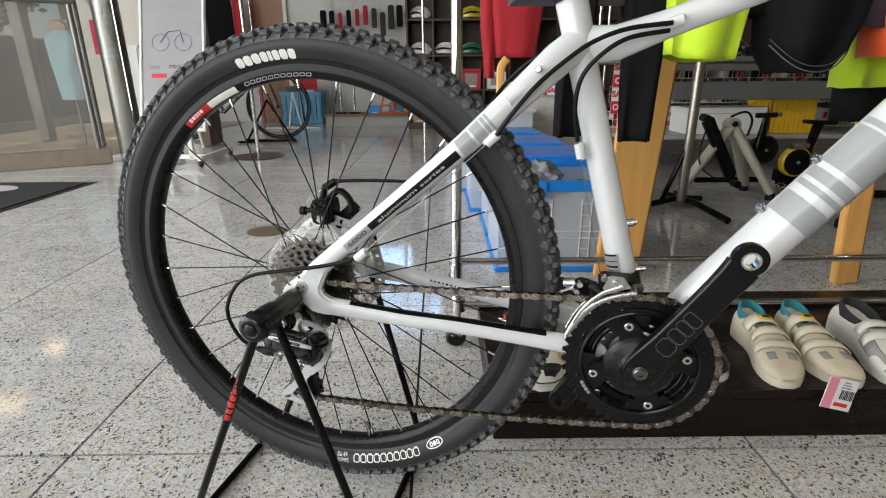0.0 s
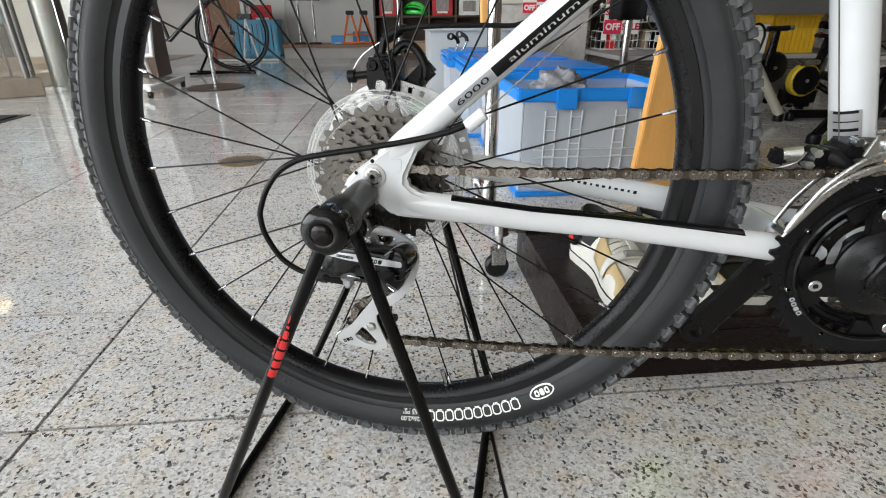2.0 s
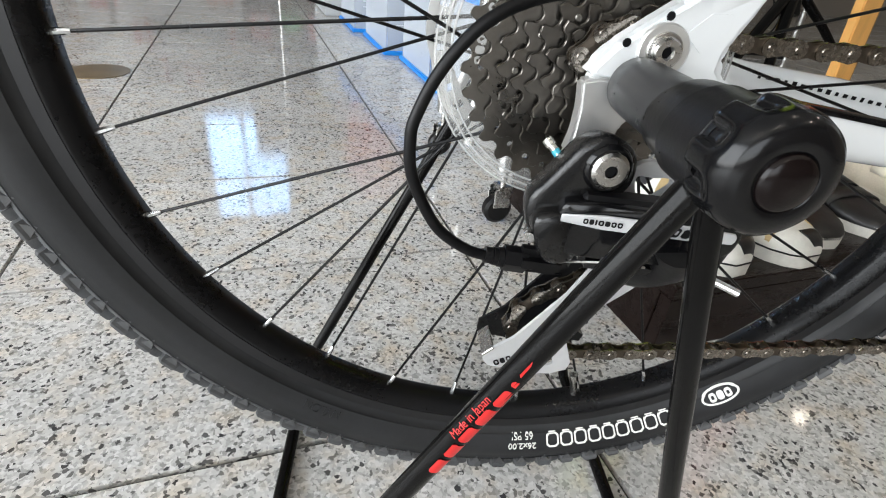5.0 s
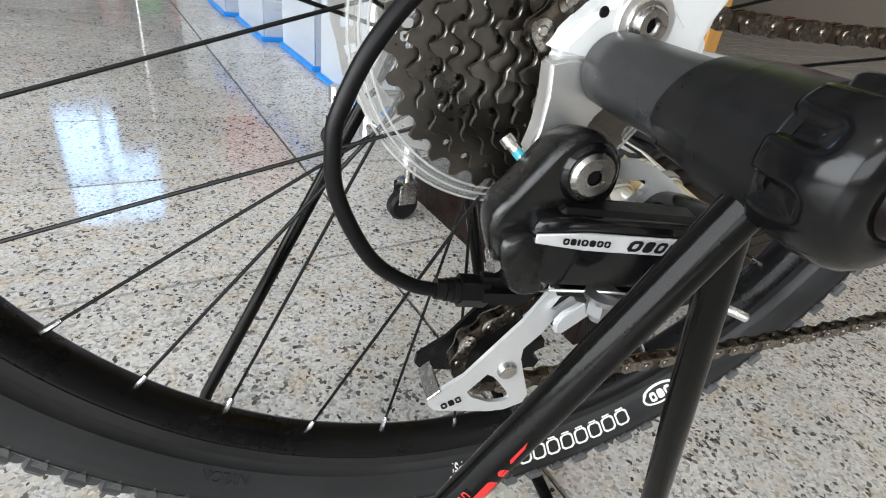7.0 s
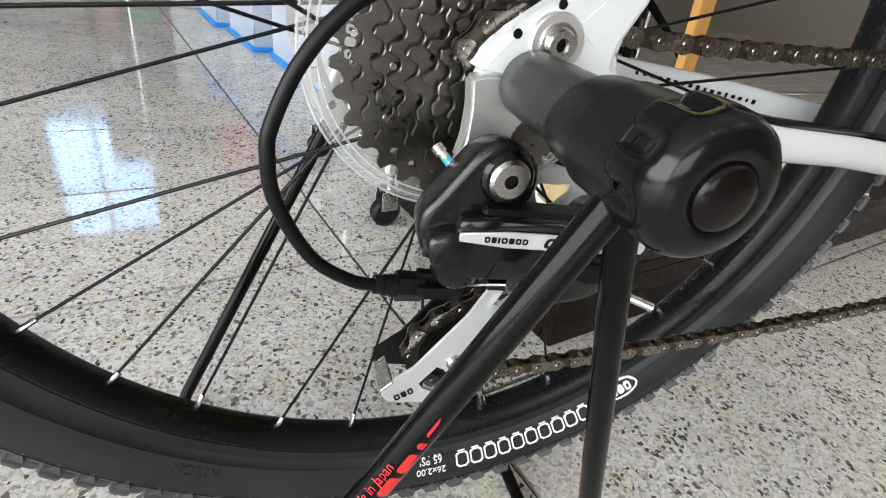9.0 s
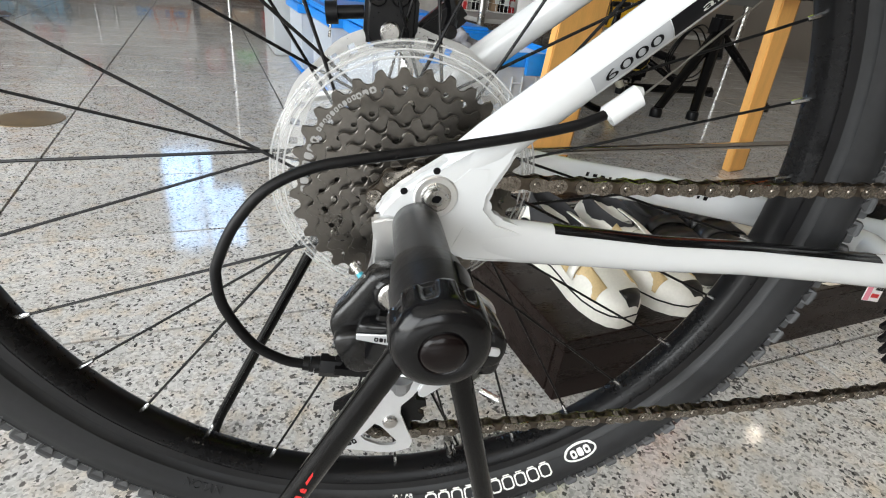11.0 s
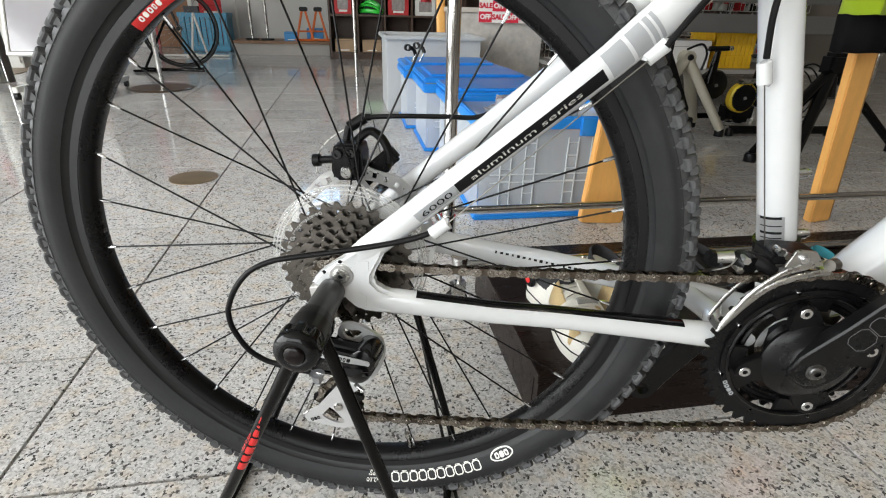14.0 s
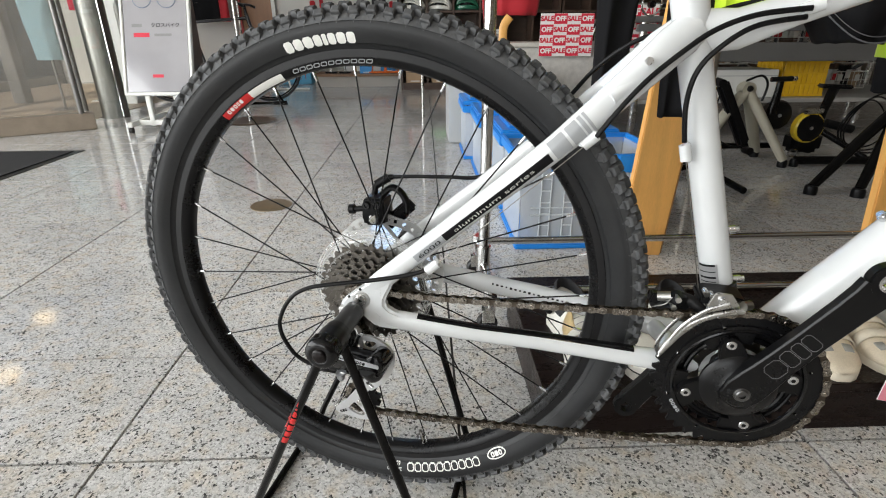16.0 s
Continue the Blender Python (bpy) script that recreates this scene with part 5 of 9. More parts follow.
part("knuckle", Geo().sweep(smooth_path([(0.024, -0.110, 0.316), (0.027, -0.102, 0.304), (0.022, -0.090, 0.293), (0.016, -0.080, 0.289)], 6), (0.012, 0.013), 16), BLACK_PLASTIC, rd)
part("cable_arm", Geo().box(0.026, 0.012, 0.012, pose(-0.0290, -0.0935, 0.2935, 0, 6, 0), 0.004), BLACK_PLASTIC, rd)
part("barrel_adjuster", Geo().rod((-0.0300, -0.093, 0.2922), (-0.0350, -0.093, 0.2925), 0.0040, 14).rod((-0.0350, -0.093, 0.2925), (-0.0455, -0.093, 0.2938), 0.0060, 6).rod((-0.0455, -0.093, 0.2938), (-0.0480, -0.093, 0.2940), 0.0046, 12).rod((-0.0482, -0.093, 0.2940), (-0.0505, -0.093, 0.2945), 0.0042, 12).rod((-0.0507, -0.093, 0.2945), (-0.0540, -0.093, 0.2950), 0.0038, 12), BLACK_PLASTIC, rd)
for p in ((-0.0380, -0.1010, 0.3098),):
    part("limit_screw", Geo().rod(p, (p[0] + 0.002, p[1] + 0.008, p[2]), 0.0022, 12).rod((p[0] - 0.0004, p[1] - 0.0014, p[2]), p, 0.0026, 10), STEEL, rd)
part("tension_screw", Geo().rod((-0.0280, -0.0760, 0.3415), (-0.0215, -0.0830, 0.3345), 0.0018, 12).rod((-0.0300, -0.0740, 0.3436), (-0.0280, -0.0761, 0.3414), 0.0025, 12), STEEL, rd, "small steel tension screw")
part("thread_lock", Geo().rod((-0.0266, -0.0774, 0.3400), (-0.0248, -0.0793, 0.3381), 0.0019, 12), pm("blue_thread_lock", (0.04, 0.34, 0.45), 0.4, var=0.1), rd, "blue thread lock on the screw")
part("tension_lug", Geo().soft_prism([(-0.0270, 0.3365), (-0.0215, 0.3380), (-0.0200, 0.3320), (-0.0260, 0.3300)], -0.0850, -0.0790, 0.0010, segs=2), STEEL, rd)
zinc = pm("zinc_bolt", (0.34, 0.35, 0.36), 0.3, metal=1.0, var=0.15)
part("clamp_washer", Geo().lathe([(0.0, -0.0009), (0.0062, -0.0009), (0.0062, 0.0009), (0.0, 0.0009)], 28), zinc, rd, m=pose(-0.0060, -0.1190, 0.3078, 90, 0, 0))
part("clamp_bolt", Geo().rod((-0.0060, -0.1190, 0.3070), (-0.0060, -0.1195, 0.3015), 0.0050, 6).rod((-0.0060, -0.1195, 0.3015), (-0.0060, -0.1196, 0.2990), 0.0030, 16), zinc, rd)
part("inner_wire", Geo().sweep(smooth_path([(-0.0250, -0.0940, 0.2928), (-0.0160, -0.1060, 0.3010), (-0.0060, -0.1190, 0.3092), (0.0050, -0.1220, 0.3095)]), 0.0005, 6), STEEL, rd)
part("wire_end", Geo().rod((0.0300, -0.1300, 0.3095), (0.0385, -0.1345, 0.3072), 0.0016, 10), ALU, rd, "crimped silver cable end")
CAGE_ARM = [(0.0075, 0.2920), (0.0150, 0.2905), (0.0163, 0.2801), (0.0091, 0.2653), (0.0118, 0.2642), (0.0216, 0.2727), (0.0254, 0.2690), (0.0133, 0.2604), (0.0078, 0.2505), (0.0010, 0.2425), (-0.0190, 0.2378), (-0.0025, 0.2593), (0.0059, 0.2751)]
CAGE_LOW = [(-0.0190, 0.2378), (0.0010, 0.2425), (0.0012, 0.2360), (0.0104, 0.2110), (0.0090, 0.2054), (-0.0004, 0.2020), (-0.0092, 0.2021), (-0.0380, 0.2080), (-0.0411, 0.2120), (-0.0405, 0.2180), (-0.0259, 0.2288)]
CAGE_WINDOW = [(-0.0190, 0.2225), (-0.0143, 0.2282), (-0.0110, 0.2262), (-0.0085, 0.2235), (0.0000, 0.2125), (0.0000, 0.2100), (-0.0019, 0.2086), (-0.0062, 0.2084), (-0.0106, 0.2090), (-0.0201, 0.2140), (-0.0228, 0.2180)]
CAGE = CAGE_ARM[:3] + CAGE_ARM[6:10] + CAGE_LOW[2:] + CAGE_ARM[11:]
part("cage_plate", Geo().ring(CAGE_LOW, CAGE_WINDOW, -0.0735, -0.0715), SILVER, rd, "silver painted cage plate")
part("cage_arm", Geo().prism(CAGE_ARM, -0.0735, -0.0715), SILVER, rd, "silver painted cage arm")
part("cage_plate", Geo().prism(CAGE, -0.0455, -0.0435), BLACK_ALU, rd)
part("cage_tab", Geo().box(0.0080, 0.0200, 0.0016, pose(-0.0392, -0.0640, 0.2185, 0, -42, 0), 0.0004), STEEL, rd)
marks("cage_mark", word_shapes([0.0030, 0.0028, 0.0028], 0.0040, 0.0008, 0.0002), BLACK_INK, rd, m=pose(-0.0300, -0.0737, 0.2120, 0, -25, 0))
for c in (PU1, PU2):
    g = Geo()
    o = cog_outline(11, 0.0185, 0.0240, 0.2, 0.36)
    g.ring(o, ring_to(o, 0.0050), -0.0025, 0.0025)
    part("pulley", g, BLACK_PLASTIC, rd, "black toothed jockey wheel", pose(c.x, -0.0615, c.z))
    part("pulley_bolt", Geo().lathe([(0.0, -0.0020), (0.0040, -0.0015), (0.0048, 0.0), (0.0048, 0.0020), (0, 0.0020)], 20), STEEL, rd, m=pose(c.x, -0.0745, c.z))

# front derailleur
fd = part("front_derailleur", Geo().lathe([(0.0166, -0.010), (0.0195, -0.010), (0.0195, 0.010), (0.0166, 0.010)], 32, Matrix.Translation((0.4052, 0, 0.4015)) @ Vector((0, 1, 0)).rotation_difference(st_dir).to_matrix().to_4x4(), closed=True), BLACK_ALU, bike, "black and silver front derailleur")
PRESSED = pm("pressed_steel", (0.46, 0.455, 0.44), 0.30, metal=1.0, var=0.14, big=24, fine=200, rvar=0.4, bump=0.06)


def rail_strip(pts, width, y, name, parent, depth=0.0022):
    """A pressed strip along a curve in the cage's plane, as wide as given at each point."""
    P = smooth_path([(x, y, z) for x, z in pts], 5)
    W = [width[min(int(i / 5), len(width) - 1)] + (width[min(int(i / 5) + 1, len(width) - 1)] - width[min(int(i / 5), len(width) - 1)]) * (i % 5) / 5 for i in range(len(P))]
    return part(name, Geo().sweep(P, [(depth, w / 2) for w in W], 12, up=(-0.7, 0, 0.7)), PRESSED, parent, "bright pressed steel derailleur cage" if name == "fd_cage" else "")


# outer plate: a lip along the ring, and a rib that climbs from it to the link
lip = rail_strip([(0.3412, 0.3490), (0.3485, 0.3635), (0.3560, 0.3760), (0.3655, 0.3872), (0.3770, 0.3966), (0.3945, 0.4048), (0.4135, 0.4098)], [0.0048, 0.0078, 0.0084, 0.0078, 0.0070, 0.0066, 0.0064], -0.0655, "fd_cage", fd)
rail_strip([(0.3480, 0.3680), (0.3560, 0.3832), (0.3660, 0.3958), (0.3780, 0.4070), (0.3880, 0.4118), (0.3985, 0.4165)], [0.0032, 0.0042, 0.0052, 0.0058, 0.0066, 0.0072], -0.0672, "cage_rib", lip, 0.0016)
rail_strip([(0.3412, 0.3490), (0.3500, 0.3680), (0.3600, 0.3830), (0.3700, 0.3930), (0.3860, 0.4030), (0.4040, 0.4080)], [0.0030, 0.0040, 0.0040, 0.0040, 0.0040, 0.0040], -0.0440, "fd_cage", fd, 0.0010)
part("link_plate", Geo().soft_prism([(0.3770, 0.4110), (0.3822, 0.4262), (0.3850, 0.4278), (0.3985, 0.4272), (0.4020, 0.4225), (0.4075, 0.4150), (0.3990, 0.4130), (0.3880, 0.4100)], -0.0665, -0.0635, 0.0008, segs=2), PRESSED, fd, "silver link plate")
part("link_pin", Geo().rod((0.3900, -0.0690, 0.4205), (0.3900, -0.0640, 0.4205), 0.0036, 16).rod((0.3900, -0.0700, 0.4205), (0.3900, -0.0690, 0.4205), 0.0026, 14), ALU, fd)
part("cage_pin", Geo().rod((0.4100, -0.0680, 0.4165), (0.4172, -0.0640, 0.4165), 0.0050, 16), STEEL_DULL, fd)
part("cage_bridge", Geo().box(0.010, 0.024, 0.0030, pose(0.4120, -0.0540, 0.4108, 0, -18, 0), 0.0008), PRESSED, fd)
part("cage_bridge", Geo().box(0.0060, 0.022, 0.0026, pose(0.3418, -0.0548, 0.3470, 0, -60, 0), 0.0008), PRESSED, fd)
part("fd_body", Geo().soft_prism([(0.3740, 0.4060), (0.3735, 0.4150), (0.3800, 0.4175), (0.4120, 0.4168), (0.4190, 0.4130), (0.4185, 0.4090), (0.4020, 0.4080)], -0.0520, -0.0200, 0.0030, segs=2), BLACK_PLASTIC, fd)
part("fd_arm", Geo().sweep([(0.3570, -0.0430, 0.4080), (0.3680, -0.0470, 0.4060), (0.3790, -0.0520, 0.3990)], [(0.0058, 0.0070), (0.0060, 0.0072), (0.0045, 0.0055)], 14, up=(0, 0, 1)), BLACK_PLASTIC, fd)
part("fd_spring", Geo().lathe([(0.0, -0.0090), (0.0080, -0.0090), (0.0092, -0.0060), (0.0092, 0.0060), (0.0, 0.0090)], 24, pose(0.3560, -0.0440, 0.4045, 0, 0, 20)), BLACK_ALU, fd)
part("fd_collar", Geo().rod((0.3350, -0.0400, 0.4050), (0.3480, -0.0420, 0.4075), 0.0052, 16), PRESSED, fd)
part("fd_clamp", Geo().box(0.012, 0.012, 0.012, pose(0.3330, -0.0380, 0.4035, 0, 12, 0), 0.002), BLACK_PLASTIC, fd)
for x, y, z in ((0.3530, -0.0545, 0.4100), (0.3500, -0.0535, 0.4005), (0.3790, -0.0530, 0.4190), (0.3850, -0.0540, 0.4165)):
    part("fd_screw", Geo().rod((x, y, z), (x, y + 0.010, z), 0.0028, 12).rod((x, y - 0.0014, z), (x, y, z), 0.0034, 6), STEEL, fd)
part("fd_wire", Geo().sweep(smooth_path([(0.3480, -0.0480, 0.4095), (0.3420, -0.0500, 0.4020), (0.3300, -0.0480, 0.3960)]), 0.0007, 6), STEEL, fd)

# ---- display stand ----
stand = thing("bicycle_stand", pose(0, 0, 0), "black tubular display stand that holds the rear axle", "stand")
for s in (-1, 1):
    y = s
    part("axle_tube", Geo().lathe([(0.0, y * 0.0790), (0.0108, y * 0.0790), (0.0116, y * 0.0802), (0.0120, y * 0.0900), (0.0122, y * 0.1350), (0.0, y * 0.1350)], 40), TUBE_GREY, stand, "satin grey axle tube", pose(0, 0, AXLE + 0.0018))
    # wrapped sleeve with an overlapping, slanted edge
    vs, fs = [], []
    segs = 56
    rows = [0.0, 0.04, 0.5, 1.0]
    for k in range(segs):
        t = 2 * math.pi * k / segs
        start = 0.1245 + 0.004 * math.sin(t + 0.6)
        over = 0.0007 * (1.0 if (t % (2 * math.pi)) < 3.4 else 0.0)
        vs.append((0.0119 * math.cos(t), y * start, 0.0119 * math.sin(t)))
        for f in rows:
            r = 0.0138 + 0.0012 * min(1.0, f * 4) + over
            vs.append((r * math.cos(t), y * (start + (0.1600 - start) * f), r * math.sin(t)))
    n = len(rows) + 1
    for k in range(segs):
        fs += [(k * n + i, k * n + i + 1, ((k + 1) % segs) * n + i + 1, ((k + 1) % segs) * n + i) for i in range(n - 1)]
    tape = Geo()
    tv, tf = [], []
    for k in range(segs + 7):
        t = 2 * math.pi * k / segs + 0.4
        rr = 0.0158 + 0.0008 * k / (segs + 6)
        a_, b_ = 0.1375 + 0.0020 * math.sin(t), 0.1570 - 0.0015 * math.sin(t + 1)
        for r_, y_ in ((rr - 0.0010, a_), (rr, a_ + 0.0006), (rr, b_ - 0.0006), (rr - 0.0010, b_)):
            tv.append((r_ * math.cos(t), y * y_, r_ * math.sin(t)))
    tf = [(4 * k + i, 4 * k + i + 1, 4 * k + i + 5, 4 * k + i + 4) for k in range(segs + 6) for i in range(3)]
    part("tape", tape.add(tv, tf), BLACK_RUBBER, stand, "black tape wound round the sleeve", pose(0, 0, AXLE + 0.0018))
    part("axle_sleeve", Geo().add(vs, fs), BLACK_RUBBER, stand, "black rubber sleeve wrapped round the tube", pose(0, 0, AXLE + 0.0018))
    prof = [(0.0, 0.1450), (0.0160, 0.1452), (0.0198, 0.1466), (0.0206, 0.1490), (0.0207, 0.1520), (0.0208, 0.1560), (0.0208, 0.1600), (0.0207, 0.1630), (0.0207, 0.1645), (0.0206, 0.1660), (0.0204, 0.1690), (0.0193, 0.1745), (0.0168, 0.1784), (0.0130, 0.1799), (0.0100, 0.1803), (0.0092, 0.1790), (0.0085, 0.1796), (0.0, 0.1806)]
    vs, fs = [], []
    segs = 128
    for k in range(segs):
        t = 2 * math.pi * k / segs
        for r, yy in prof:
            scoop = max(0.0, min(1.0, (math.cos(8 * t) + 0.25) / 1.1))
            lobe = 1 - 0.15 * scoop * scoop * (3 - 2 * scoop) * max(0.0, min(1.0, (yy - 0.1440) / 0.002)) * max(0.0, min(1.0, (0.1690 - yy) / 0.0085))
            vs.append((0.86 * r * lobe * math.cos(t + 0.3), y * (yy * 0.58 + 0.0718), 0.86 * r * lobe * math.sin(t + 0.3)))
    n = len(prof)
    for k in range(segs):
        fs += [(k * n + i, k * n + i + 1, ((k + 1) % segs) * n + i + 1, ((k + 1) % segs) * n + i) for i in range(n - 1)]
    part("knob", Geo().add(vs, fs), KNOB_BLACK, stand, "black lobed clamping knob", pose(0, 0, AXLE + 0.0025), smooth=70)
    part("knob_cap", Geo().lathe([(0.0, y * 0.1784), (0.0040, y * 0.1781), (0.0068, y * 0.1774), (0.0078, y * 0.1766), (0.0080, y * 0.1745), (0.0, y * 0.1745)], 40), pm("dark_red_cap", (0.005, 0.0030, 0.0030), 0.20, var=0.2, spec=0.22), stand, "domed dark centre cap", pose(0, 0, AXLE + 0.0025), smooth=60)
for x_foot, x_top, fy, TOP_Y in ((-0.178, -0.007, 0.1330, 0.1530), (0.104, 0.008, 0.1210, 0.1360)):
    xb = x_top + (x_foot - x_top) * 0.965
    pts = [(x_top, -TOP_Y, 0.3600), (xb, -fy, 0.020), (x_foot, -fy + 0.004, 0.0062), (x_foot * 1.005, -fy + 0.018, 0.0056), (x_foot * 1.005, fy - 0.018, 0.0056), (x_foot, fy - 0.004, 0.0062), (xb, fy, 0.022), (x_top, TOP_Y, 0.3600)]
    path = [Vector(pts[0])] + smooth_path(pts[1:4], 6) + smooth_path(pts[4:7], 6) + [Vector(pts[7])]
    part("leg", Geo().sweep(path, 0.0054, 20), BLACK_POWDER, stand, "black powder-coated bent tube leg")
leg_a, leg_b = Vector((-0.007, -0.1530, 0.3600)), Vector((-0.172, -0.1330, 0.022))
ldir = (leg_b - leg_a).normalized()
lang = math.degrees(math.atan2(ldir.z, ldir.x))
mm = pose(*leg_a.lerp(leg_b, 0.315), 0, -lang, 0) @ pose(0, 0, 0, 0, 0, 2.6)


def leg_wrap(g, z_mid):
    """Bends flat letters round the leg's tube."""
    out = Geo()
    for x, y, z in g.v:
        a = (z + z_mid) / 0.0055
        out.v.append((x, -0.0061 * math.cos(a), 0.0061 * math.sin(a)))
    out.f = list(g.f)
    return out


def leg_block(x0, w, h, z_mid):
    """A plain block of the mark, bent round the tube in narrow strips; its ends are cut on a slant."""
    vs, fs = [], []
    n = 10
    for k in range(n + 1):
        z = -h / 2 + h * k / n
        a = (z + z_mid) / 0.0055
        cut_ = 0.0010 if k in (0, n) else 0.0
        vs += [(x0 + cut_, -0.0056 * math.cos(a), 0.0056 * math.sin(a)), (x0 + w - cut_, -0.0056 * math.cos(a), 0.0056 * math.sin(a))]
    fs = [(2 * k, 2 * k + 1, 2 * k + 3, 2 * k + 2) for k in range(n)]
    return Geo().add(vs, fs)


x_run = -0.040
for w in (0.0108, 0.0030, 0.0094, 0.0098, 0.0098, 0.0086, 0.0098):
    part("leg_mark", leg_block(x_run, w, 0.0088, 0.0026), RED_INK, stand, "red maker mark on the leg", mm)
    x_run += w + 0.0026
lp = letters("Made in Japan", 0.0048, 0.0)
part("leg_print", leg_wrap(Geo().add([(-x, y, -z) for x, y, z in lp.v], lp.f), -0.0042), RED_INK, stand, m=mm)

# ---- the shop: floor, platform, walls ----
U0, V0, TW, TD = 0.118, 0.073, 0.612, 0.3075      # a joint crossing and the slab's size
FU0, FU1, FV0, FV1 = -5.2, 6.5, -5.0, 7.5
HEIGHT = 4.1


def slab_geo(w, d, m=None, g=None):
    g = g or Geo()
    c, h = 0.0003, 0.010
    x, y = w / 2, d / 2
    vs = [(-x, -y, -h), (x, -y, -h), (x, y, -h), (-x, y, -h), (-x, -y, -c), (x, -y, -c), (x, y, -c), (-x, y, -c), (-x + c, -y + c, 0), (x - c, -y + c, 0), (x - c, y - c, 0), (-x + c, y - c, 0)]
    fs = [(8, 9, 10, 11)] + [(r + i, r + (i + 1) % 4, r + 4 + (i + 1) % 4, r + 4 + i) for r in (0, 4) for i in range(4)]
    return g.add(vs, fs, m)


floor = part("floor", Geo().box(FU1 - FU0, FV1 - FV0, 0.10, pose((FU0 + FU1) / 2, (FV0 + FV1) / 2, -0.0560)), GROUT, m=ROOM)
tagged(floor, "polished pale granite slab floor with thin dark joints", "floor", kind="structure")

WALL = pm("matt_wall_paint", (0.66, 0.65, 0.62), 0.75, var=0.05, big=1.2, fine=90, bump=0.15)
# dark brown for walls out of view, so that glossy blacks mirror little light
SHADE_WALL = pm("dark_unseen_wall", (0.20, 0.17, 0.14), 0.7, var=0.1, big=1.2, fine=90, bump=0.15)
# ceiling out of view: its grey is lowered to darken what gloss reflects
CEIL = pm("ceiling_board", (0.36, 0.355, 0.34), 0.8, var=0.04, big=2, fine=70, bump=0.2)
GLASS = pm("window_glass", (0.93, 0.96, 0.95), 0.01, var=0.01, trans=1.0, ior=1.45, rvar=0.0)
MULLION = pm("steel_mullion", (0.20, 0.195, 0.185), 0.40, metal=0.8, var=0.1)


def setting(ob, label, category):
    return tagged(ob, label, category, kind="structure")


# back wall with the high window that mirrors in the floor
WU0, WU1, WZ0, WZ1 = -0.92, 0.24, 2.05, 3.75
bw = Geo()
for u0, u1, z0, z1 in ((FU0, WU0, 0, HEIGHT), (WU1, FU1, 0, HEIGHT), (WU0, WU1, 0, WZ0), (WU0, WU1, WZ1, HEIGHT)):
    bw.box(u1 - u0, 0.16, z1 - z0, pose((u0 + u1) / 2, FV1 + 0.08, (z0 + z1) / 2))
setting(part("wall_north", bw, WALL, m=ROOM), "pale painted shop wall behind the shelves", "wall")
win = setting(thing("window_1", at(0, FV1 + 0.07), "", ""), "high window with a slim grey mullion", "window")
fr = Geo()
for u in (WU0 + 0.025, (WU0 + WU1) / 2 - 0.06, WU1 - 0.025):
    fr.box(0.05, 0.06, WZ1 - WZ0, pose(u, 0, (WZ0 + WZ1) / 2), 0.004)
part("window_frame", fr, MULLION, win)
for z in (WZ0 + 0.025, 3.05, WZ1 - 0.025):
    part("window_bar", Geo().box(WU1 - WU0 - 0.1, 0.055, 0.05, pose((WU0 + WU1) / 2, 0, z), 0.004), MULLION, win)
pane = part("pane", Geo().box(WU1 - WU0 - 0.06, 0.006, WZ1 - WZ0 - 0.06, pose((WU0 + WU1) / 2, 0.01, (WZ0 + WZ1) / 2)), GLASS, win)
pane.visible_shadow = False
SKY_GLOW = pm("sky_backdrop", (0.2, 0.3, 0.45), 1.0, emit=(0.34, 0.60, 1.0, 5.2))
setting(part("backdrop", Geo().box(5.0, 0.02, 4.0, pose(-0.3, FV1 + 1.6, 3.4)), SKY_GLOW, m=ROOM), "plain pale blue sky beyond the high window", "sky")

setting(part("wall_east", Geo().box(0.15, FV1 - FV0, HEIGHT, pose(FU1 + 0.075, (FV0 + FV1) / 2, HEIGHT / 2)), SHADE_WALL, m=ROOM), "unseen side wall, dark brown to keep reflections dark", "wall")
setting(part("ceiling", Geo().box(FU1 - FU0 + 0.4, FV1 - FV0 + 0.4, 0.12, pose((FU0 + FU1) / 2, (FV0 + FV1) / 2, HEIGHT + 0.06)), CEIL, m=ROOM), "unseen board ceiling, greyed to dim reflections", "ceiling")
# solid unseen wall behind the camera, with a broad window assumed for fill light
sw = Geo()
SU0, SU1, SZ0, SZ1 = -4.9, -0.9, 0.55, 3.0
for u0, u1, z0, z1 in ((FU0, SU0, 0, HEIGHT), (SU1, FU1, 0, HEIGHT), (SU0, SU1, 0, SZ0), (SU0, SU1, SZ1, HEIGHT)):
    sw.box(u1 - u0, 0.16, z1 - z0, pose((u0 + u1) / 2, FV0 - 0.08, (z0 + z1) / 2))
setting(part("wall_south", sw, SHADE_WALL, m=ROOM), "unseen wall behind the camera, dark brown to keep reflections dark", "wall")
win2 = setting(thing("window_2", at(0, FV0 - 0.08), "", ""), "assumed broad window behind the camera, added for fill light", "window")
for i in range(5):
    part("mullion", Geo().box(0.06, 0.08, SZ1 - SZ0, pose(SU0 + (SU1 - SU0) * i / 4, 0, (SZ0 + SZ1) / 2), 0.004), MULLION, win2)
# glazed street front on the entrance side
gf = setting(thing("glass_front", at(FU0 - 0.05, 0), "", ""), "glazed street front with steel mullions", "facade")
for i in range(8):
    v = FV0 + (FV1 - FV0) * i / 7
    part("mullion", Geo().box(0.10, 0.07, HEIGHT, pose(0, v, HEIGHT / 2), 0.004), MULLION, gf)
for z in (0.06, 2.5, HEIGHT - 0.08):
    part("transom", Geo().box(0.08, FV1 - FV0, 0.10, pose(0, (FV0 + FV1) / 2, z), 0.004), MULLION, gf)

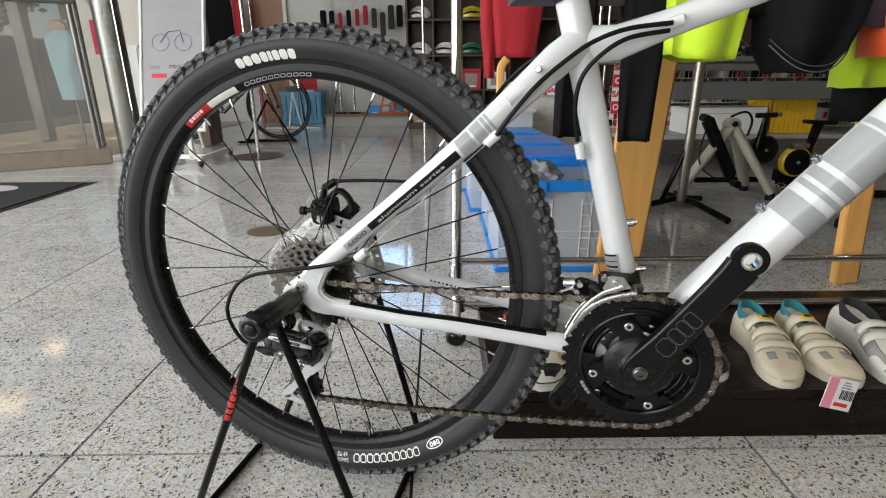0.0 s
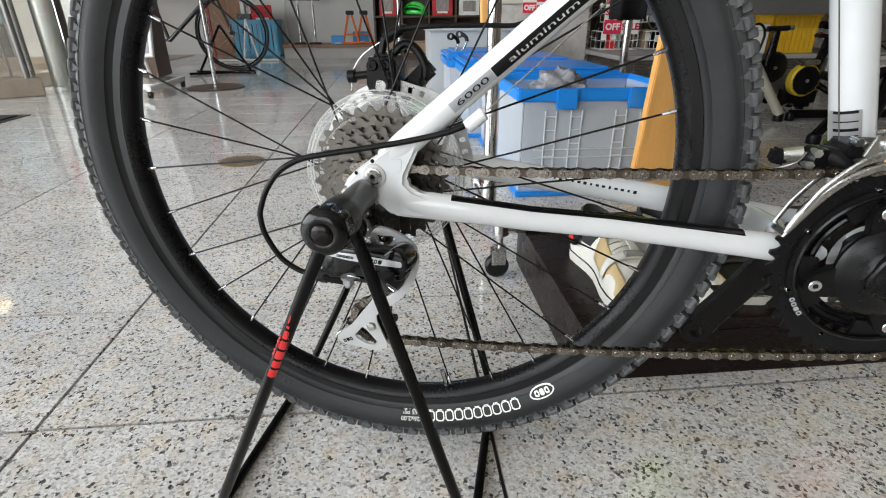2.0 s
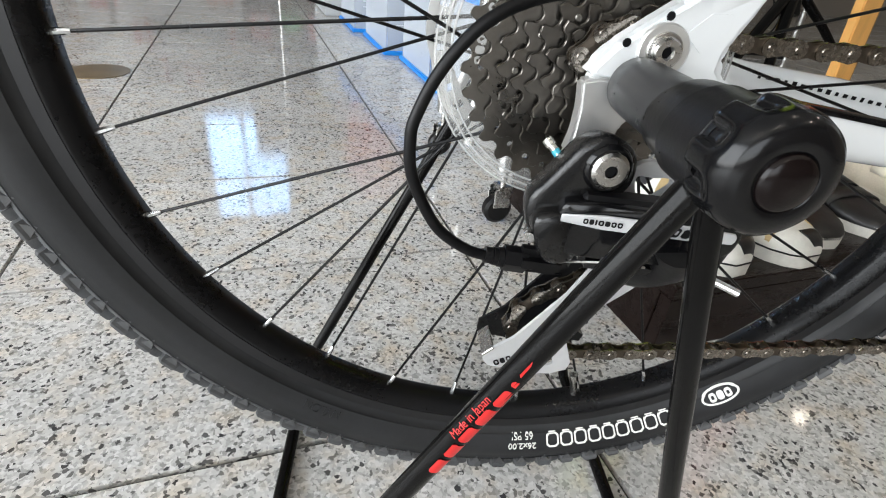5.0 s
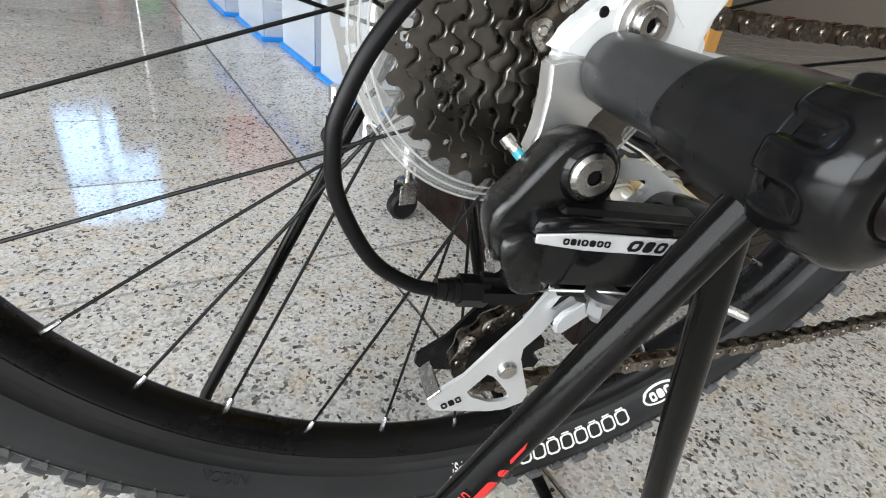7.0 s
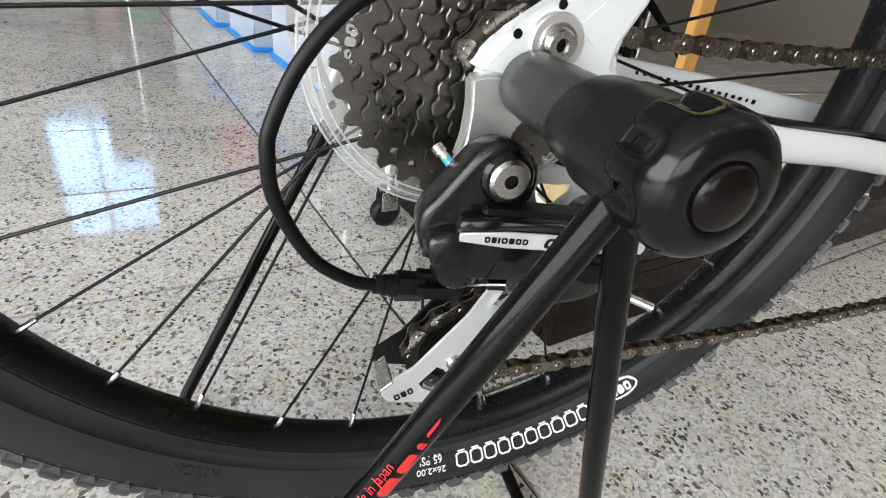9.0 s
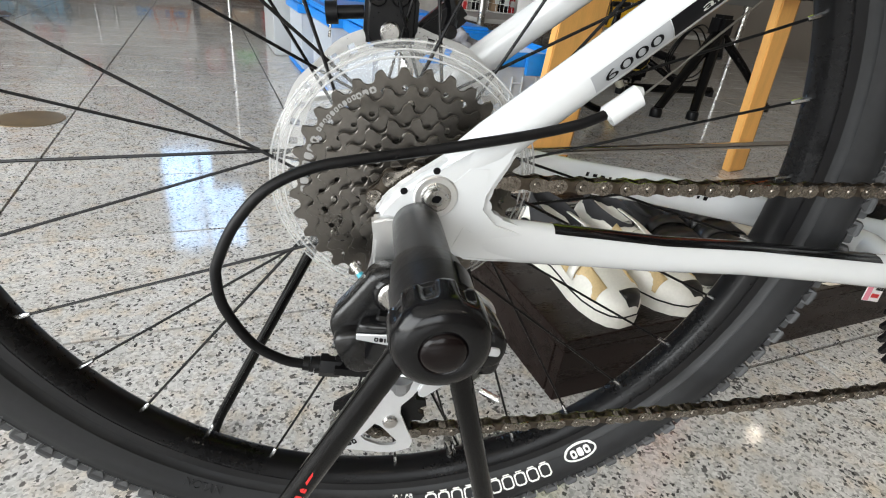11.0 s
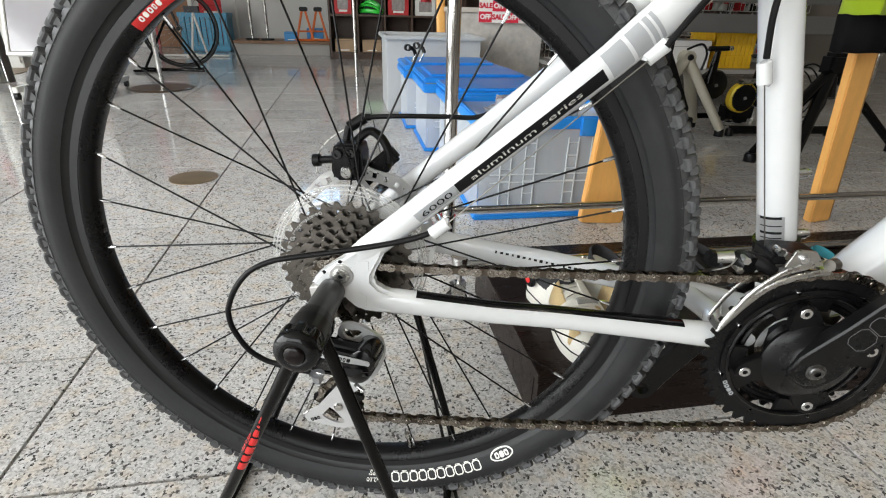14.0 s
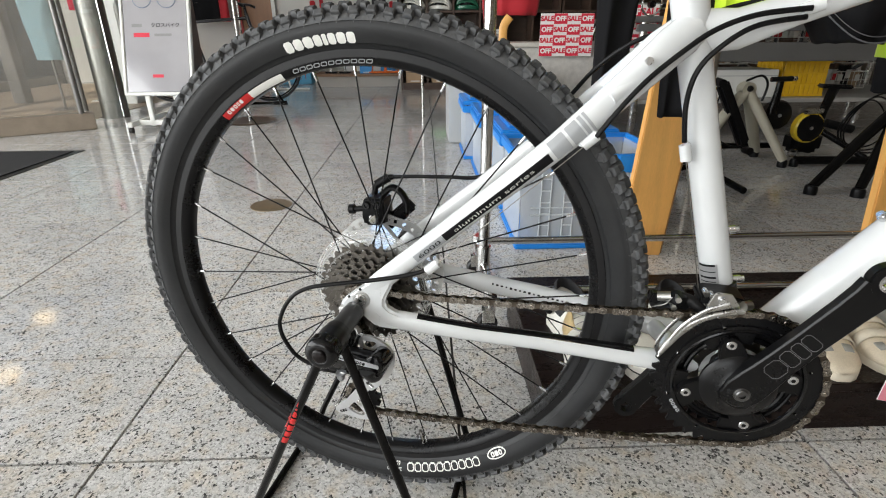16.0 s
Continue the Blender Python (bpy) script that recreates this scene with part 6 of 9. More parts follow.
# the first lamp is added fill from the assumed window behind the camera
window_light("storefront_light", at((SU0 + SU1) / 2, FV0 + 0.04, (SZ0 + SZ1) / 2) @ pose(0, 0, 0, 90, 0, 0), SU1 - SU0, SZ1 - SZ0, 105)
window_light("entrance_light", at(FU0 + 0.04, -1.2, 1.9) @ pose(0, 0, 0, 90, 0, -90), 7.0, 3.4, 470)

# street outside: pavement to the horizon, a hedge bank and two trees
PAVE = pm("street_paving", (0.46, 0.40, 0.31), 0.85, var=0.15, big=0.8, fine=30, bump=0.4)
setting(part("ground", Geo().box(600, 600, 0.3, pose(0, 0, -0.32)), PAVE), "grey paved street outside the shop", "ground")
LEAF = pm("leaf_green", (0.20, 0.25, 0.04), 0.5, var=0.45, big=0.9, fine=12, pieces=0.2)
BARK = pm("bark", (0.10, 0.08, 0.06), 0.9, var=0.3, bump=0.6)


def tree(u, v, h, seed):
    rng = random.Random(seed)
    t = thing("street_tree", at(u, v, -0.17), "leafy green street tree beyond the glass front", "tree", "street trees")
    tr = Geo().sweep([(0, 0, 0), (0.03, 0.02, h * 0.25), (-0.04, 0.05, h * 0.5), (0.02, 0, h * 0.75)], [0.13, 0.10, 0.07, 0.03], 10)
    for i in range(7):
        a = rng.uniform(0, 6.28)
        z = h * rng.uniform(0.35, 0.65)
        tr.sweep([(0, 0, z), (0.5 * math.cos(a), 0.5 * math.sin(a), z + 0.4), (1.0 * math.cos(a), 1.0 * math.sin(a), z + 0.6)], [0.05, 0.035, 0.015], 7)
    part("trunk", tr, BARK, t)
    g = Geo()
    for i in range(2600):
        a, b, r = rng.uniform(0, 6.28), rng.uniform(-1, 1), rng.uniform(0.45, 1) ** 0.5
        lump = 1 + 0.25 * math.sin(3 * a + seed) + 0.2 * math.sin(5 * b * 2)
        p = Vector((math.cos(a) * 1.5 * r * lump * math.sqrt(1 - b * b), math.sin(a) * 1.5 * r * lump * math.sqrt(1 - b * b), h * 0.72 + b * 1.5 * r))
        m = Matrix.Translation(p) @ Euler((rng.uniform(0, 6), rng.uniform(0, 6), rng.uniform(0, 6))).to_matrix().to_4x4()
        s = rng.uniform(0.05, 0.10)
        g.add([(-s, 0, 0), (0, -s * 0.5, 0.01), (s, 0, 0), (0, s * 0.5, 0.01)], [(0, 1, 2, 3)], m)
    part("crown", g, LEAF, t, smooth=0)


setting(part("street_wall", Geo().box(0.25, 9.0, 1.42, pose(-6.3, 7.0, 0.54), 0.01), pm("street_concrete", (0.13, 0.115, 0.095), 0.85, var=0.15, big=1.5, fine=40, bump=0.3), m=ROOM), "grey concrete wall across the forecourt", "wall")
tree(-9.0, 6.2, 3.6, 1)
tree(-8.2, 9.2, 4.0, 2)
tree(-11.0, 3.0, 4.2, 3)

# recessed ceiling spots
SPOT_GLOW = pm("lamp_glow", (0.9, 0.85, 0.75), 0.5, emit=(1.0, 0.88, 0.70, 12.0))
spot_ring = Geo().lathe([(0.05, 0.0), (0.065, 0.0), (0.065, 0.012), (0.05, 0.012)], 24, closed=True).mesh("trim_ring", CHROME)
spot_disc = Geo().lathe([(0.0, 0.004), (0.049, 0.004), (0.049, 0.010), (0.0, 0.010)], 24).mesh("lens", SPOT_GLOW)
for u, v, watts in ((1.35, -0.75, 5), (4.6, -0.6, 4), (5.6, 2.2, 1.2), (2.8, -2.6, 12), (-2.6, -2.4, 12), (-0.4, -2.6, 12)):
    sp_ob = thing("ceiling_spot", at(u, v, HEIGHT), "small round recessed warm ceiling spot", "lamp", "ceiling spots")
    part("trim_ring", spot_ring, None, sp_ob, m=pose(0, 0, 0, -90, 0, 0))
    part("lens", spot_disc, None, sp_ob, m=pose(0, 0, 0, -90, 0, 0))
    window_light("spot_light", at(u, v, HEIGHT - 0.02), 0.09, 0.09, watts, (1.0, 0.90, 0.76))

# warm pendant lamps over the entrance, mirrored in the polished floor
PENDANT_GLOW = pm("pendant_glow", (0.9, 0.75, 0.5), 0.6, emit=(1.0, 0.74, 0.40, 3.5))
for u, v in ((-4.24, 3.84), (-4.64, 5.02), (-5.08, 6.30)):
    pl = thing("pendant_lamp", at(u, v, 2.6), "warm white pendant lamp over the entrance", "lamp", "pendant lamps")
    part("shade", Geo().lathe([(0.06, 0.0), (0.13, 0.07), (0.135, 0.08), (0.0, 0.085)], 28, pose(0, 0, 0, -90, 0, 0)), PENDANT_GLOW, pl, "glowing warm shade")
    part("cord", Geo().rod((0, 0, 0.0), (0, 0, HEIGHT - 2.6), 0.004, 8), BLACK_PLASTIC, pl)

# ---- shoe platform and the shoes on it ----
platform = thing("shoe_platform", at(0, 0), "low dark brown laminate platform that carries cycling shoes", "platform")
PL0, PL1, PF, PB, PH = 0.262, 2.60, 0.100, 0.545, 0.100
part("top_board", Geo().box(PL1 - PL0, PB - PF, 0.018, pose((PL0 + PL1) / 2, (PF + PB) / 2, PH - 0.009), 0.0015), DARK_WOOD, platform)
part("front_board", Geo().box(PL1 - PL0 - 0.004, 0.018, PH - 0.0195, pose((PL0 + PL1) / 2, PF + 0.011, (PH - 0.0195) / 2), 0.001), DARK_WOOD, platform)
part("side_board", Geo().box(0.018, PB - PF - 0.044, PH - 0.0195, pose(PL0 + 0.011, (PF + PB) / 2, (PH - 0.0195) / 2), 0.001), DARK_WOOD, platform)

WHITE_LEATHER = pm("white_shoe_leather", (0.72, 0.70, 0.64), 0.45, var=0.10, big=12, fine=260, bump=0.2, dust=0.12)
CREAM_LEATHER = pm("worn_cream_leather", (0.68, 0.61, 0.49), 0.5, var=0.10, big=14, fine=260, bump=0.25, dust=0.15)
BEIGE_MESH = pm("beige_shoe_mesh", (0.60, 0.52, 0.40), 0.7, var=0.18, big=16, fine=420, bump=0.5)
GOLD_MESH = pm("gold_shoe_mesh", (0.58, 0.43, 0.22), 0.5, var=0.2, big=14, fine=400, bump=0.4)
GREY_MESH = pm("grey_shoe_mesh", (0.30, 0.30, 0.28), 0.8, var=0.2, big=20, fine=600, bump=0.6)
TEAL = pm("teal_lining", (0.02, 0.175, 0.215), 0.8, var=0.2, fine=300, bump=0.3)
DARK_LINING = pm("dark_lining", (0.02, 0.02, 0.022), 0.85, var=0.3, fine=300, bump=0.3)
BLACK_SHOE = pm("black_shoe_leather", (0.009, 0.009, 0.010), 0.4, var=0.3, big=15, fine=260, bump=0.3, dust=0.06)
YELLOW = pm("yellow_patch", (0.75, 0.50, 0.02), 0.5, var=0.06)
SOLE = pm("shoe_sole", (0.66, 0.64, 0.58), 0.5, var=0.12, big=18, bump=0.2, dust=0.2)


def shoe_sections(length, width, flip):
    """Stations along the foot: place, middle, half width, height, opening."""
    rows = [(0.00, 0.000, 0.10, 0.040, 0.0), (0.03, 0.000, 0.28, 0.070, 0.0), (0.10, 0.000, 0.35, 0.082, 0.6), (0.22, 0.002, 0.355, 0.080, 1.0), (0.34, 0.004, 0.345, 0.077, 0.9), (0.44, 0.004, 0.36, 0.075, 0.3), (0.54, 0.003, 0.41, 0.067, 0.0), (0.66, 0.000, 0.47, 0.056, 0.0), (0.78, -0.003, 0.48, 0.047, 0.0), (0.88, -0.006, 0.42, 0.041, 0.0), (0.95, -0.009, 0.30, 0.035, 0.0), (0.99, -0.011, 0.14, 0.026, 0.0)]
    return [(-length * (s - 0.5), flip * c, width * w, h, o) for s, c, w, h, o in rows]


def cycling_shoe(m, upper, lining, flip=1, straps=3, strap_mat=None, toe=None, panel=None, patch=None, dial=None, label="", length=0.268, width=0.100, scale_h=1.0):
    sh = thing("cycling_shoe", m, label, "shoe", "cycling shoes")
    S = shoe_sections(length, width, flip)
    g = Geo()
    n = 18
    vs, fs = [], []
    for y, c, w, h, o in S:
        h *= scale_h
        for k in range(n):
            a = math.pi * (-0.06 + 1.12 * k / (n - 1))
            x = c + w * math.copysign(abs(math.cos(a)) ** 0.75, math.cos(a))
            z = 0.014 + (h - 0.014) * max(0.0, math.sin(a)) ** 0.62
            if o and 0.30 < k / (n - 1) < 0.70:
                z -= 0.030 * o * (1 - abs(k / (n - 1) - 0.5) / 0.2) ** 0.5
            vs.append((x, y, z))
    for i in range(len(S) - 1):
        fs += [(i * n + k, i * n + k + 1, (i + 1) * n + k + 1, (i + 1) * n + k) for k in range(n - 1)]
    fs += [tuple(range(n)), tuple((len(S) - 1) * n + k for k in range(n))]
    part("upper", g.add(vs, fs), upper, sh, smooth=60)
    so = Geo()
    k_sole = 1.0 if dial is not None else 0.985
    outl = [(c + w * k_sole, y) for y, c, w, h, o in S] + [(c - w * k_sole, y) for y, c, w, h, o in S[::-1]]
    nn = len(outl)
    so.add([(x, y, 0.0) for x, y in outl] + [(x * 1.02, y, 0.010) for x, y in outl] + [(x, y, 0.018) for x, y in outl], [tuple(range(nn))] + [(r * nn + i, r * nn + (i + 1) % nn, (r + 1) * nn + (i + 1) % nn, (r + 1) * nn + i) for r in (0, 1) for i in range(nn)])
    part("sole", so, CREAM_LEATHER if patch else SOLE, sh, smooth=50)

    def band(s0, s1, lift, a0, a1, mat, name, lab="", steps=2):
        """A strip over the foot between two stations and two angles (degrees, 0: outer side)."""
        gg = Geo()
        vv, ff = [], []
        q = 12
        for st in range(steps + 1):
            s = s0 + (s1 - s0) * st / steps
            y = -length * (s - 0.5)
            i = max(0, min(len(S) - 2, next((j for j in range(len(S) - 1) if S[j][0] >= y >= S[j + 1][0]), len(S) - 2)))
            f = (S[i][0] - y) / (S[i][0] - S[i + 1][0])
            c, w, h = [S[i][j] + (S[i + 1][j] - S[i][j]) * f for j in (1, 2, 3)]
            h *= scale_h
            for k in range(q + 1):
                a = radians(a0 + (a1 - a0) * k / q)
                x = c + (w + lift) * math.copysign(abs(math.cos(a)) ** 0.75, math.cos(a))
                z = 0.014 + (h - 0.014 + lift) * max(0.0, math.sin(a)) ** 0.62
                vv.append((x, y, z))
        for st in range(steps):
            ff += [(st * (q + 1) + k, st * (q + 1) + k + 1, (st + 1) * (q + 1) + k + 1, (st + 1) * (q + 1) + k) for k in range(q)]
        ob = part(name, gg.add(vv, ff), mat, sh, lab, smooth=60)
        md = ob.modifiers.new("thick", "SOLIDIFY")
        md.thickness = 0.0018
        return ob

    for i in range(0 if dial is not None else straps):
        s0 = (0.27, 0.46, 0.61)[i] if patch else (0.40, 0.53, 0.65)[i]
        band(s0, s0 + (0.12 if patch and not i else 0.085), 0.0045 if patch else 0.0035, 8 if flip > 0 else 20, 160 if flip > 0 else 172, strap_mat or upper, "strap", "hook-and-loop strap")
    if dial is not None:
        # narrow forefoot strap with a buckle, lacing wires, perforations and a dark welt line
        band(0.615, 0.675, 0.0045, 14, 168, strap_mat or upper, "strap", "narrow forefoot strap")
        band(0.622, 0.668, 0.0070, 62, 96, GREY_MESH, "buckle", "grey strap buckle")
        band(0.30, 0.60, 0.0022, 60, 84, strap_mat or upper, "tongue_flap")
        for s in (0.40, 0.50, 0.57):
            part("lace_wire", Geo().sweep([(x, -length * (s - 0.5) + 0.004 * math.sin(60 * x), 0.0745 - 12 * x * x + 0.012 * (0.5 - s)) for x in np.linspace(-0.022, 0.022, 7)], 0.0007, 6), STEEL, sh)
        for r_ in range(3):
            for c_ in range(4):
                s = 0.715 + 0.026 * r_
                x = -0.012 + 0.008 * c_
                part("perforation", Geo().lathe([(0.0, -0.0006), (0.0016, -0.0006), (0.0018, 0.001)], 8), BLACK_INK, sh, m=pose(x, -length * (s - 0.5), 0.0600 - 0.15 * (s - 0.66) - 4 * x * x, -72, 0, 0))
        welt = Geo()
        ring_ = [(c + w * 1.015, y) for y, c, w, h, o in S] + [(c - w * 1.015, y) for y, c, w, h, o in S[::-1]]
        welt.sweep([(x, y, 0.0175) for x, y in ring_], 0.0012, 6, closed=True)
        part("welt_line", welt, BLACK_INK, sh)
    if panel and dial is not None:
        band(0.42, 0.86, 0.0010, 10, 62, panel, "side_panel", "gold mesh side panel")
        band(0.42, 0.86, 0.0010, 118, 170, panel, "side_panel", "gold mesh side panel")
    elif panel and patch:
        band(0.735, 0.815, 0.0010, 56, 82, panel, "mesh_insert", "grey mesh insert")
        band(0.735, 0.815, 0.0010, 100, 124, panel, "mesh_insert", "grey mesh insert")
    elif panel:
        band(0.50, 0.90, 0.0010, 12, 60, panel, "side_panel")
        band(0.50, 0.90, 0.0010, 120, 168, panel, "side_panel")
    if toe:
        band(0.90, 0.985, 0.0012, 40, 100, toe, "toe_guard")
    if patch:
        band(0.300, 0.360, 0.0072, 70, 100, patch, "badge", "yellow badge")
        band(0.312, 0.348, 0.0080, 78, 92, BLACK_INK, "badge_mark")
    li = Geo()
    cy, rx, ry = (length * 0.345, 0.0255, 0.032) if patch else (length * 0.26, 0.030, 0.052)
    c = [(rx * math.cos(t), cy + ry * math.sin(t)) for t in np.linspace(0, 2 * math.pi, 21)[:-1]]
    li.add([(x, y, 0.050) for x, y in c] + [(x * 0.98, y, 0.079 * scale_h + 0.010 * (y - cy) / ry) for x, y in c] + [(x * 0.82, y * 1.0 - 0.002, 0.081 * scale_h + 0.010 * (y - cy) / ry) for x, y in c] + [(x * 0.72, y, 0.050) for x, y in c],
           [(r * 20 + i, r * 20 + (i + 1) % 20, (r + 1) * 20 + (i + 1) % 20, (r + 1) * 20 + i) for r in range(3) for i in range(20)])
    part("collar", li, lining, sh, smooth=60)
    if dial:
        for s in (0.12,):
            part("dial", Geo().lathe([(0.0, -0.006), (0.011, -0.006), (0.0150, -0.003), (0.0155, 0.0), (0.0, 0.0)], 24), BLACK_PLASTIC, sh, "black and red closure dial", pose(-0.0365, length * 0.33, 0.052, 0, 0, -78))
            part("dial_cap", Geo().lathe([(0.0, -0.0072), (0.006, -0.0070), (0.0062, -0.006), (0.0, -0.006)], 20), RED_INK, sh, m=pose(-0.0368, length * 0.33, 0.052, 0, 0, -78))
        for s, a in ((0.60, 96), (0.72, 92)):
            part("wire_guide", Geo().lathe([(0.0, -0.003), (0.006, -0.003), (0.007, 0.0), (0.0, 0.001)], 16), CREAM_PAINT, sh, m=pose(0.002, -length * (s - 0.5), 0.066 if s < 0.65 else 0.056, -80, 0, 0))
    return sh


def on_platform(u, v, turn):
    return at(u, v, PH, turn)


cycling_shoe(on_platform(0.356, 0.226, 6), WHITE_LEATHER, DARK_LINING, 1, 2, WHITE_LEATHER, BLACK_SHOE, GOLD_MESH, dial=True, label="worn white cycling shoe with gold mesh and black toe", length=0.246, width=0.091, scale_h=1.10)
cycling_shoe(on_platform(0.452, 0.222, 3), WHITE_LEATHER, DARK_LINING, -1, 2, WHITE_LEATHER, BLACK_SHOE, GOLD_MESH, label="worn white cycling shoe with gold mesh on the platform", dial=False, length=0.246, width=0.091, scale_h=1.10)
cycling_shoe(on_platform(0.816, 0.215, -7), BEIGE_MESH, TEAL, 1, 3, CREAM_LEATHER, None, GREY_MESH, YELLOW, label="beige cycling shoe with three straps and teal lining", length=0.228, width=0.083, scale_h=0.84)
cycling_shoe(on_platform(0.910, 0.215, -6), BEIGE_MESH, TEAL, -1, 3, CREAM_LEATHER, None, GREY_MESH, YELLOW, label="beige cycling shoe with three straps and teal lining", length=0.228, width=0.083, scale_h=0.84)
cycling_shoe(on_platform(1.036, 0.216, -9), WHITE_LEATHER, DARK_LINING, 1, 2, WHITE_LEATHER, None, GREY_MESH, label="white cycling shoe with dark lining and grey mesh", length=0.256, width=0.094, scale_h=0.86)
cycling_shoe(on_platform(0.572, 0.262, -8), BLACK_SHOE, DARK_LINING, 1, 3, BLACK_SHOE, None, None, label="black cycling shoe with three straps on the platform", scale_h=0.74)
cycling_shoe(on_platform(0.676, 0.262, -6), BLACK_SHOE, DARK_LINING, -1, 3, BLACK_SHOE, None, None, label="black cycling shoe with three straps on the platform", scale_h=0.74)

tag_m = at(0.872, 0.086, 0.101) @ pose(0, 0, 0, -8, 14, 0)
tag = thing("price_tag", tag_m, "white and pink paper price tag hanging at the platform edge", "tag")
part("card", Geo().box(0.056, 0.0012, 0.058, None, 0), pm("tag_paper", (0.82, 0.80, 0.80), 0.6, var=0.03), tag)
part("pink_field", Geo().box(0.018, 0.0003, 0.057, pose(-0.0185, -0.0009, 0)), pm("tag_pink", (0.80, 0.28, 0.36), 0.6, var=0.05), tag)
for i in range(9):
    part("print_bar", Geo().box(0.0016 if i % 3 else 0.0026, 0.0003, 0.018, pose(0.006 + i * 0.0032 - 0.004, -0.0009, 0.000)), BLACK_INK, tag)
for i in range(3):
    part("print_bar", Geo().box(0.020 - 0.004 * i, 0.0003, 0.003, pose(0.008, -0.0009, 0.018 + (i - 1) * 0.005)), GREY_INK, tag)
part("price_bar", Geo().box(0.026, 0.0003, 0.007, pose(0.008, -0.0009, -0.019)), RED_INK, tag)

# ---- garment rack with clothes ----
rack = thing("garment_rack", at(0, 0), "chrome garment rack on castors", "rack")
RU, RV = 0.212, 0.610
RE = 2.45
for u in (RU, RE):
    part("post", Geo().rod((u, RV, 0.105), (u, RV, 1.78), 0.0140, 20), CHROME, rack)
    part("end_bar", Geo().rod((u, 0.455, 0.105), (u, 0.770, 0.105), 0.0125, 16), CHROME, rack)
    for v in (0.455, 0.770):
        stem = part("castor", Geo().rod((u, v, 0.052), (u, v, 0.100), 0.006, 12).box(0.026, 0.030, 0.006, pose(u, v, 0.066), 0.002).box(0.030, 0.0025, 0.034, pose(u - 0.004, v - 0.013, 0.048), 0.001).box(0.030, 0.0025, 0.034, pose(u - 0.004, v + 0.013, 0.048), 0.001), STEEL, rack, "swivel castor with black wheel")
        part("castor_wheel", Geo().lathe([(0.0, -0.009), (0.020, -0.010), (0.025, -0.006), (0.025, 0.006), (0.020, 0.010), (0.0, 0.009)], 24, pose(u - 0.006, v, 0.0255)), BLACK_RUBBER, stem)
        part("collar", Geo().rod((u, v, 0.096), (u, v, 0.128), 0.0165, 16), CHROME, rack)
for v in (0.455, 0.770):
    part("lower_rail", Geo().rod((RU, v, 0.108), (RE, v, 0.108), 0.0105, 16), CHROME, rack)
part("hanging_rail", Geo().rod((RU, RV, 1.775), (RE, RV, 1.775), 0.0140, 16), CHROME, rack)
part("joint", Geo().rod((RU, RV, 0.085), (RU, RV, 0.160), 0.0180, 20), CHROME, rack)

LIME = pm("lime_fabric", (0.50, 0.72, 0.02), 0.7, var=0.08, big=7, fine=600, bump=0.3, sheen=0.2)
BLACK_CLOTH = pm("black_stretch_fabric", (0.006, 0.006, 0.007), 0.8, var=0.3, big=9, fine=700, bump=0.3, spec=0.15)
NAVY = pm("navy_fabric", (0.012, 0.014, 0.034), 0.75, var=0.2, big=9, fine=700, bump=0.3, sheen=0.15)
RED_CLOTH = pm("red_fabric", (0.42, 0.008, 0.018), 0.75, var=0.1, big=8, fine=600, bump=0.3, sheen=0.2)
ORANGE_CLOTH = pm("orange_fabric", (0.80, 0.10, 0.015), 0.7, var=0.1, big=8, fine=600, bump=0.3, sheen=0.2)


def draped(secs, folds=3, ripple=0.012, seed=1, segs=40, wave=0.0012):
    """A hanging piece of cloth: a closed, flattened tube with folds that grow towards its hem.
    secs, from the top: height, middle across, half width, half depth."""
    rng = random.Random(seed)
    ph = [rng.uniform(0, 6.28) for _ in range(4)]
    g = Geo()
    vs, fs = [], []
    z0, z1 = secs[0][0], secs[-1][0]
    rows = []
    for a, b in zip(secs, secs[1:]):
        for k in range(6):
            t = k / 6
            rows.append(tuple(a[j] + (b[j] - a[j]) * t for j in range(4)))
    rows.append(secs[-1])
    for z, c, w, d in rows:
        f = (z0 - z) / (z0 - z1)
        for k in range(segs):
            a = 2 * math.pi * k / segs
            r = 1 + ripple / max(d, 0.01) * f * math.sin(folds * 2 * a + ph[0] + 3 * f) + 0.4 * ripple / max(d, 0.01) * math.sin(5 * a + ph[1] + 9 * f)
            x = c + w * math.copysign(abs(math.cos(a)) ** 0.7, math.cos(a))
            y = d * r * math.copysign(abs(math.sin(a)) ** 0.8, math.sin(a))
            vs.append((x, y, z + wave * f * math.sin(2 * a + ph[2]) + 0.0012 * f * math.sin(7 * a + ph[3])))
    n = len(rows)
    for i in range(n - 1):
        fs += [(i * segs + k, i * segs + (k + 1) % segs, (i + 1) * segs + (k + 1) % segs, (i + 1) * segs + k) for k in range(segs)]
    return g.add(vs, fs)


HANGER = pm("hanger_wood", (0.42, 0.26, 0.12), 0.5, var=0.15)


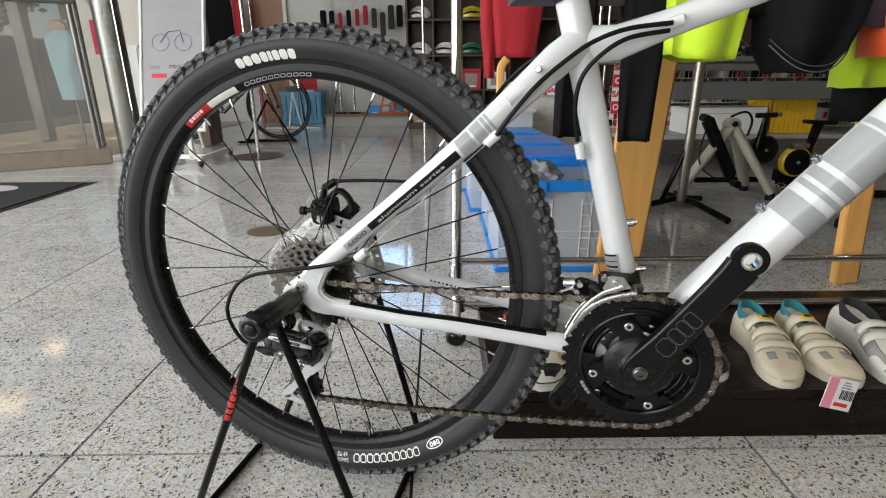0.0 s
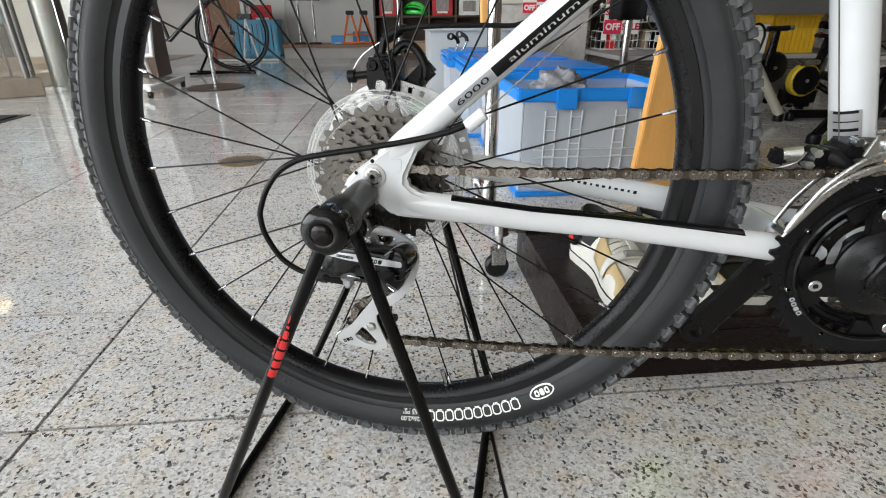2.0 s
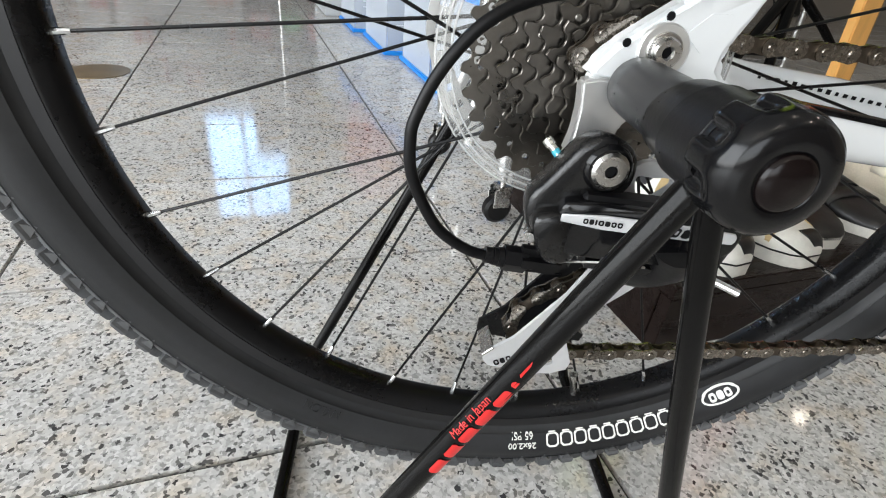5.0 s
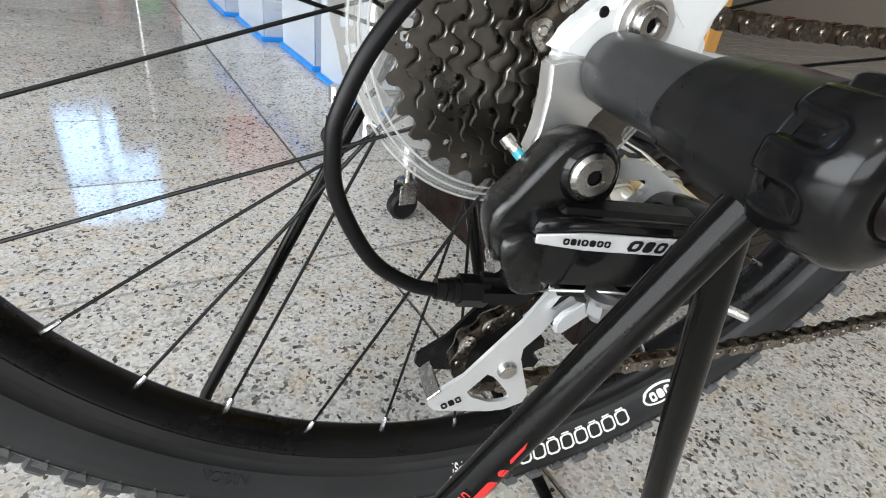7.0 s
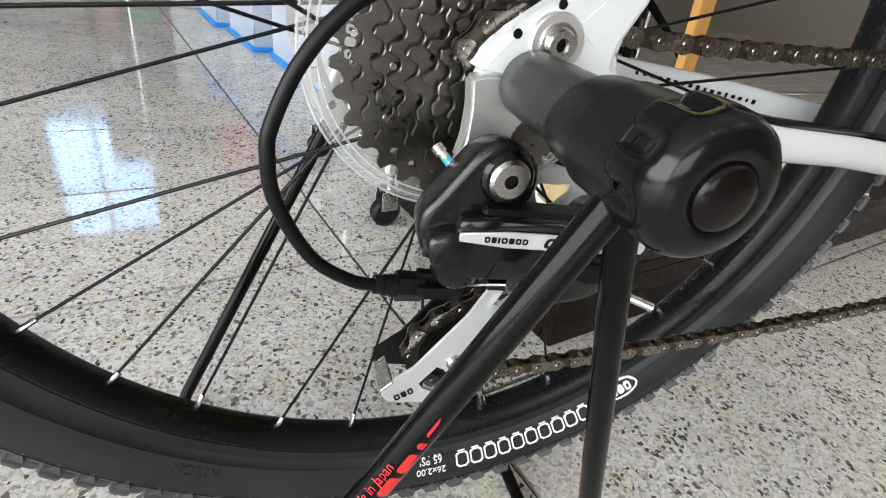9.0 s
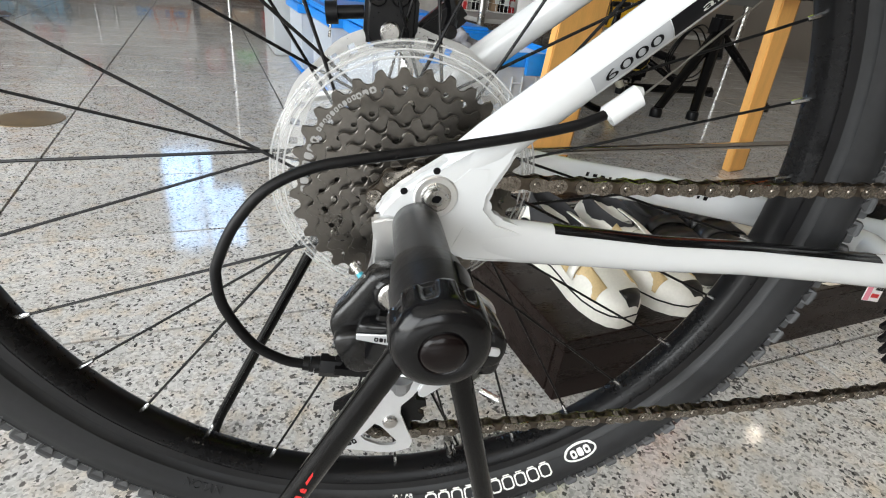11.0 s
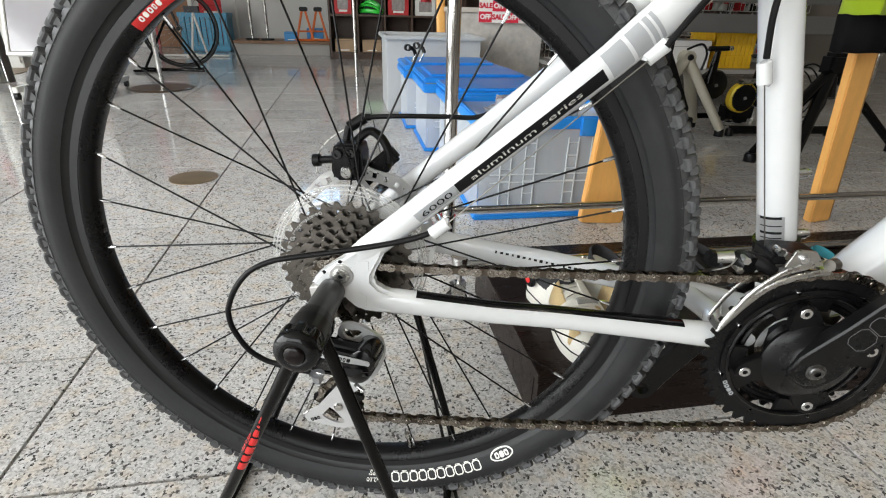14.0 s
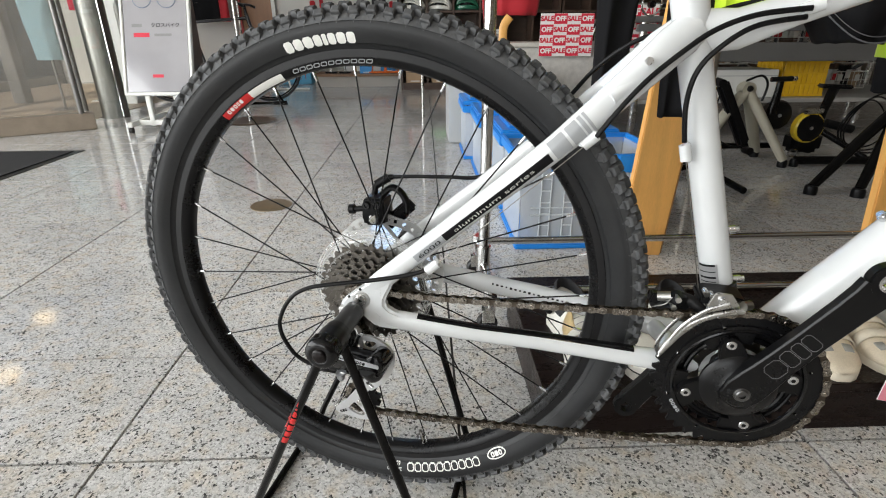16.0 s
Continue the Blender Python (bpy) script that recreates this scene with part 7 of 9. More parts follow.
def hung(name, u, v, label, category, shapes, top=1.775):
    """A garment on a hanger: shapes are (part name, secs, material, folds, seed)."""
    t = thing(name, at(u, v, 0), label, category, "hung clothes")
    hk = smooth_path([(0, 0, top - 0.10), (0, 0, top - 0.02), (0.018, 0, top + 0.012), (0, 0, top + 0.020), (-0.018, 0, top + 0.008)], 6)
    part("hanger_hook", Geo().sweep(hk, 0.0022, 8), STEEL, t)
    part("hanger", Geo().sweep(smooth_path([(-0.17, 0, top - 0.17), (-0.06, 0, top - 0.115), (0, 0, top - 0.10), (0.06, 0, top - 0.115), (0.17, 0, top - 0.17)]), (0.006, 0.010), 10), HANGER, t)
    for i, (nm, secs, mat, folds, seed) in enumerate(shapes):
        ob = part(nm, draped(secs, folds, seed=seed), mat, t, smooth=60)
        md = ob.modifiers.new("thick", "SOLIDIFY")
        md.thickness = 0.0016
    return t


hung("cycling_tights", 0.575, RV, "black cycling tights hung with both legs apart", "tights", [
    ("hips", [(1.58, 0, 0.13, 0.03), (1.30, 0, 0.14, 0.05), (1.15, 0, 0.14, 0.05)], BLACK_CLOTH, 2, 3),
    ("leg", [(1.20, -0.075, 0.070, 0.045), (0.85, -0.085, 0.048, 0.035), (0.62, -0.088, 0.036, 0.028), (0.495, -0.090, 0.034, 0.024)], BLACK_CLOTH, 2, 4),
    ("leg", [(1.20, 0.075, 0.072, 0.045), (0.85, 0.078, 0.055, 0.035), (0.62, 0.076, 0.046, 0.028), (0.482, 0.078, 0.039, 0.024)], BLACK_CLOTH, 2, 5)])
lime = hung("cycling_jersey", 0.780, RV - 0.01, "bright lime cycling jersey hung on the rack", "jersey", [
    ("body", [(1.60, 0, 0.12, 0.03), (1.45, 0, 0.19, 0.05), (1.05, 0, 0.13, 0.06), (0.80, -0.004, 0.098, 0.06), (0.678, -0.010, 0.083, 0.065)], LIME, 3, 7)])
# its hem dips in the middle
for ob in lime.children:
    if ob.name.startswith("body"):
        for p in ob.data.vertices:
            low = max(0.0, (0.84 - p.co.z) / 0.16)
            p.co.z -= 0.012 * min(1.0, low) * (1 - min(1.0, abs(p.co.x + 0.005) / 0.085) ** 2) + 0.06 * min(1.0, low) * p.co.x
hung("cycling_shorts", 0.885, RV + 0.01, "black cycling bib hung beside the lime jersey", "shorts", [
    ("body", [(1.60, 0, 0.08, 0.03), (1.30, 0, 0.10, 0.05), (1.00, 0, 0.11, 0.055), (0.765, 0.0, 0.105, 0.055)], BLACK_CLOTH, 2, 9)])
hung("cycling_jersey", 1.020, RV - 0.02, "black cycling jersey with a curved hem on the rack", "jersey", [
    ("body", [(1.60, 0, 0.12, 0.03), (1.40, 0, 0.18, 0.05), (1.00, 0, 0.15, 0.07), (0.76, -0.008, 0.110, 0.075), (0.69, -0.015, 0.092, 0.07), (0.640, -0.015, 0.058, 0.05)], BLACK_CLOTH, 3, 11)])
hung("cycling_jersey", 1.130, RV, "navy cycling jersey on the rack", "jersey", [
    ("body", [(1.60, 0, 0.10, 0.03), (1.40, 0, 0.15, 0.05), (1.00, 0, 0.10, 0.06), (0.735, 0, 0.085, 0.065)], NAVY, 3, 12)])
hung("cycling_jersey", 1.265, RV - 0.02, "orange cycling jersey on the rack", "jersey", [
    ("body", [(1.60, 0, 0.12, 0.03), (1.40, 0, 0.18, 0.05), (1.00, 0, 0.13, 0.06), (0.675, 0.01, 0.105, 0.065)], ORANGE_CLOTH, 3, 13)])
hung("cycling_jersey", 1.275, RV + 0.07, "lime cycling jersey behind the orange one", "jersey", [
    ("body", [(1.60, 0, 0.12, 0.03), (1.40, 0, 0.19, 0.05), (1.00, 0, 0.11, 0.06), (0.605, 0.0, 0.095, 0.06)], LIME, 3, 14)])
hung("cycling_shorts", 1.330, RV + 0.15, "long black cycling shorts on the rack", "shorts", [
    ("body", [(1.60, 0, 0.10, 0.03), (1.30, 0, 0.12, 0.05), (0.90, 0, 0.11, 0.055), (0.515, 0.0, 0.075, 0.04)], BLACK_CLOTH, 2, 15)])
# printed hem of the black jersey
for dz in (0.0, 0.012):
    part("hem_piping", Geo().sweep([(-0.015 + 0.092 * s, -0.080 * math.sqrt(1 - 0.75 * s * s), 0.642 + dz + 0.058 * abs(s) ** 2.2) for s in np.linspace(-1, 1, 21)], 0.0010 if dz else 0.0016, 6), pm("dark_piping", (0.085, 0.087, 0.095), 0.5, var=0.1), bpy.data.objects["cycling_jersey.001"])

# ---- wooden trestle legs ----


def plank(u0, u1, v, z1, w, label):
    t = thing("plywood_trestle", at(0, 0), label, "trestle", "trestle legs")
    d = Vector((u1 - u0, 0, z1)).normalized()
    m = pose((u0 + u1) / 2, v, z1 / 2, 0, math.degrees(math.atan2(u1 - u0, z1)), 0)
    part("board", Geo().box(w, 0.030, Vector((u1 - u0, 0, z1)).length - 0.004, m, 0.003), ORANGE_WOOD, t)
    part("edge_strip", Geo().box(0.004, 0.026, Vector((u1 - u0, 0, z1)).length - 0.02, m @ pose(w / 2 + 0.0025, 0, 0), 0.001), pm("plywood_edge", (0.30, 0.15, 0.05), 0.6, var=0.3, stretch=(60, 60, 1)), t)
    return t


plank(0.747, 0.806, 0.900, 0.90, 0.136, "varnished orange plywood trestle leg standing on the floor")
plank(1.465, 1.390, 0.835, 0.90, 0.070, "narrow varnished orange plywood trestle leg")
bt = thing("trestle_top", at(0, 0), "grey trestle table top carried by plywood legs", "table")
part("top_board", Geo().box(1.75, 0.82, 0.030, pose(1.33, 1.20, 0.921), 0.003), pm("grey_board", (0.09, 0.09, 0.088), 0.5, var=0.1), bt)

# ---- clear storage boxes with blue lids and trays ----
BLUE = pm("blue_polypropylene", (0.01, 0.24, 0.72), 0.35, var=0.06, big=8, fine=200, rvar=0.2)
CLEAR_BOX = pm("clouded_polypropylene", (0.80, 0.86, 0.92), 0.30, var=0.03, alpha=0.32, big=5)
GREY_BAG = pm("grey_plastic_bag", (0.30, 0.30, 0.32), 0.22, var=0.4, big=14, fine=60, bump=0.6, alpha=0.85)


def storage_box(u, v, z, w, d, h, label, lid_tilt=None, turn=0.0):
    t = thing("storage_box", at(u, v, z, turn), label, "box", "storage boxes")
    c = 0.012
    for s in (-1, 1):
        part("wall", Geo().box(w - 0.03, 0.003, h - 0.02, pose(0, s * (d / 2 - 0.012), h / 2)), CLEAR_BOX, t)
        part("wall", Geo().box(0.003, d - 0.03, h - 0.02, pose(s * (w / 2 - 0.012), 0, h / 2)), CLEAR_BOX, t)
    part("tray", Geo().box(w, d, 0.016, pose(0, 0, 0.0085), 0.004), BLUE, t, "blue base tray")
    for s in (-1, 1):
        part("rim", Geo().box(w + 0.012, 0.016, 0.036, pose(0, s * (d / 2 - 0.004), h - 0.012), 0.004), BLUE, t)
        part("rim", Geo().box(0.016, d - 0.024, 0.036, pose(s * (w / 2 - 0.004 + 0.002), 0, h - 0.012), 0.004), BLUE, t)
        part("latch", Geo().box(0.060, 0.010, 0.055, pose(s * w * 0.22, -d / 2 - 0.008, h - 0.022), 0.003), BLUE, t)
    # moulded ladder ribs in the wall
    for k in (-0.30, -0.14, 0.14, 0.30):
        rb = Geo()
        for e in (-0.016, 0.016):
            rb.box(0.004, 0.004, h * 0.72, pose(k * w + e, -d / 2 + 0.009, h * 0.46), 0.001)
        for q in range(6):
            rb.box(0.030, 0.004, 0.004, pose(k * w, -d / 2 + 0.009, h * (0.14 + 0.125 * q)), 0.001)
        part("rib", rb, pm("milky_rib", (0.50, 0.53, 0.56), 0.35, var=0.05), t)
    for q in (-0.012, 0.012):
        part("rib", Geo().box(w * 0.80, 0.004, 0.004, pose(0, -d / 2 + 0.0085, h * 0.42 + q), 0.001), pm("milky_rib", (0.50, 0.53, 0.56), 0.35, var=0.05), t)
    if lid_tilt is not None:
        part("lid", Geo().box(w + 0.01, d + 0.01, 0.022, pose(0, 0, h + 0.022 + 0.5 * d * abs(math.sin(radians(lid_tilt))), lid_tilt, 0, 0), 0.006).box(w - 0.06, d - 0.06, 0.012, pose(0, 0, h + 0.037 + 0.5 * d * abs(math.sin(radians(lid_tilt))), lid_tilt, 0, 0), 0.004), BLUE, t, "blue snap lid")
    return t


storage_box(0.590, 1.135, 0, 0.470, 0.370, 0.310, "clear storage box with blue rim and tray, filled with parts")
storage_box(0.585, 1.545, 0, 0.450, 0.360, 0.288, "clear storage box with a closed blue lid", 0)
storage_box(0.555, 1.990, 0, 0.480, 0.420, 0.288, "clear storage box with a closed blue lid", 0)
storage_box(0.530, 2.460, 0, 0.500, 0.400, 0.288, "clear storage box with a closed blue lid", 0)
filling = [("spares_bag", 0.52, 1.14, 0.30, 0.085, "crumpled grey plastic bag of spare parts"), ("spares_bag", 0.70, 1.15, 0.30, 0.055, "crumpled grey plastic bag of spare parts")]
for nm, u, v, z, r, lab in filling:
    bm = bmesh.new()
    bmesh.ops.create_icosphere(bm, subdivisions=4, radius=r)
    for w in bm.verts:
        p = w.co.normalized()
        w.co = w.co * (1 + 0.35 * noise.noise(p * 3.1 + Vector((u * 9, v, 0))) + 0.15 * noise.noise(p * 8))
        w.co.z *= 0.75
    tb = thing(nm, at(u, v, 0.023), lab, "bag", "spares bags")
    part("bag", Geo().take(bm, pose(0, 0, 0.262 if u < 0.6 else 0.215)), GREY_BAG, tb, smooth=60)
    part("contents", Geo().box(0.30 if u < 0.6 else 0.12, 0.26, 0.20, pose(0.04 if u < 0.6 else 0.02, 0, 0.105), 0.02), pm("mixed_spares", (0.20, 0.21, 0.24), 0.6, var=0.5, big=22, fine=70), tb)

gb = thing("storage_tub", at(0.50, 2.96), "translucent grey storage tub with brake levers over its rim", "tub")
GREY_TUB = pm("translucent_grey_plastic", (0.52, 0.54, 0.55), 0.4, var=0.05, big=5, alpha=0.85)
for s in (-1, 1):
    part("wall", Geo().box(0.56, 0.005, 0.42, pose(0, s * 0.23, 0.215), 0.001), GREY_TUB, gb)
    part("wall", Geo().box(0.005, 0.455, 0.42, pose(s * 0.28, 0, 0.215), 0.001), GREY_TUB, gb)
    part("rim", Geo().box(0.60, 0.030, 0.022, pose(0, s * 0.245, 0.425), 0.006), GREY_TUB, gb)
    part("rim", Geo().box(0.030, 0.455, 0.022, pose(s * 0.29, 0, 0.425), 0.006), GREY_TUB, gb)
part("base", Geo().box(0.55, 0.45, 0.008, pose(0, 0, 0.0045)), GREY_TUB, gb)


def brake_lever(m, label):
    t = thing("brake_lever", m, label, "brake lever", "brake levers")
    part("clamp", Geo().lathe([(0.011, -0.010), (0.017, -0.010), (0.017, 0.010), (0.011, 0.010)], 20, closed=True), BLACK_ALU, t)
    part("body", Geo().sweep(smooth_path([(0.015, 0, 0), (0.035, 0, -0.012), (0.045, 0, -0.035)]), (0.008, 0.010), 12), BLACK_ALU, t)
    part("blade", Geo().sweep(smooth_path([(0.044, 0, -0.030), (0.030, 0, -0.060), (0.010, 0, -0.095), (0.004, 0, -0.135), (0.014, 0, -0.150)]), (0.004, 0.008), 10), ALU, t, "polished lever blade")


brake_lever(at(0.300, 2.330, 0.400, 20), "black brake lever with polished blade hung over the tub")
brake_lever(at(0.345, 2.330, 0.410, -30), "black brake lever with polished blade hung over the tub")

# ---- sale counter ----
MARBLE = pm("marbled_laminate", (0.52, 0.50, 0.47), 0.4, var=0.22, big=9, fine=40, rvar=0.2)
ctr = thing("sale_counter", at(1.00, 3.42), "marbled counter hung with red and white sale banners", "counter")
part("body", Geo().box(0.66, 0.42, 0.56, pose(0, 0, 0.281), 0.004), MARBLE, ctr)
part("top", Geo().box(0.70, 0.46, 0.03, pose(0, 0, 0.578), 0.004), pm("pale_top", (0.55, 0.52, 0.47), 0.4, var=0.1), ctr)
POSTER = pm("poster_white", (0.78, 0.76, 0.74), 0.6, var=0.03)
POSTER_RED = pm("poster_red", (0.62, 0.02, 0.05), 0.6, var=0.05)


def sale_banner(m, nx, nz, cell, label):
    t = thing("sale_banner", m, label, "banner", "sale banners")
    w, h = nx * cell * 1.35, nz * cell
    part("sheet", Geo().box(w, 0.003, h, pose(0, 0, 0)), POSTER, t)
    for i in range(nx):
        for j in range(nz):
            x, z = -w / 2 + (i + 0.5) * cell * 1.35, -h / 2 + (j + 0.5) * cell
            red = (i + j) % 2 == 0
            if red:
                part("red_field", Geo().box(cell * 1.33, 0.0012, cell * 0.96, pose(x, -0.0024, z)), POSTER_RED, t)
            part("word", letters("OFF" if red else "SALE", cell * 0.62, 0.0003, bold=0.002), POSTER if red else POSTER_RED, t, m=pose(x, -0.0036, z, 0, 0, 0))


sale_banner(at(1.045, 3.17, 0.640), 4, 4, 0.068, "white and red sale banner with large words")
sale_banner(at(1.52, 3.10, 0.60), 2, 5, 0.090, "white and red sale banner with large words")
# red jacket on a wooden stand
hung("cycling_jacket", 0.80, 3.80, "red and black cycling jacket hung before the shelves", "jacket", [
    ("body", [(1.60, 0, 0.16, 0.05), (1.40, 0, 0.24, 0.08), (1.05, 0, 0.20, 0.08), (0.78, 0, 0.16, 0.08)], RED_CLOTH, 3, 21),
    ("sleeve", [(1.42, -0.24, 0.06, 0.05), (1.0, -0.23, 0.055, 0.05), (0.62, -0.205, 0.04, 0.04)], RED_CLOTH, 2, 22)], top=1.775)
jr = thing("garment_rail", at(0.80, 3.80), "plain steel garment rail behind the counter", "rail")
part("rail", Geo().rod((-0.75, 0, 1.755), (0.75, 0, 1.755), 0.012, 12), STEEL, jr)
for s in (-0.75, 0.75):
    part("post", Geo().rod((s, 0, 0.0), (s, 0, 1.755), 0.012, 12), STEEL, jr)
# bent plywood chair back beside the banners
cb = thing("plywood_chair", at(0.635, 3.32, 0), "bent orange plywood chair beside the counter", "chair")
part("backrest", Geo().sweep(smooth_path([(0.0, 0.0, 0.43), (-0.005, 0.0, 0.60), (0.0, 0.0, 0.70), (0.04, 0.0, 0.76)]), (0.030, 0.009), 12, up=(0, 1, 0)), ORANGE_WOOD, cb)
part("leg", Geo().rod((-0.01, 0.0, 0.0), (0.0, 0.0, 0.44), 0.016, 12), ORANGE_WOOD, cb)

# ---- cube shelf at the back ----
SHELF_WOOD = pm("walnut_shelf", (0.075, 0.045, 0.032), 0.45, var=0.25, big=3, fine=60, stretch=(1, 1, 6))
CARD = pm("brown_cardboard", (0.42, 0.29, 0.18), 0.8, var=0.1, big=6)
RED_BOX = pm("red_carton", (0.50, 0.02, 0.025), 0.5, var=0.1)
SHU, SHV, CW, CH = -0.205, 6.02, 0.315, 0.405
shelf = thing("cube_shelf", at(SHU, SHV), "tall dark brown cube shelf with helmets and cartons", "shelf")
NC, NR = 6, 5
for i in range(NC + 1):
    part("upright", Geo().box(0.022, 0.36, NR * CH + 0.10, pose(i * CW, 0.18, (NR * CH + 0.10) / 2), 0.002), SHELF_WOOD, shelf)
for j in range(NR + 1):
    for i in range(NC):
        part("shelf_board", Geo().box(CW - 0.023, 0.35, 0.022, pose((i + 0.5) * CW, 0.18, 0.07 + j * CH), 0.002), SHELF_WOOD, shelf)
part("back_panel", Geo().box(NC * CW, 0.008, NR * CH + 0.05, pose(NC * CW / 2, 0.365, (NR * CH + 0.1) / 2)), SHELF_WOOD, shelf)
part("plinth", Geo().box(NC * CW - 0.03, 0.02, 0.055, pose(NC * CW / 2, 0.03, 0.028)), SHELF_WOOD, shelf)


def cell(i, j):
    return SHU + (i + 0.5) * CW, SHV + 0.13, 0.0815 + j * CH


def helmet(u, v, z, mat, label, turn=0.0):
    t = thing("bicycle_helmet", at(u, v, z, turn), label, "helmet", "bicycle helmets")
    for k in range(7):
        f = (k - 3) / 3.2
        path = []
        for a in np.linspace(-0.05, math.pi + 0.05, 13):
            path.append((0.088 * f * (0.55 + 0.45 * math.sin(a)), -0.135 * math.cos(a), 0.035 + 0.105 * math.sqrt(max(0.0, 1 - 0.75 * f * f)) * math.sin(a)))
        part("rib", Geo().sweep(path, (0.0105, 0.012), 8), mat, t)
    rim = [(0.094 * math.cos(a), 0.140 * math.sin(a), 0.030 + 0.008 * math.cos(2 * a)) for a in np.linspace(0, 2 * math.pi, 25)[:-1]]
    part("rim", Geo().sweep(rim, (0.012, 0.022), 8, closed=True), mat, t)
    part("liner", Geo().lathe([(0.0, 0.085), (0.045, 0.072), (0.070, 0.040), (0.078, 0.0)], 20, pose(0, 0, 0.028, 90, 0, 0)), DARK_LINING, t)
    part("foot", Geo().sweep([(x, y, 0.006) for x, y, _ in rim], 0.006, 6, closed=True), DARK_LINING, t)
    return t


def carton(u, v, z, w, d, h, mat, label, turn=0.0, window=None):
    t = thing("carton", at(u, v, z, turn), label, "box", "cartons")
    part("box", Geo().box(w, d, h, pose(0, 0, h / 2), 0.003), mat, t)
    part("flap_seam", Geo().box(w * 0.98, 0.0012, 0.003, pose(0, -d / 2 - 0.0008, h * 0.86)), BLACK_INK, t)
    if window:
        part("window", Geo().box(w * 0.62, 0.0016, h * 0.55, pose(0.0, -d / 2 - 0.001, h * 0.48)), window, t)
    part("print_bar", Geo().box(w * 0.5, 0.0014, h * 0.09, pose(0, -d / 2 - 0.0012, h * 0.14)), WHITE_INK, t)
    return t


GREEN_SHELL = pm("green_helmet", (0.03, 0.62, 0.06), 0.3, var=0.06, coat=0.5)
DARK_GREEN = pm("dark_green_helmet", (0.02, 0.14, 0.08), 0.3, var=0.1, coat=0.5)
WHITE_SHELL = pm("white_helmet", (0.68, 0.67, 0.62), 0.35, var=0.06, coat=0.4)
RED_SHELL = pm("red_helmet", (0.60, 0.04, 0.05), 0.3, var=0.1, coat=0.5)
YELLOW_SHELL = pm("yellow_black_helmet", (0.55, 0.42, 0.03), 0.3, var=0.15, coat=0.5)
GREYISH = pm("grey_carton_window", (0.30, 0.27, 0.26), 0.4, var=0.4, big=30)
u, v, z = cell(0, 0)
carton(u, v, z, 0.22, 0.2, 0.14, CARD, "plain brown cardboard carton on the bottom shelf")
u, v, z = cell(1, 0)
carton(u, v, z, 0.22, 0.2, 0.13, CARD, "plain brown cardboard carton on the bottom shelf")
u, v, z = cell(2, 0)
carton(u, v, z, 0.24, 0.2, 0.20, RED_BOX, "red helmet carton with a clear window", window=GREYISH)
u, v, z = cell(0, 1)
carton(u, v, z, 0.19, 0.2, 0.24, RED_BOX, "red helmet carton with a clear window", window=GREYISH)
u, v, z = cell(1, 1)
helmet(u, v - 0.02, z, GREEN_SHELL, "bright green bicycle helmet on the shelf", 60)
u, v, z = cell(2, 1)
carton(u, v, z, 0.24, 0.2, 0.24, RED_BOX, "red helmet carton with a clear window", window=GREYISH)
u, v, z = cell(3, 1)
carton(u, v, z, 0.24, 0.2, 0.20, pm("white_carton", (0.7, 0.7, 0.68), 0.6), "white helmet carton on the shelf", window=GREYISH)
for i, mt, lab in ((0, WHITE_SHELL, "white"), (1, WHITE_SHELL, "cream white"), (2, DARK_GREEN, "dark green"), (3, RED_SHELL, "red and white"), (4, RED_SHELL, "red")):
    u, v, z = cell(i, 2)
    helmet(u, v - 0.02, z, mt, lab + " bicycle helmet on the shelf", 50 + 20 * i)
for i, mt, lab in ((0, WHITE_SHELL, "white"), (2, YELLOW_SHELL, "yellow"), (4, WHITE_SHELL, "white")):
    u, v, z = cell(i, 3)
    helmet(u, v - 0.02, z, mt, lab + " bicycle helmet on the shelf", 40 + 30 * i)
u, v, z = cell(3, 3)
carton(u, v, z, 0.24, 0.2, 0.22, RED_BOX, "red helmet carton with a clear window", window=pm("mint_window", (0.2, 0.55, 0.45), 0.4))

# ---- low wooden bench shelf with pumps and work stands ----
BROWN_WOOD = pm("brown_shelf_wood", (0.26, 0.15, 0.085), 0.5, var=0.2, big=3, fine=50, stretch=(1, 6, 6))
low = thing("low_shelf", at(-0.80, 6.72), "low brown wooden shelf along the back wall", "shelf")
part("top_board", Geo().box(1.14, 0.55, 0.03, pose(0, 0, 0.145), 0.003), BROWN_WOOD, low)
part("plinth", Geo().box(1.12, 0.50, 0.128, pose(0, 0.01, 0.0645)), pm("pale_plinth", (0.42, 0.40, 0.37), 0.6, var=0.08), low)


def work_stand(u, v, z, mat, label):
    t = thing("work_stand", at(u, v, z), label, "stand", "work stands")
    for s in (-1, 1):
        part("leg", Geo().rod((s * 0.10, -0.05, 0.012), (s * 0.02, 0, 0.34), 0.014, 10), mat, t)
    part("foot", Geo().rod((-0.13, -0.05, 0.013), (0.13, -0.05, 0.013), 0.0125, 10), mat, t)
    part("head", Geo().box(0.10, 0.05, 0.05, pose(0, 0, 0.36), 0.008), BLACK_PLASTIC, t)
    part("cross_bar", Geo().rod((-0.075, -0.035, 0.11), (0.075, -0.035, 0.11), 0.010, 8), mat, t)


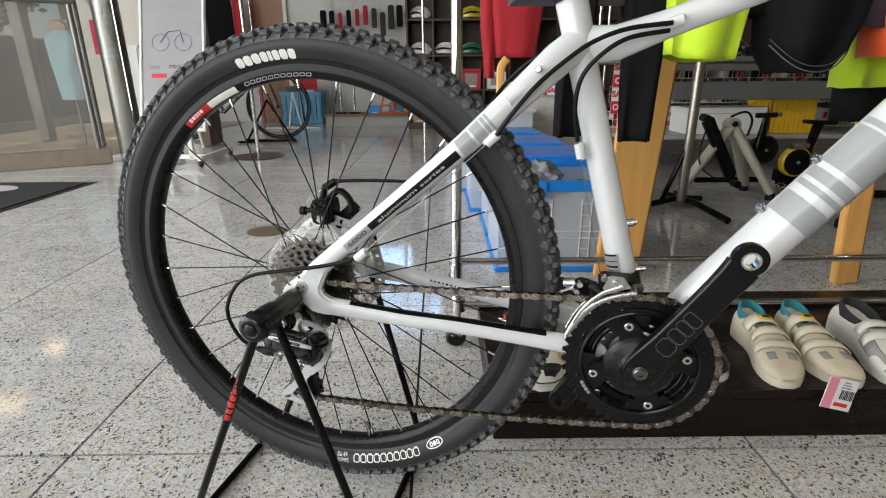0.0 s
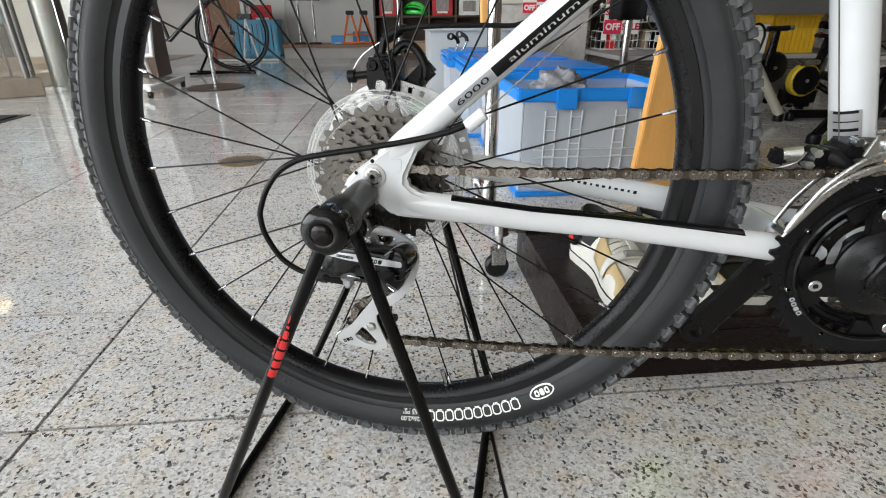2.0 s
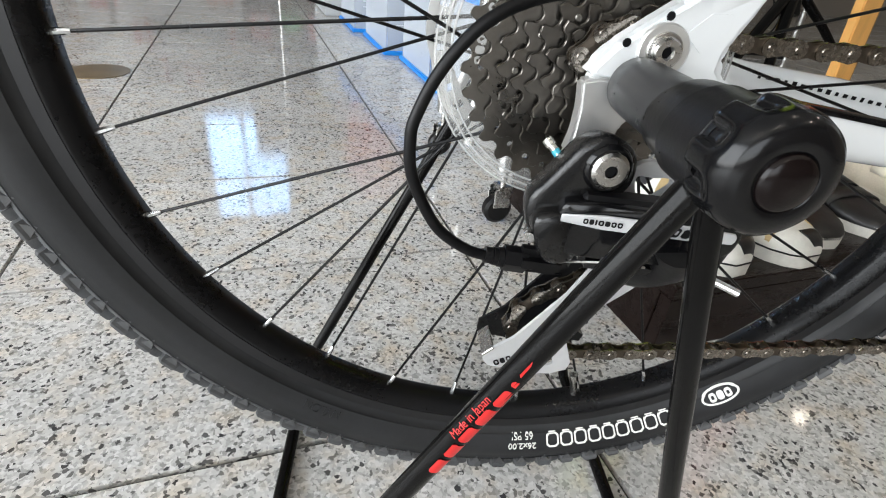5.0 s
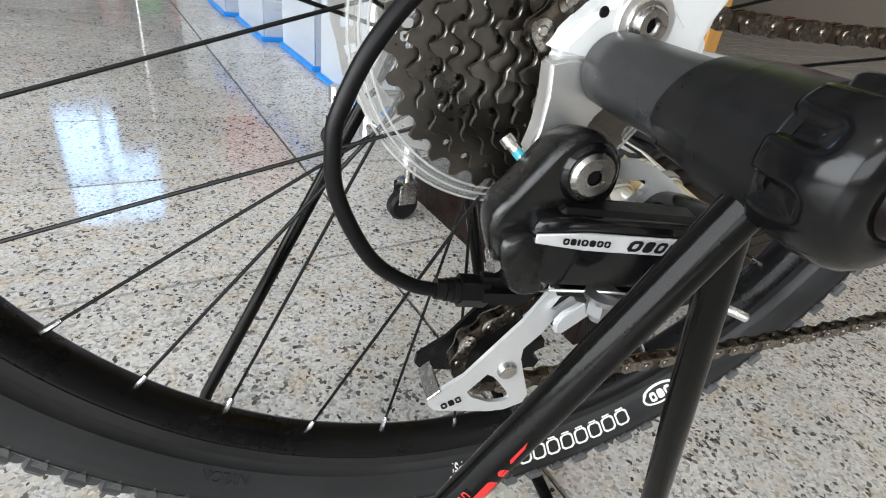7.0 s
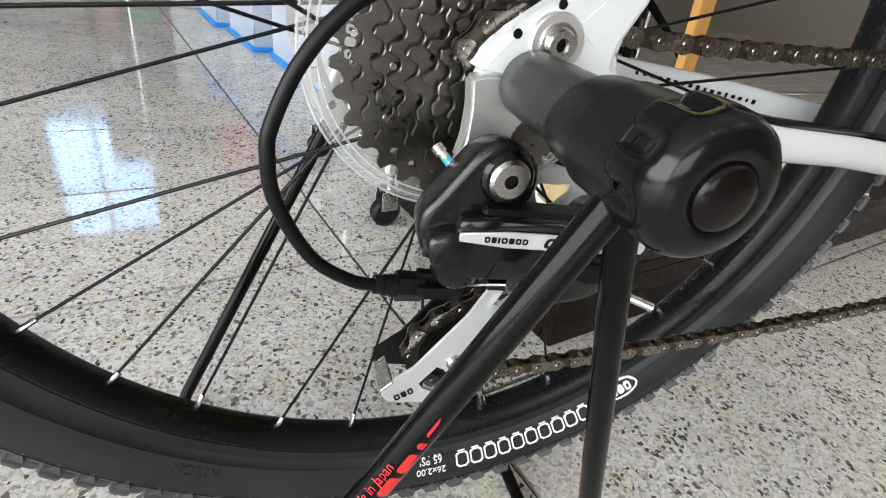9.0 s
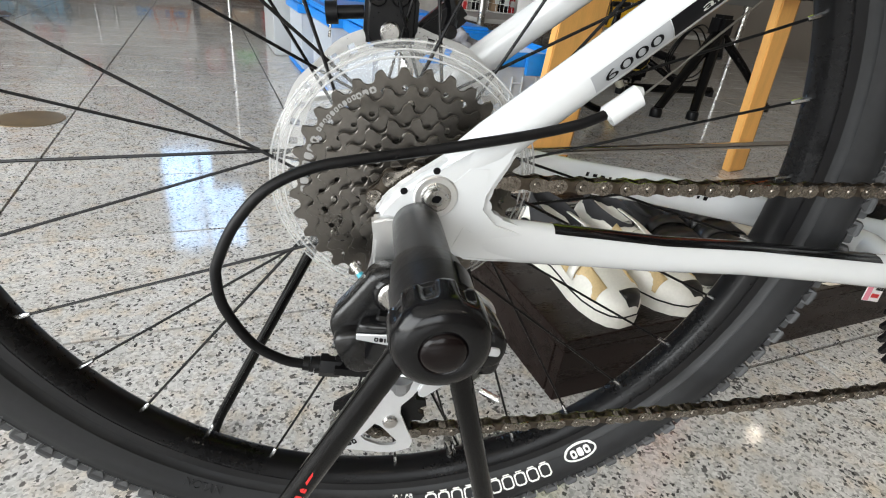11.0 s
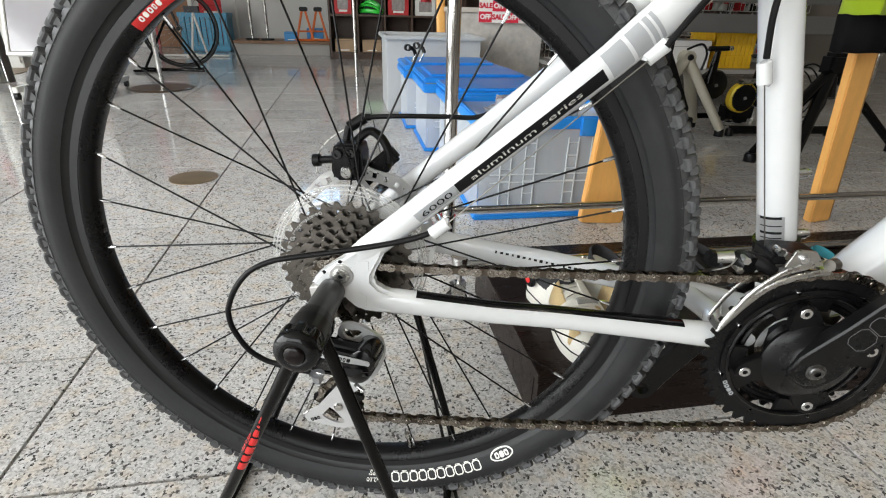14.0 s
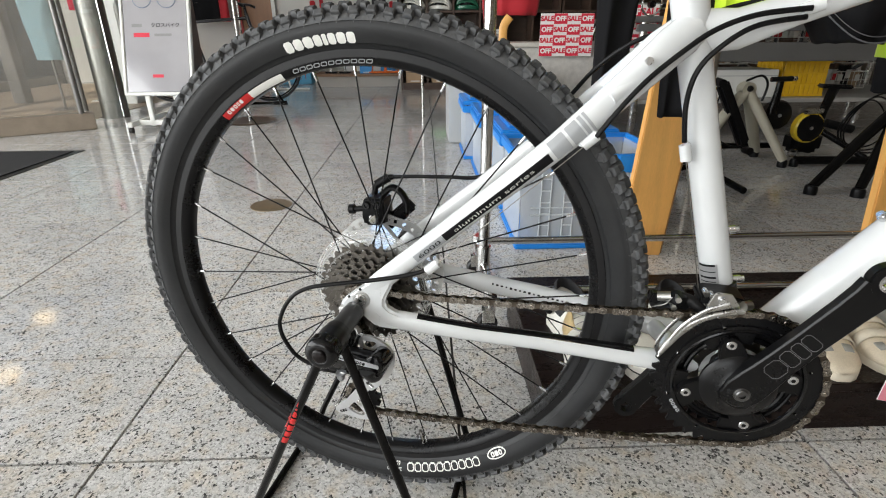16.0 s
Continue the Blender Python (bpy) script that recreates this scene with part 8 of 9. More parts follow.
ORANGE_PAINT = pm("orange_paint", (0.72, 0.15, 0.02), 0.35, var=0.08)
BLUE_PAINT = pm("blue_paint", (0.03, 0.28, 0.65), 0.35, var=0.08)
work_stand(-0.53, 6.62, 0.16, ORANGE_PAINT, "orange tubular bicycle work stand on the low shelf")
work_stand(-0.36, 6.66, 0.16, ORANGE_PAINT, "orange tubular bicycle work stand on the low shelf")
carton(-0.70, 6.64, 0.16, 0.16, 0.16, 0.10, BLUE_PAINT, "small blue tool case on the low shelf")
carton(-0.42, 6.82, 0.16, 0.20, 0.12, 0.14, BLUE_PAINT, "small blue tool case on the low shelf")


def floor_pump(u, v, z, h, label):
    t = thing("floor_pump", at(u, v, z), label, "pump", "floor pumps")
    part("foot", Geo().box(0.16, 0.07, 0.022, pose(0, 0, 0.0115), 0.008), BLACK_PLASTIC, t)
    part("barrel", Geo().rod((0, 0, 0.02), (0, 0, h), 0.018, 14), STEEL, t)
    part("handle", Geo().rod((-0.10, 0, h + 0.06), (0.10, 0, h + 0.06), 0.012, 12), BLACK_PLASTIC, t)
    part("rod", Geo().rod((0, 0, h), (0, 0, h + 0.06), 0.006, 10), STEEL, t)


for du in (-1.16, -0.98):
    floor_pump(du, 6.60, 0.16, 0.45, "steel floor pump with black handle on the low shelf")

# blue crate with bagged goods, and the brown door panel behind it
CRATE_BLUE = pm("crate_blue", (0.09, 0.34, 0.52), 0.45, var=0.08, big=6)
crate = thing("plastic_crate", at(-1.78, 7.08), "pale blue slatted plastic crate filled with bagged goods", "crate")
for s in (-1, 1):
    for k in range(9):
        part("slat", Geo().box(0.050, 0.012, 0.40, pose(-0.24 + k * 0.06, s * 0.18, 0.22), 0.002), CRATE_BLUE, crate)
    for k in range(6):
        part("slat", Geo().box(0.012, 0.048, 0.40, pose(s * 0.275, -0.15 + k * 0.06, 0.22), 0.002), CRATE_BLUE, crate)
    for zz in (0.04, 0.42):
        part("rim", Geo().box(0.58, 0.024, 0.05, pose(0, s * 0.19, zz), 0.004), CRATE_BLUE, crate)
        part("rim", Geo().box(0.024, 0.355, 0.05, pose(s * 0.283, 0, zz), 0.004), CRATE_BLUE, crate)
part("base", Geo().box(0.55, 0.36, 0.012, pose(0, 0, 0.0065)), CRATE_BLUE, crate)
carton(-1.70, 7.05, 0.016, 0.26, 0.2, 0.60, RED_BOX, "tall red carton standing in the blue crate", 12, pm("carton_photo", (0.62, 0.58, 0.55), 0.5, var=0.3, big=20))
carton(-1.90, 7.06, 0.016, 0.18, 0.2, 0.50, pm("dark_carton", (0.05, 0.05, 0.055), 0.5, var=0.3), "dark carton standing in the blue crate", -10)
DOOR_WOOD = pm("brown_door_veneer", (0.28, 0.13, 0.055), 0.45, var=0.15, big=2, fine=40, stretch=(8, 8, 0.8))
door = setting(thing("door_1", at(-2.28, FV1 - 0.03), "", ""), "brown veneered door in the back wall", "door")
part("door_leaf", Geo().box(0.42, 0.045, 2.05, pose(0, 0, 1.03), 0.003), DOOR_WOOD, door)
part("door_frame", Geo().box(0.05, 0.07, 2.12, pose(-0.24, -0.005, 1.06), 0.003), pm("red_frame", (0.45, 0.05, 0.05), 0.5), door)
part("door_frame", Geo().box(0.05, 0.07, 2.12, pose(0.24, -0.005, 1.06), 0.003), CREAM_PAINT, door)
# dark curtain and red banner beside the door
hung("long_banner", -2.86, 7.05, "tall black cloth banner with red borders", "banner", [
    ("cloth", [(1.70, 0, 0.20, 0.02), (1.20, 0, 0.21, 0.03), (0.80, 0, 0.21, 0.03)], BLACK_CLOTH, 2, 31),
    ("border", [(1.70, -0.27, 0.055, 0.02), (1.20, -0.27, 0.055, 0.02), (0.80, -0.27, 0.06, 0.02)], RED_CLOTH, 2, 32),
    ("border", [(1.70, 0.27, 0.055, 0.02), (1.20, 0.27, 0.055, 0.02), (0.80, 0.27, 0.06, 0.02)], RED_CLOTH, 2, 33)], top=1.80)
br = thing("banner_rail", at(-2.86, 7.05), "steel rail that carries the tall banner", "rail")
part("rail", Geo().rod((-0.45, 0, 1.78), (0.45, 0, 1.78), 0.012, 12), STEEL, br)
for s in (-0.45, 0.45):
    part("post", Geo().rod((s, 0, 0.0), (s, 0, 1.78), 0.012, 12), STEEL, br)
# mesh grid with hung accessories on the back wall
grid = thing("wire_grid", at(-0.85, 7.30), "white wire grid hung with black accessories on the wall", "display grid")
gg = Geo()
for k in range(17):
    gg.rod((-0.64 + k * 0.08, 0, 0.75), (-0.64 + k * 0.08, 0, 2.05), 0.0025, 5)
for k in range(17):
    gg.rod((-0.66, 0, 0.76 + k * 0.08), (0.66, 0, 0.76 + k * 0.08), 0.0025, 5)
part("wire", gg, CREAM_PAINT, grid)
for s in (-0.6, 0.6):
    part("upright", Geo().rod((s, 0.03, 0.0), (s, 0.03, 2.05), 0.015, 10), CREAM_PAINT, grid)
rng = random.Random(5)
for i in range(22):
    x, z = -0.60 + (i % 11) * 0.12, 1.05 + (i // 11) * 0.50 + rng.uniform(-0.05, 0.05)
    mt = rng.choice([BLACK_PLASTIC, BLACK_PLASTIC, BLACK_CLOTH, BLACK_PLASTIC, NAVY, RED_CLOTH])
    ac = thing("hung_accessory", at(-0.85 + x, 7.25, 0), "black bicycle accessory hung on the wire grid", "accessory", "hung accessories")
    L = rng.uniform(0.20, 0.36)
    part("body", Geo().box(rng.uniform(0.05, 0.09), 0.035, L, pose(0, 0, z - L / 2), 0.012), mt, ac)
    part("hook", Geo().rod((0, 0.06, z), (0, -0.01, z + 0.005), 0.003, 6), STEEL, ac)

# ---- round-footed pole and the bicycle on show behind it ----
ps = thing("display_pole", at(-1.357, 3.70), "slim steel pole on a round brown floor plate", "pole")
part("foot_plate", Geo().lathe([(0.0, 0.0), (0.205, 0.0), (0.208, 0.004), (0.200, 0.010), (0.0, 0.012)], 48, pose(0, 0, 0, 90, 0, 0)), pm("brown_steel", (0.16, 0.12, 0.09), 0.35, metal=0.7, var=0.15), ps)
part("pole", Geo().rod((0, 0, 0.010), (0, 0, 1.9), 0.016, 16), STEEL, ps)
drain = setting(part("drain_cover", Geo().lathe([(0.0, 0.0), (0.080, 0.0), (0.084, 0.001), (0.084, 0.0025), (0.078, 0.0030), (0.0, 0.0030)], 40, pose(0, 0, 0.0002, 90, 0, 0)), pm("brass_cover", (0.30, 0.22, 0.13), 0.4, metal=0.8, var=0.2, big=20), m=at(-0.586, 1.472)), "round brass floor drain cover", "drain cover")
drain.data.transform(pose(0, 0, 0.0032, 180, 0, 0))

db = thing("road_bike", at(-2.05, 5.05), "dark road bike on show, held by a black floor stand", "bicycle")
for du, nm in ((-0.50, "wheel"), (0.50, "wheel")):
    w = part(nm, Geo().sweep([(du + 0.335 * math.cos(a), 0, 0.345 + 0.335 * math.sin(a)) for a in np.linspace(0, 2 * math.pi, 49)[:-1]], 0.013, 10, closed=True), RUBBER, db, "thin black road wheel")
    part("rim", Geo().sweep([(du + 0.312 * math.cos(a), 0, 0.345 + 0.312 * math.sin(a)) for a in np.linspace(0, 2 * math.pi, 49)[:-1]], (0.008, 0.012), 8, closed=True), BLACK_ALU, w)
    for k in range(20):
        a = 2 * math.pi * k / 20
        part("spoke", Geo().rod((du + 0.02 * math.cos(a + 1), 0.02 * (-1) ** k, 0.345 + 0.02 * math.sin(a + 1)), (du + 0.31 * math.cos(a), 0, 0.345 + 0.31 * math.sin(a)), 0.0012, 5), STEEL, w)
    part("hub", Geo().rod((du, -0.04, 0.345), (du, 0.04, 0.345), 0.018, 12), BLACK_ALU, w)
DARK_FRAME = pm("dark_frame_paint", (0.03, 0.03, 0.035), 0.25, var=0.1, coat=0.5)
for a, b, r in (((-0.10, 0, 0.28), (-0.22, 0, 0.80), 0.016), ((-0.22, 0, 0.76), (0.36, 0, 0.80), 0.015), ((-0.10, 0, 0.28), (0.38, 0, 0.70), 0.019), ((0.36, 0, 0.84), (0.40, 0, 0.66), 0.018), ((0.40, 0, 0.66), (0.50, 0, 0.345), 0.012), ((-0.10, 0, 0.28), (-0.50, 0, 0.345), 0.010), ((-0.22, 0, 0.76), (-0.50, 0, 0.345), 0.009)):
    part("frame_tube", Geo().rod(a, b, r, 12), DARK_FRAME, db)
part("saddle", Geo().sweep([(-0.34, 0, 0.93), (-0.25, 0, 0.935), (-0.10, 0, 0.93)], [(0.065, 0.018), (0.045, 0.016), (0.018, 0.012)], 12, up=(0, 0, 1)), BLACK_CLOTH, db)
part("seat_post", Geo().rod((-0.22, 0, 0.78), (-0.25, 0, 0.93), 0.013, 10), BLACK_ALU, db)
part("handlebar", Geo().sweep(smooth_path([(0.40, -0.20, 0.90), (0.36, -0.18, 0.92), (0.35, 0, 0.92), (0.36, 0.18, 0.92), (0.40, 0.20, 0.90)]), 0.012, 10), BLACK_ALU, db)
part("stem", Geo().rod((0.36, 0, 0.83), (0.35, 0, 0.92), 0.014, 10), BLACK_ALU, db)
fs_ = thing("floor_stand", at(-1.60, 4.75), "black tubular floor stand on crossed feet", "stand")
for a, b in (((-0.28, -0.10, 0.012), (0.26, 0.10, 0.012)), ((-0.28, 0.12, 0.012), (0.30, -0.05, 0.012)), ((-0.20, -0.06, 0.012), (0.02, 0.02, 0.42)), ((0.24, 0.06, 0.012), (0.02, 0.02, 0.42))):
    part("tube", Geo().rod(a, b, 0.011, 10), BLACK_POWDER, fs_)
white_st = thing("wheel_stand", at(-1.72, 6.15), "white wire wheel stand on the floor", "stand")
for a, b in (((-0.35, 0, 0.014), (0.35, 0, 0.014)), ((-0.05, -0.2, 0.014), (-0.05, 0.2, 0.014)), ((0.12, -0.2, 0.014), (0.12, 0.2, 0.014)), ((-0.05, 0, 0.014), (0.03, 0, 0.46)), ((0.12, 0, 0.014), (0.03, 0, 0.46))):
    part("tube", Geo().rod(a, b, 0.012, 10), CREAM_PAINT, white_st)

# ---- standing sign: a changing screen, built as one unlit grey slide ----
sg = thing("standing_sign", at(-1.837, 3.30), "white-framed standing sign with a screen, on castors", "sign")
lean = pose(0, 0, 0.262, -18, 0, 0)
SGW, SGH = 0.47, 1.10
PANEL = pm("sign_panel", (0.33, 0.32, 0.335), 0.15, var=0.12, big=1.5, fine=5, coat=0.6, rvar=0.3)
part("panel", Geo().box(SGW - 0.03, 0.02, SGH - 0.03, lean @ pose(0, 0, SGH / 2)), PANEL, sg, "grey slide of the sign's changing screen")
for s in (-1, 1):
    part("frame_side", Geo().box(0.022, 0.034, SGH, lean @ pose(s * SGW / 2, 0, SGH / 2), 0.004), CREAM_PAINT, sg)
    part("leg", Geo().box(0.034, 0.034, 0.235, pose(s * 0.10, 0.02, 0.155), 0.004), CREAM_PAINT, sg)
    part("foot_bar", Geo().box(0.034, 0.62, 0.034, pose(s * 0.21, 0.20, 0.060), 0.004), CREAM_PAINT, sg)
    for y in (-0.09, 0.49):
        cs = part("castor", Geo().rod((s * 0.21, y, 0.030), (s * 0.21, y, 0.050), 0.008, 10), STEEL, sg)
        part("castor_wheel", Geo().rod((s * 0.21 - 0.011, y - 0.006, 0.0225), (s * 0.21 + 0.011, y - 0.006, 0.0225), 0.022, 16), BLACK_RUBBER, cs)
for zz in (0.0, SGH):
    part("frame_end", Geo().box(SGW + 0.022, 0.034, 0.022, lean @ pose(0, 0, zz), 0.004), CREAM_PAINT, sg)
part("cross_bar", Geo().box(0.42, 0.034, 0.034, pose(0, 0.02, 0.060), 0.004), CREAM_PAINT, sg)
part("brace", Geo().rod((0, 0.46, 0.075), (0, 0.22, 0.80), 0.012, 10), CREAM_PAINT, sg)
part("sign_words", letters("クロスバイク", 0.034, 0.0004), BLACK_INK, sg, m=lean @ pose(0.07, -0.012, 0.475))
part("sign_bar", Geo().box(0.07, 0.001, 0.022, lean @ pose(-0.13, -0.0112, 0.475)), pm("grey_bar", (0.2, 0.2, 0.2), 0.5), sg)
part("sign_bar", Geo().box(0.11, 0.001, 0.030, lean @ pose(-0.10, -0.0112, 0.410)), POSTER_RED, sg)
part("sign_bar", Geo().box(0.12, 0.001, 0.018, lean @ pose(0.05, -0.0112, 0.410)), pm("grey_bar", (0.2, 0.2, 0.2), 0.5), sg)
part("sign_bar", Geo().box(0.075, 0.001, 0.022, lean @ pose(0.0, -0.0112, 0.125)), POSTER_RED, sg)
for dx in (-0.085, 0.085):
    part("sign_drawing", Geo().lathe([(0.062, -0.0125), (0.066, -0.0125), (0.066, -0.011), (0.062, -0.011)], 32, lean @ pose(dx, 0, 0.66), closed=True), pm("blue_line", (0.10, 0.14, 0.22), 0.5), sg)
part("sign_drawing", Geo().sweep([(-0.085, -0.0118, 0.66), (-0.03, -0.0118, 0.74), (0.06, -0.0118, 0.75), (0.085, -0.0118, 0.66)], 0.003, 6), pm("blue_line", (0.10, 0.14, 0.22), 0.5), sg, m=lean)

# ---- entrance: steel column, glass screens, mat ----
COLUMN_STEEL = pm("worn_column_steel", (0.31, 0.30, 0.275), 0.38, metal=1.0, var=0.12, big=2, fine=40, rvar=0.4, stretch=(6, 6, 0.5))
col = setting(part("column", Geo().lathe([(0.0, 0.0), (0.105, 0.0), (0.105, HEIGHT - 0.02), (0.0, HEIGHT - 0.02)], 40, pose(0, 0, 0, 90, 0, 0)), COLUMN_STEEL, m=at(-2.60, 4.02)), "mirror-polished steel column by the entrance", "column")
col.data.transform(pose(0, 0, HEIGHT - 0.01, 0, 0, 0) if min(v.co.z for v in col.data.vertices) < -1 else pose(0, 0, 0))
setting(part("column", Geo().lathe([(0.0, 0.0), (0.035, 0.0), (0.035, HEIGHT - 0.02), (0.0, HEIGHT - 0.02)], 24, pose(0, 0, HEIGHT - 0.01, 90, 0, 0)), COLUMN_STEEL, m=at(-2.36, 4.12)), "slim polished steel pipe beside the column", "column")
bs = setting(thing("pillar", at(-2.10, 4.55), "", ""), "dark bronze clad pillar by the entrance", "pillar")
part("cladding", Geo().box(0.10, 0.30, HEIGHT - 0.02, pose(0, 0, HEIGHT / 2), 0.004), pm("bronze_clad", (0.14, 0.09, 0.07), 0.3, metal=0.6, var=0.2), bs)
screen = thing("glass_screen", at(0, 0), "glass entrance screen, reflected haze in its colour, on a stone kerb with steel posts", "glass screen")
SA, SB = Vector((-3.953, 2.488, 0)), Vector((-2.448, 3.468, 0))
sd = (SB - SA).normalized()
ang = math.degrees(math.atan2(sd.y, sd.x))
kerb_m = Matrix.Translation((SA + SB) / 2) @ pose(0, 0, 0, 0, 0, ang)
part("kerb", Geo().box((SB - SA).length, 0.13, 0.12, kerb_m @ pose(0, 0, 0.061), 0.006), pm("kerb_stone", (0.27, 0.22, 0.17), 0.5, var=0.2, big=12, fine=200), screen)
# the pane's part-opaque grey-brown colour stands in for the haze of reflections
pg = part("pane", Geo().box((SB - SA).length - 0.06, 0.010, 1.10, kerb_m @ pose(0, 0, 0.68)), pm("hazed_glass", (0.34, 0.32, 0.285), 0.10, var=0.25, big=3, fine=30, alpha=0.33, rvar=0.3), screen)
pg.visible_shadow = False
part("top_rail", Geo().box((SB - SA).length, 0.035, 0.035, kerb_m @ pose(0, 0, 1.245), 0.004), MULLION, screen)
for f in (0.0, 0.48):
    p = SA.lerp(SB, f)
    part("post", Geo().rod((p.x, p.y, 0.10), (p.x, p.y, 1.26), 0.018, 16), MULLION, screen)
post = thing("steel_post", at(-2.488, 3.393), "steel handrail on a slim post with a round foot", "post")
part("post_tube", Geo().rod((0, 0, 0.004), (0, 0, 1.150), 0.019, 16), MULLION, post)
part("hand_rail", Geo().rod((0.03, 0.01, 1.165), (-0.62, -0.40, 1.165), 0.022, 16), MULLION, post)
part("foot_disc", Geo().lathe([(0.0, 0.0), (0.062, 0.0), (0.062, -0.006), (0.0, -0.006)], 28, pose(0, 0, 0.0001, 90, 0, 0)), STEEL, post)
sc2 = thing("glass_door", at(0, 0), "tall glass entrance door leaf with steel edge", "door")
p0, p1 = Vector((-2.56, 3.56, 0)), Vector((-2.50, 3.95, 0))
dm = Matrix.Translation((p0 + p1) / 2) @ pose(0, 0, 0, 0, 0, math.degrees(math.atan2((p1 - p0).y, (p1 - p0).x)))
pd = part("pane", Geo().box((p1 - p0).length, 0.010, 2.1, dm @ pose(0, 0, 1.07)), GLASS, sc2)
pd.visible_shadow = False
part("stile", Geo().box(0.035, 0.035, 2.15, dm @ pose(-(p1 - p0).length / 2, 0, 1.077), 0.004), MULLION, sc2)
mat_ob = thing("entrance_mat", at(-3.263, 1.442), "black rubber-backed entrance mat with pale lettering", "mat")
part("mat_top", Geo().box(2.36, 2.30, 0.007, pose(0, 0, 0.0040), 0.003), pm("black_mat_pile", (0.012, 0.012, 0.013), 0.95, var=0.4, big=40, fine=500, bump=1.0), mat_ob)
part("border", Geo().box(2.44, 2.38, 0.003, pose(0, 0, 0.0016), 0.001), BLACK_RUBBER, mat_ob)
part("mat_mark", Geo().prism([(0.70 + 0.17 * math.cos(q) * (1 + 0.06 * math.cos(3 * q)), 0.94 + 0.12 * math.sin(q)) for q in np.linspace(0, 2 * math.pi, 33)[:-1]], -0.0009, 0.0), pm("mat_grey", (0.42, 0.41, 0.40), 0.9, var=0.2), mat_ob, "pale oval mark on the mat", pose(0, 0, 0.0076) @ Matrix(((1, 0, 0, 0), (0, 0, 1, 0), (0, -1, 0, 0), (0, 0, 0, 1))))
setting(part("porch_paving", Geo().box(2.4, 3.6, 0.004, pose(-3.92, 5.45, 0.0022), 0.001), pm("tan_paving", (0.40, 0.32, 0.235), 0.55, var=0.2, big=3, fine=60, bump=0.2), m=ROOM), "tan stone paving of the porch behind the glass", "pavement")
setting(part("porch_post", Geo().box(0.12, 0.12, HEIGHT - 0.02, pose(-4.06, 5.0, HEIGHT / 2 + 0.002), 0.006), pm("porch_stone", (0.20, 0.195, 0.185), 0.6, var=0.15, big=3, bump=0.2), m=ROOM), "grey-brown stone post of the porch", "pillar")
coat = thing("display_coat", at(-3.36, 4.55, 0.005), "pale blue coat on a slim steel display stand", "coat")
part("stand_pole", Geo().rod((0, 0, 0.0), (0, 0, 1.16), 0.012, 10).lathe([(0.0, 0.0), (0.13, 0.0), (0.13, -0.012), (0.0, -0.012)], 24, pose(0, 0, 0, 90, 0, 0)), MULLION, coat)
part("cloth", draped([(1.06, 0, 0.08, 0.06), (0.98, 0, 0.16, 0.09), (0.75, 0, 0.14, 0.10), (0.44, 0.02, 0.12, 0.10)], 3, seed=21), pm("pale_blue_cloth", (0.34, 0.55, 0.60), 0.8, var=0.12, big=9, fine=200, bump=0.3), coat, smooth=60)
part("hood", Geo().soft_prism([(-0.10, 1.03), (0.10, 1.03), (0.12, 1.10), (0.06, 1.17), (-0.06, 1.17), (-0.12, 1.10)], -0.06, 0.06, 0.03, segs=3), pm("tan_cloth", (0.42, 0.31, 0.22), 0.8, var=0.15, fine=200, bump=0.3), coat, "tan folded hood")
wc = thing("white_cabinet", at(-3.02, 5.05, 0.005), "plain white cabinet on the porch paving", "cabinet")
part("body", Geo().box(0.34, 0.34, 0.95, pose(0, 0, 0.476), 0.006), CREAM_PAINT, wc)
part("door", Geo().box(0.31, 0.012, 0.88, pose(0, -0.176, 0.48), 0.003), CREAM_PAINT, wc)
red_sign = thing("notice", at(-3.35, 5.2), "small red and white notice on a steel foot by the door", "notice")
part("stem", Geo().rod((0, 0, 0.0), (0, 0, 0.92), 0.012, 10), STEEL, red_sign)
part("foot", Geo().box(0.2, 0.2, 0.012, pose(0, 0, 0.0065), 0.003), STEEL, red_sign)
part("board", Geo().box(0.26, 0.012, 0.34, pose(0, -0.015, 1.05), 0.003), POSTER_RED, red_sign)
for k in range(2):
    part("notice_bar", Geo().box(0.04, 0.002, 0.20, pose(-0.05 + 0.1 * k, -0.022, 1.05)), WHITE_INK, red_sign)

# ---- trainers and tables at the right ----
GREY_PAINT = pm("grey_trainer_paint", (0.42, 0.39, 0.31), 0.4, var=0.1, big=8, dust=0.1)
WHEEL_DARK = pm("dark_flywheel", (0.05, 0.045, 0.04), 0.35, metal=0.8, var=0.2)


def foot_cap(t, p, r=0.024):
    part("foot_cap", Geo().sweep([(p[0], p[1], 0.0005), (p[0], p[1], 0.030), (p[0], p[1], 0.040)], [r, r, r * 0.8], 14), BLACK_PLASTIC, t, "black rubber foot")


def t_handle(t, p, tip):
    part("post", Geo().sweep([(p[0] - 0.012, p[1], p[2] - 0.17), (p[0] - 0.004, p[1], p[2] - 0.07), p], [(0.030, 0.020), (0.020, 0.015), (0.016, 0.012)], 12), BLACK_POWDER, t)
    part("grip", Geo().rod((p[0] - 0.055, p[1], p[2] + 0.004), (p[0] + 0.050, p[1] - 0.01, p[2] + 0.008), 0.013, 12), BLACK_PLASTIC, t)
    if tip:
        part("grip_tip", Geo().rod((p[0] + 0.050, p[1] - 0.01, p[2] + 0.008), (p[0] + 0.072, p[1] - 0.012, p[2] + 0.009), 0.011, 12), STEEL, t)


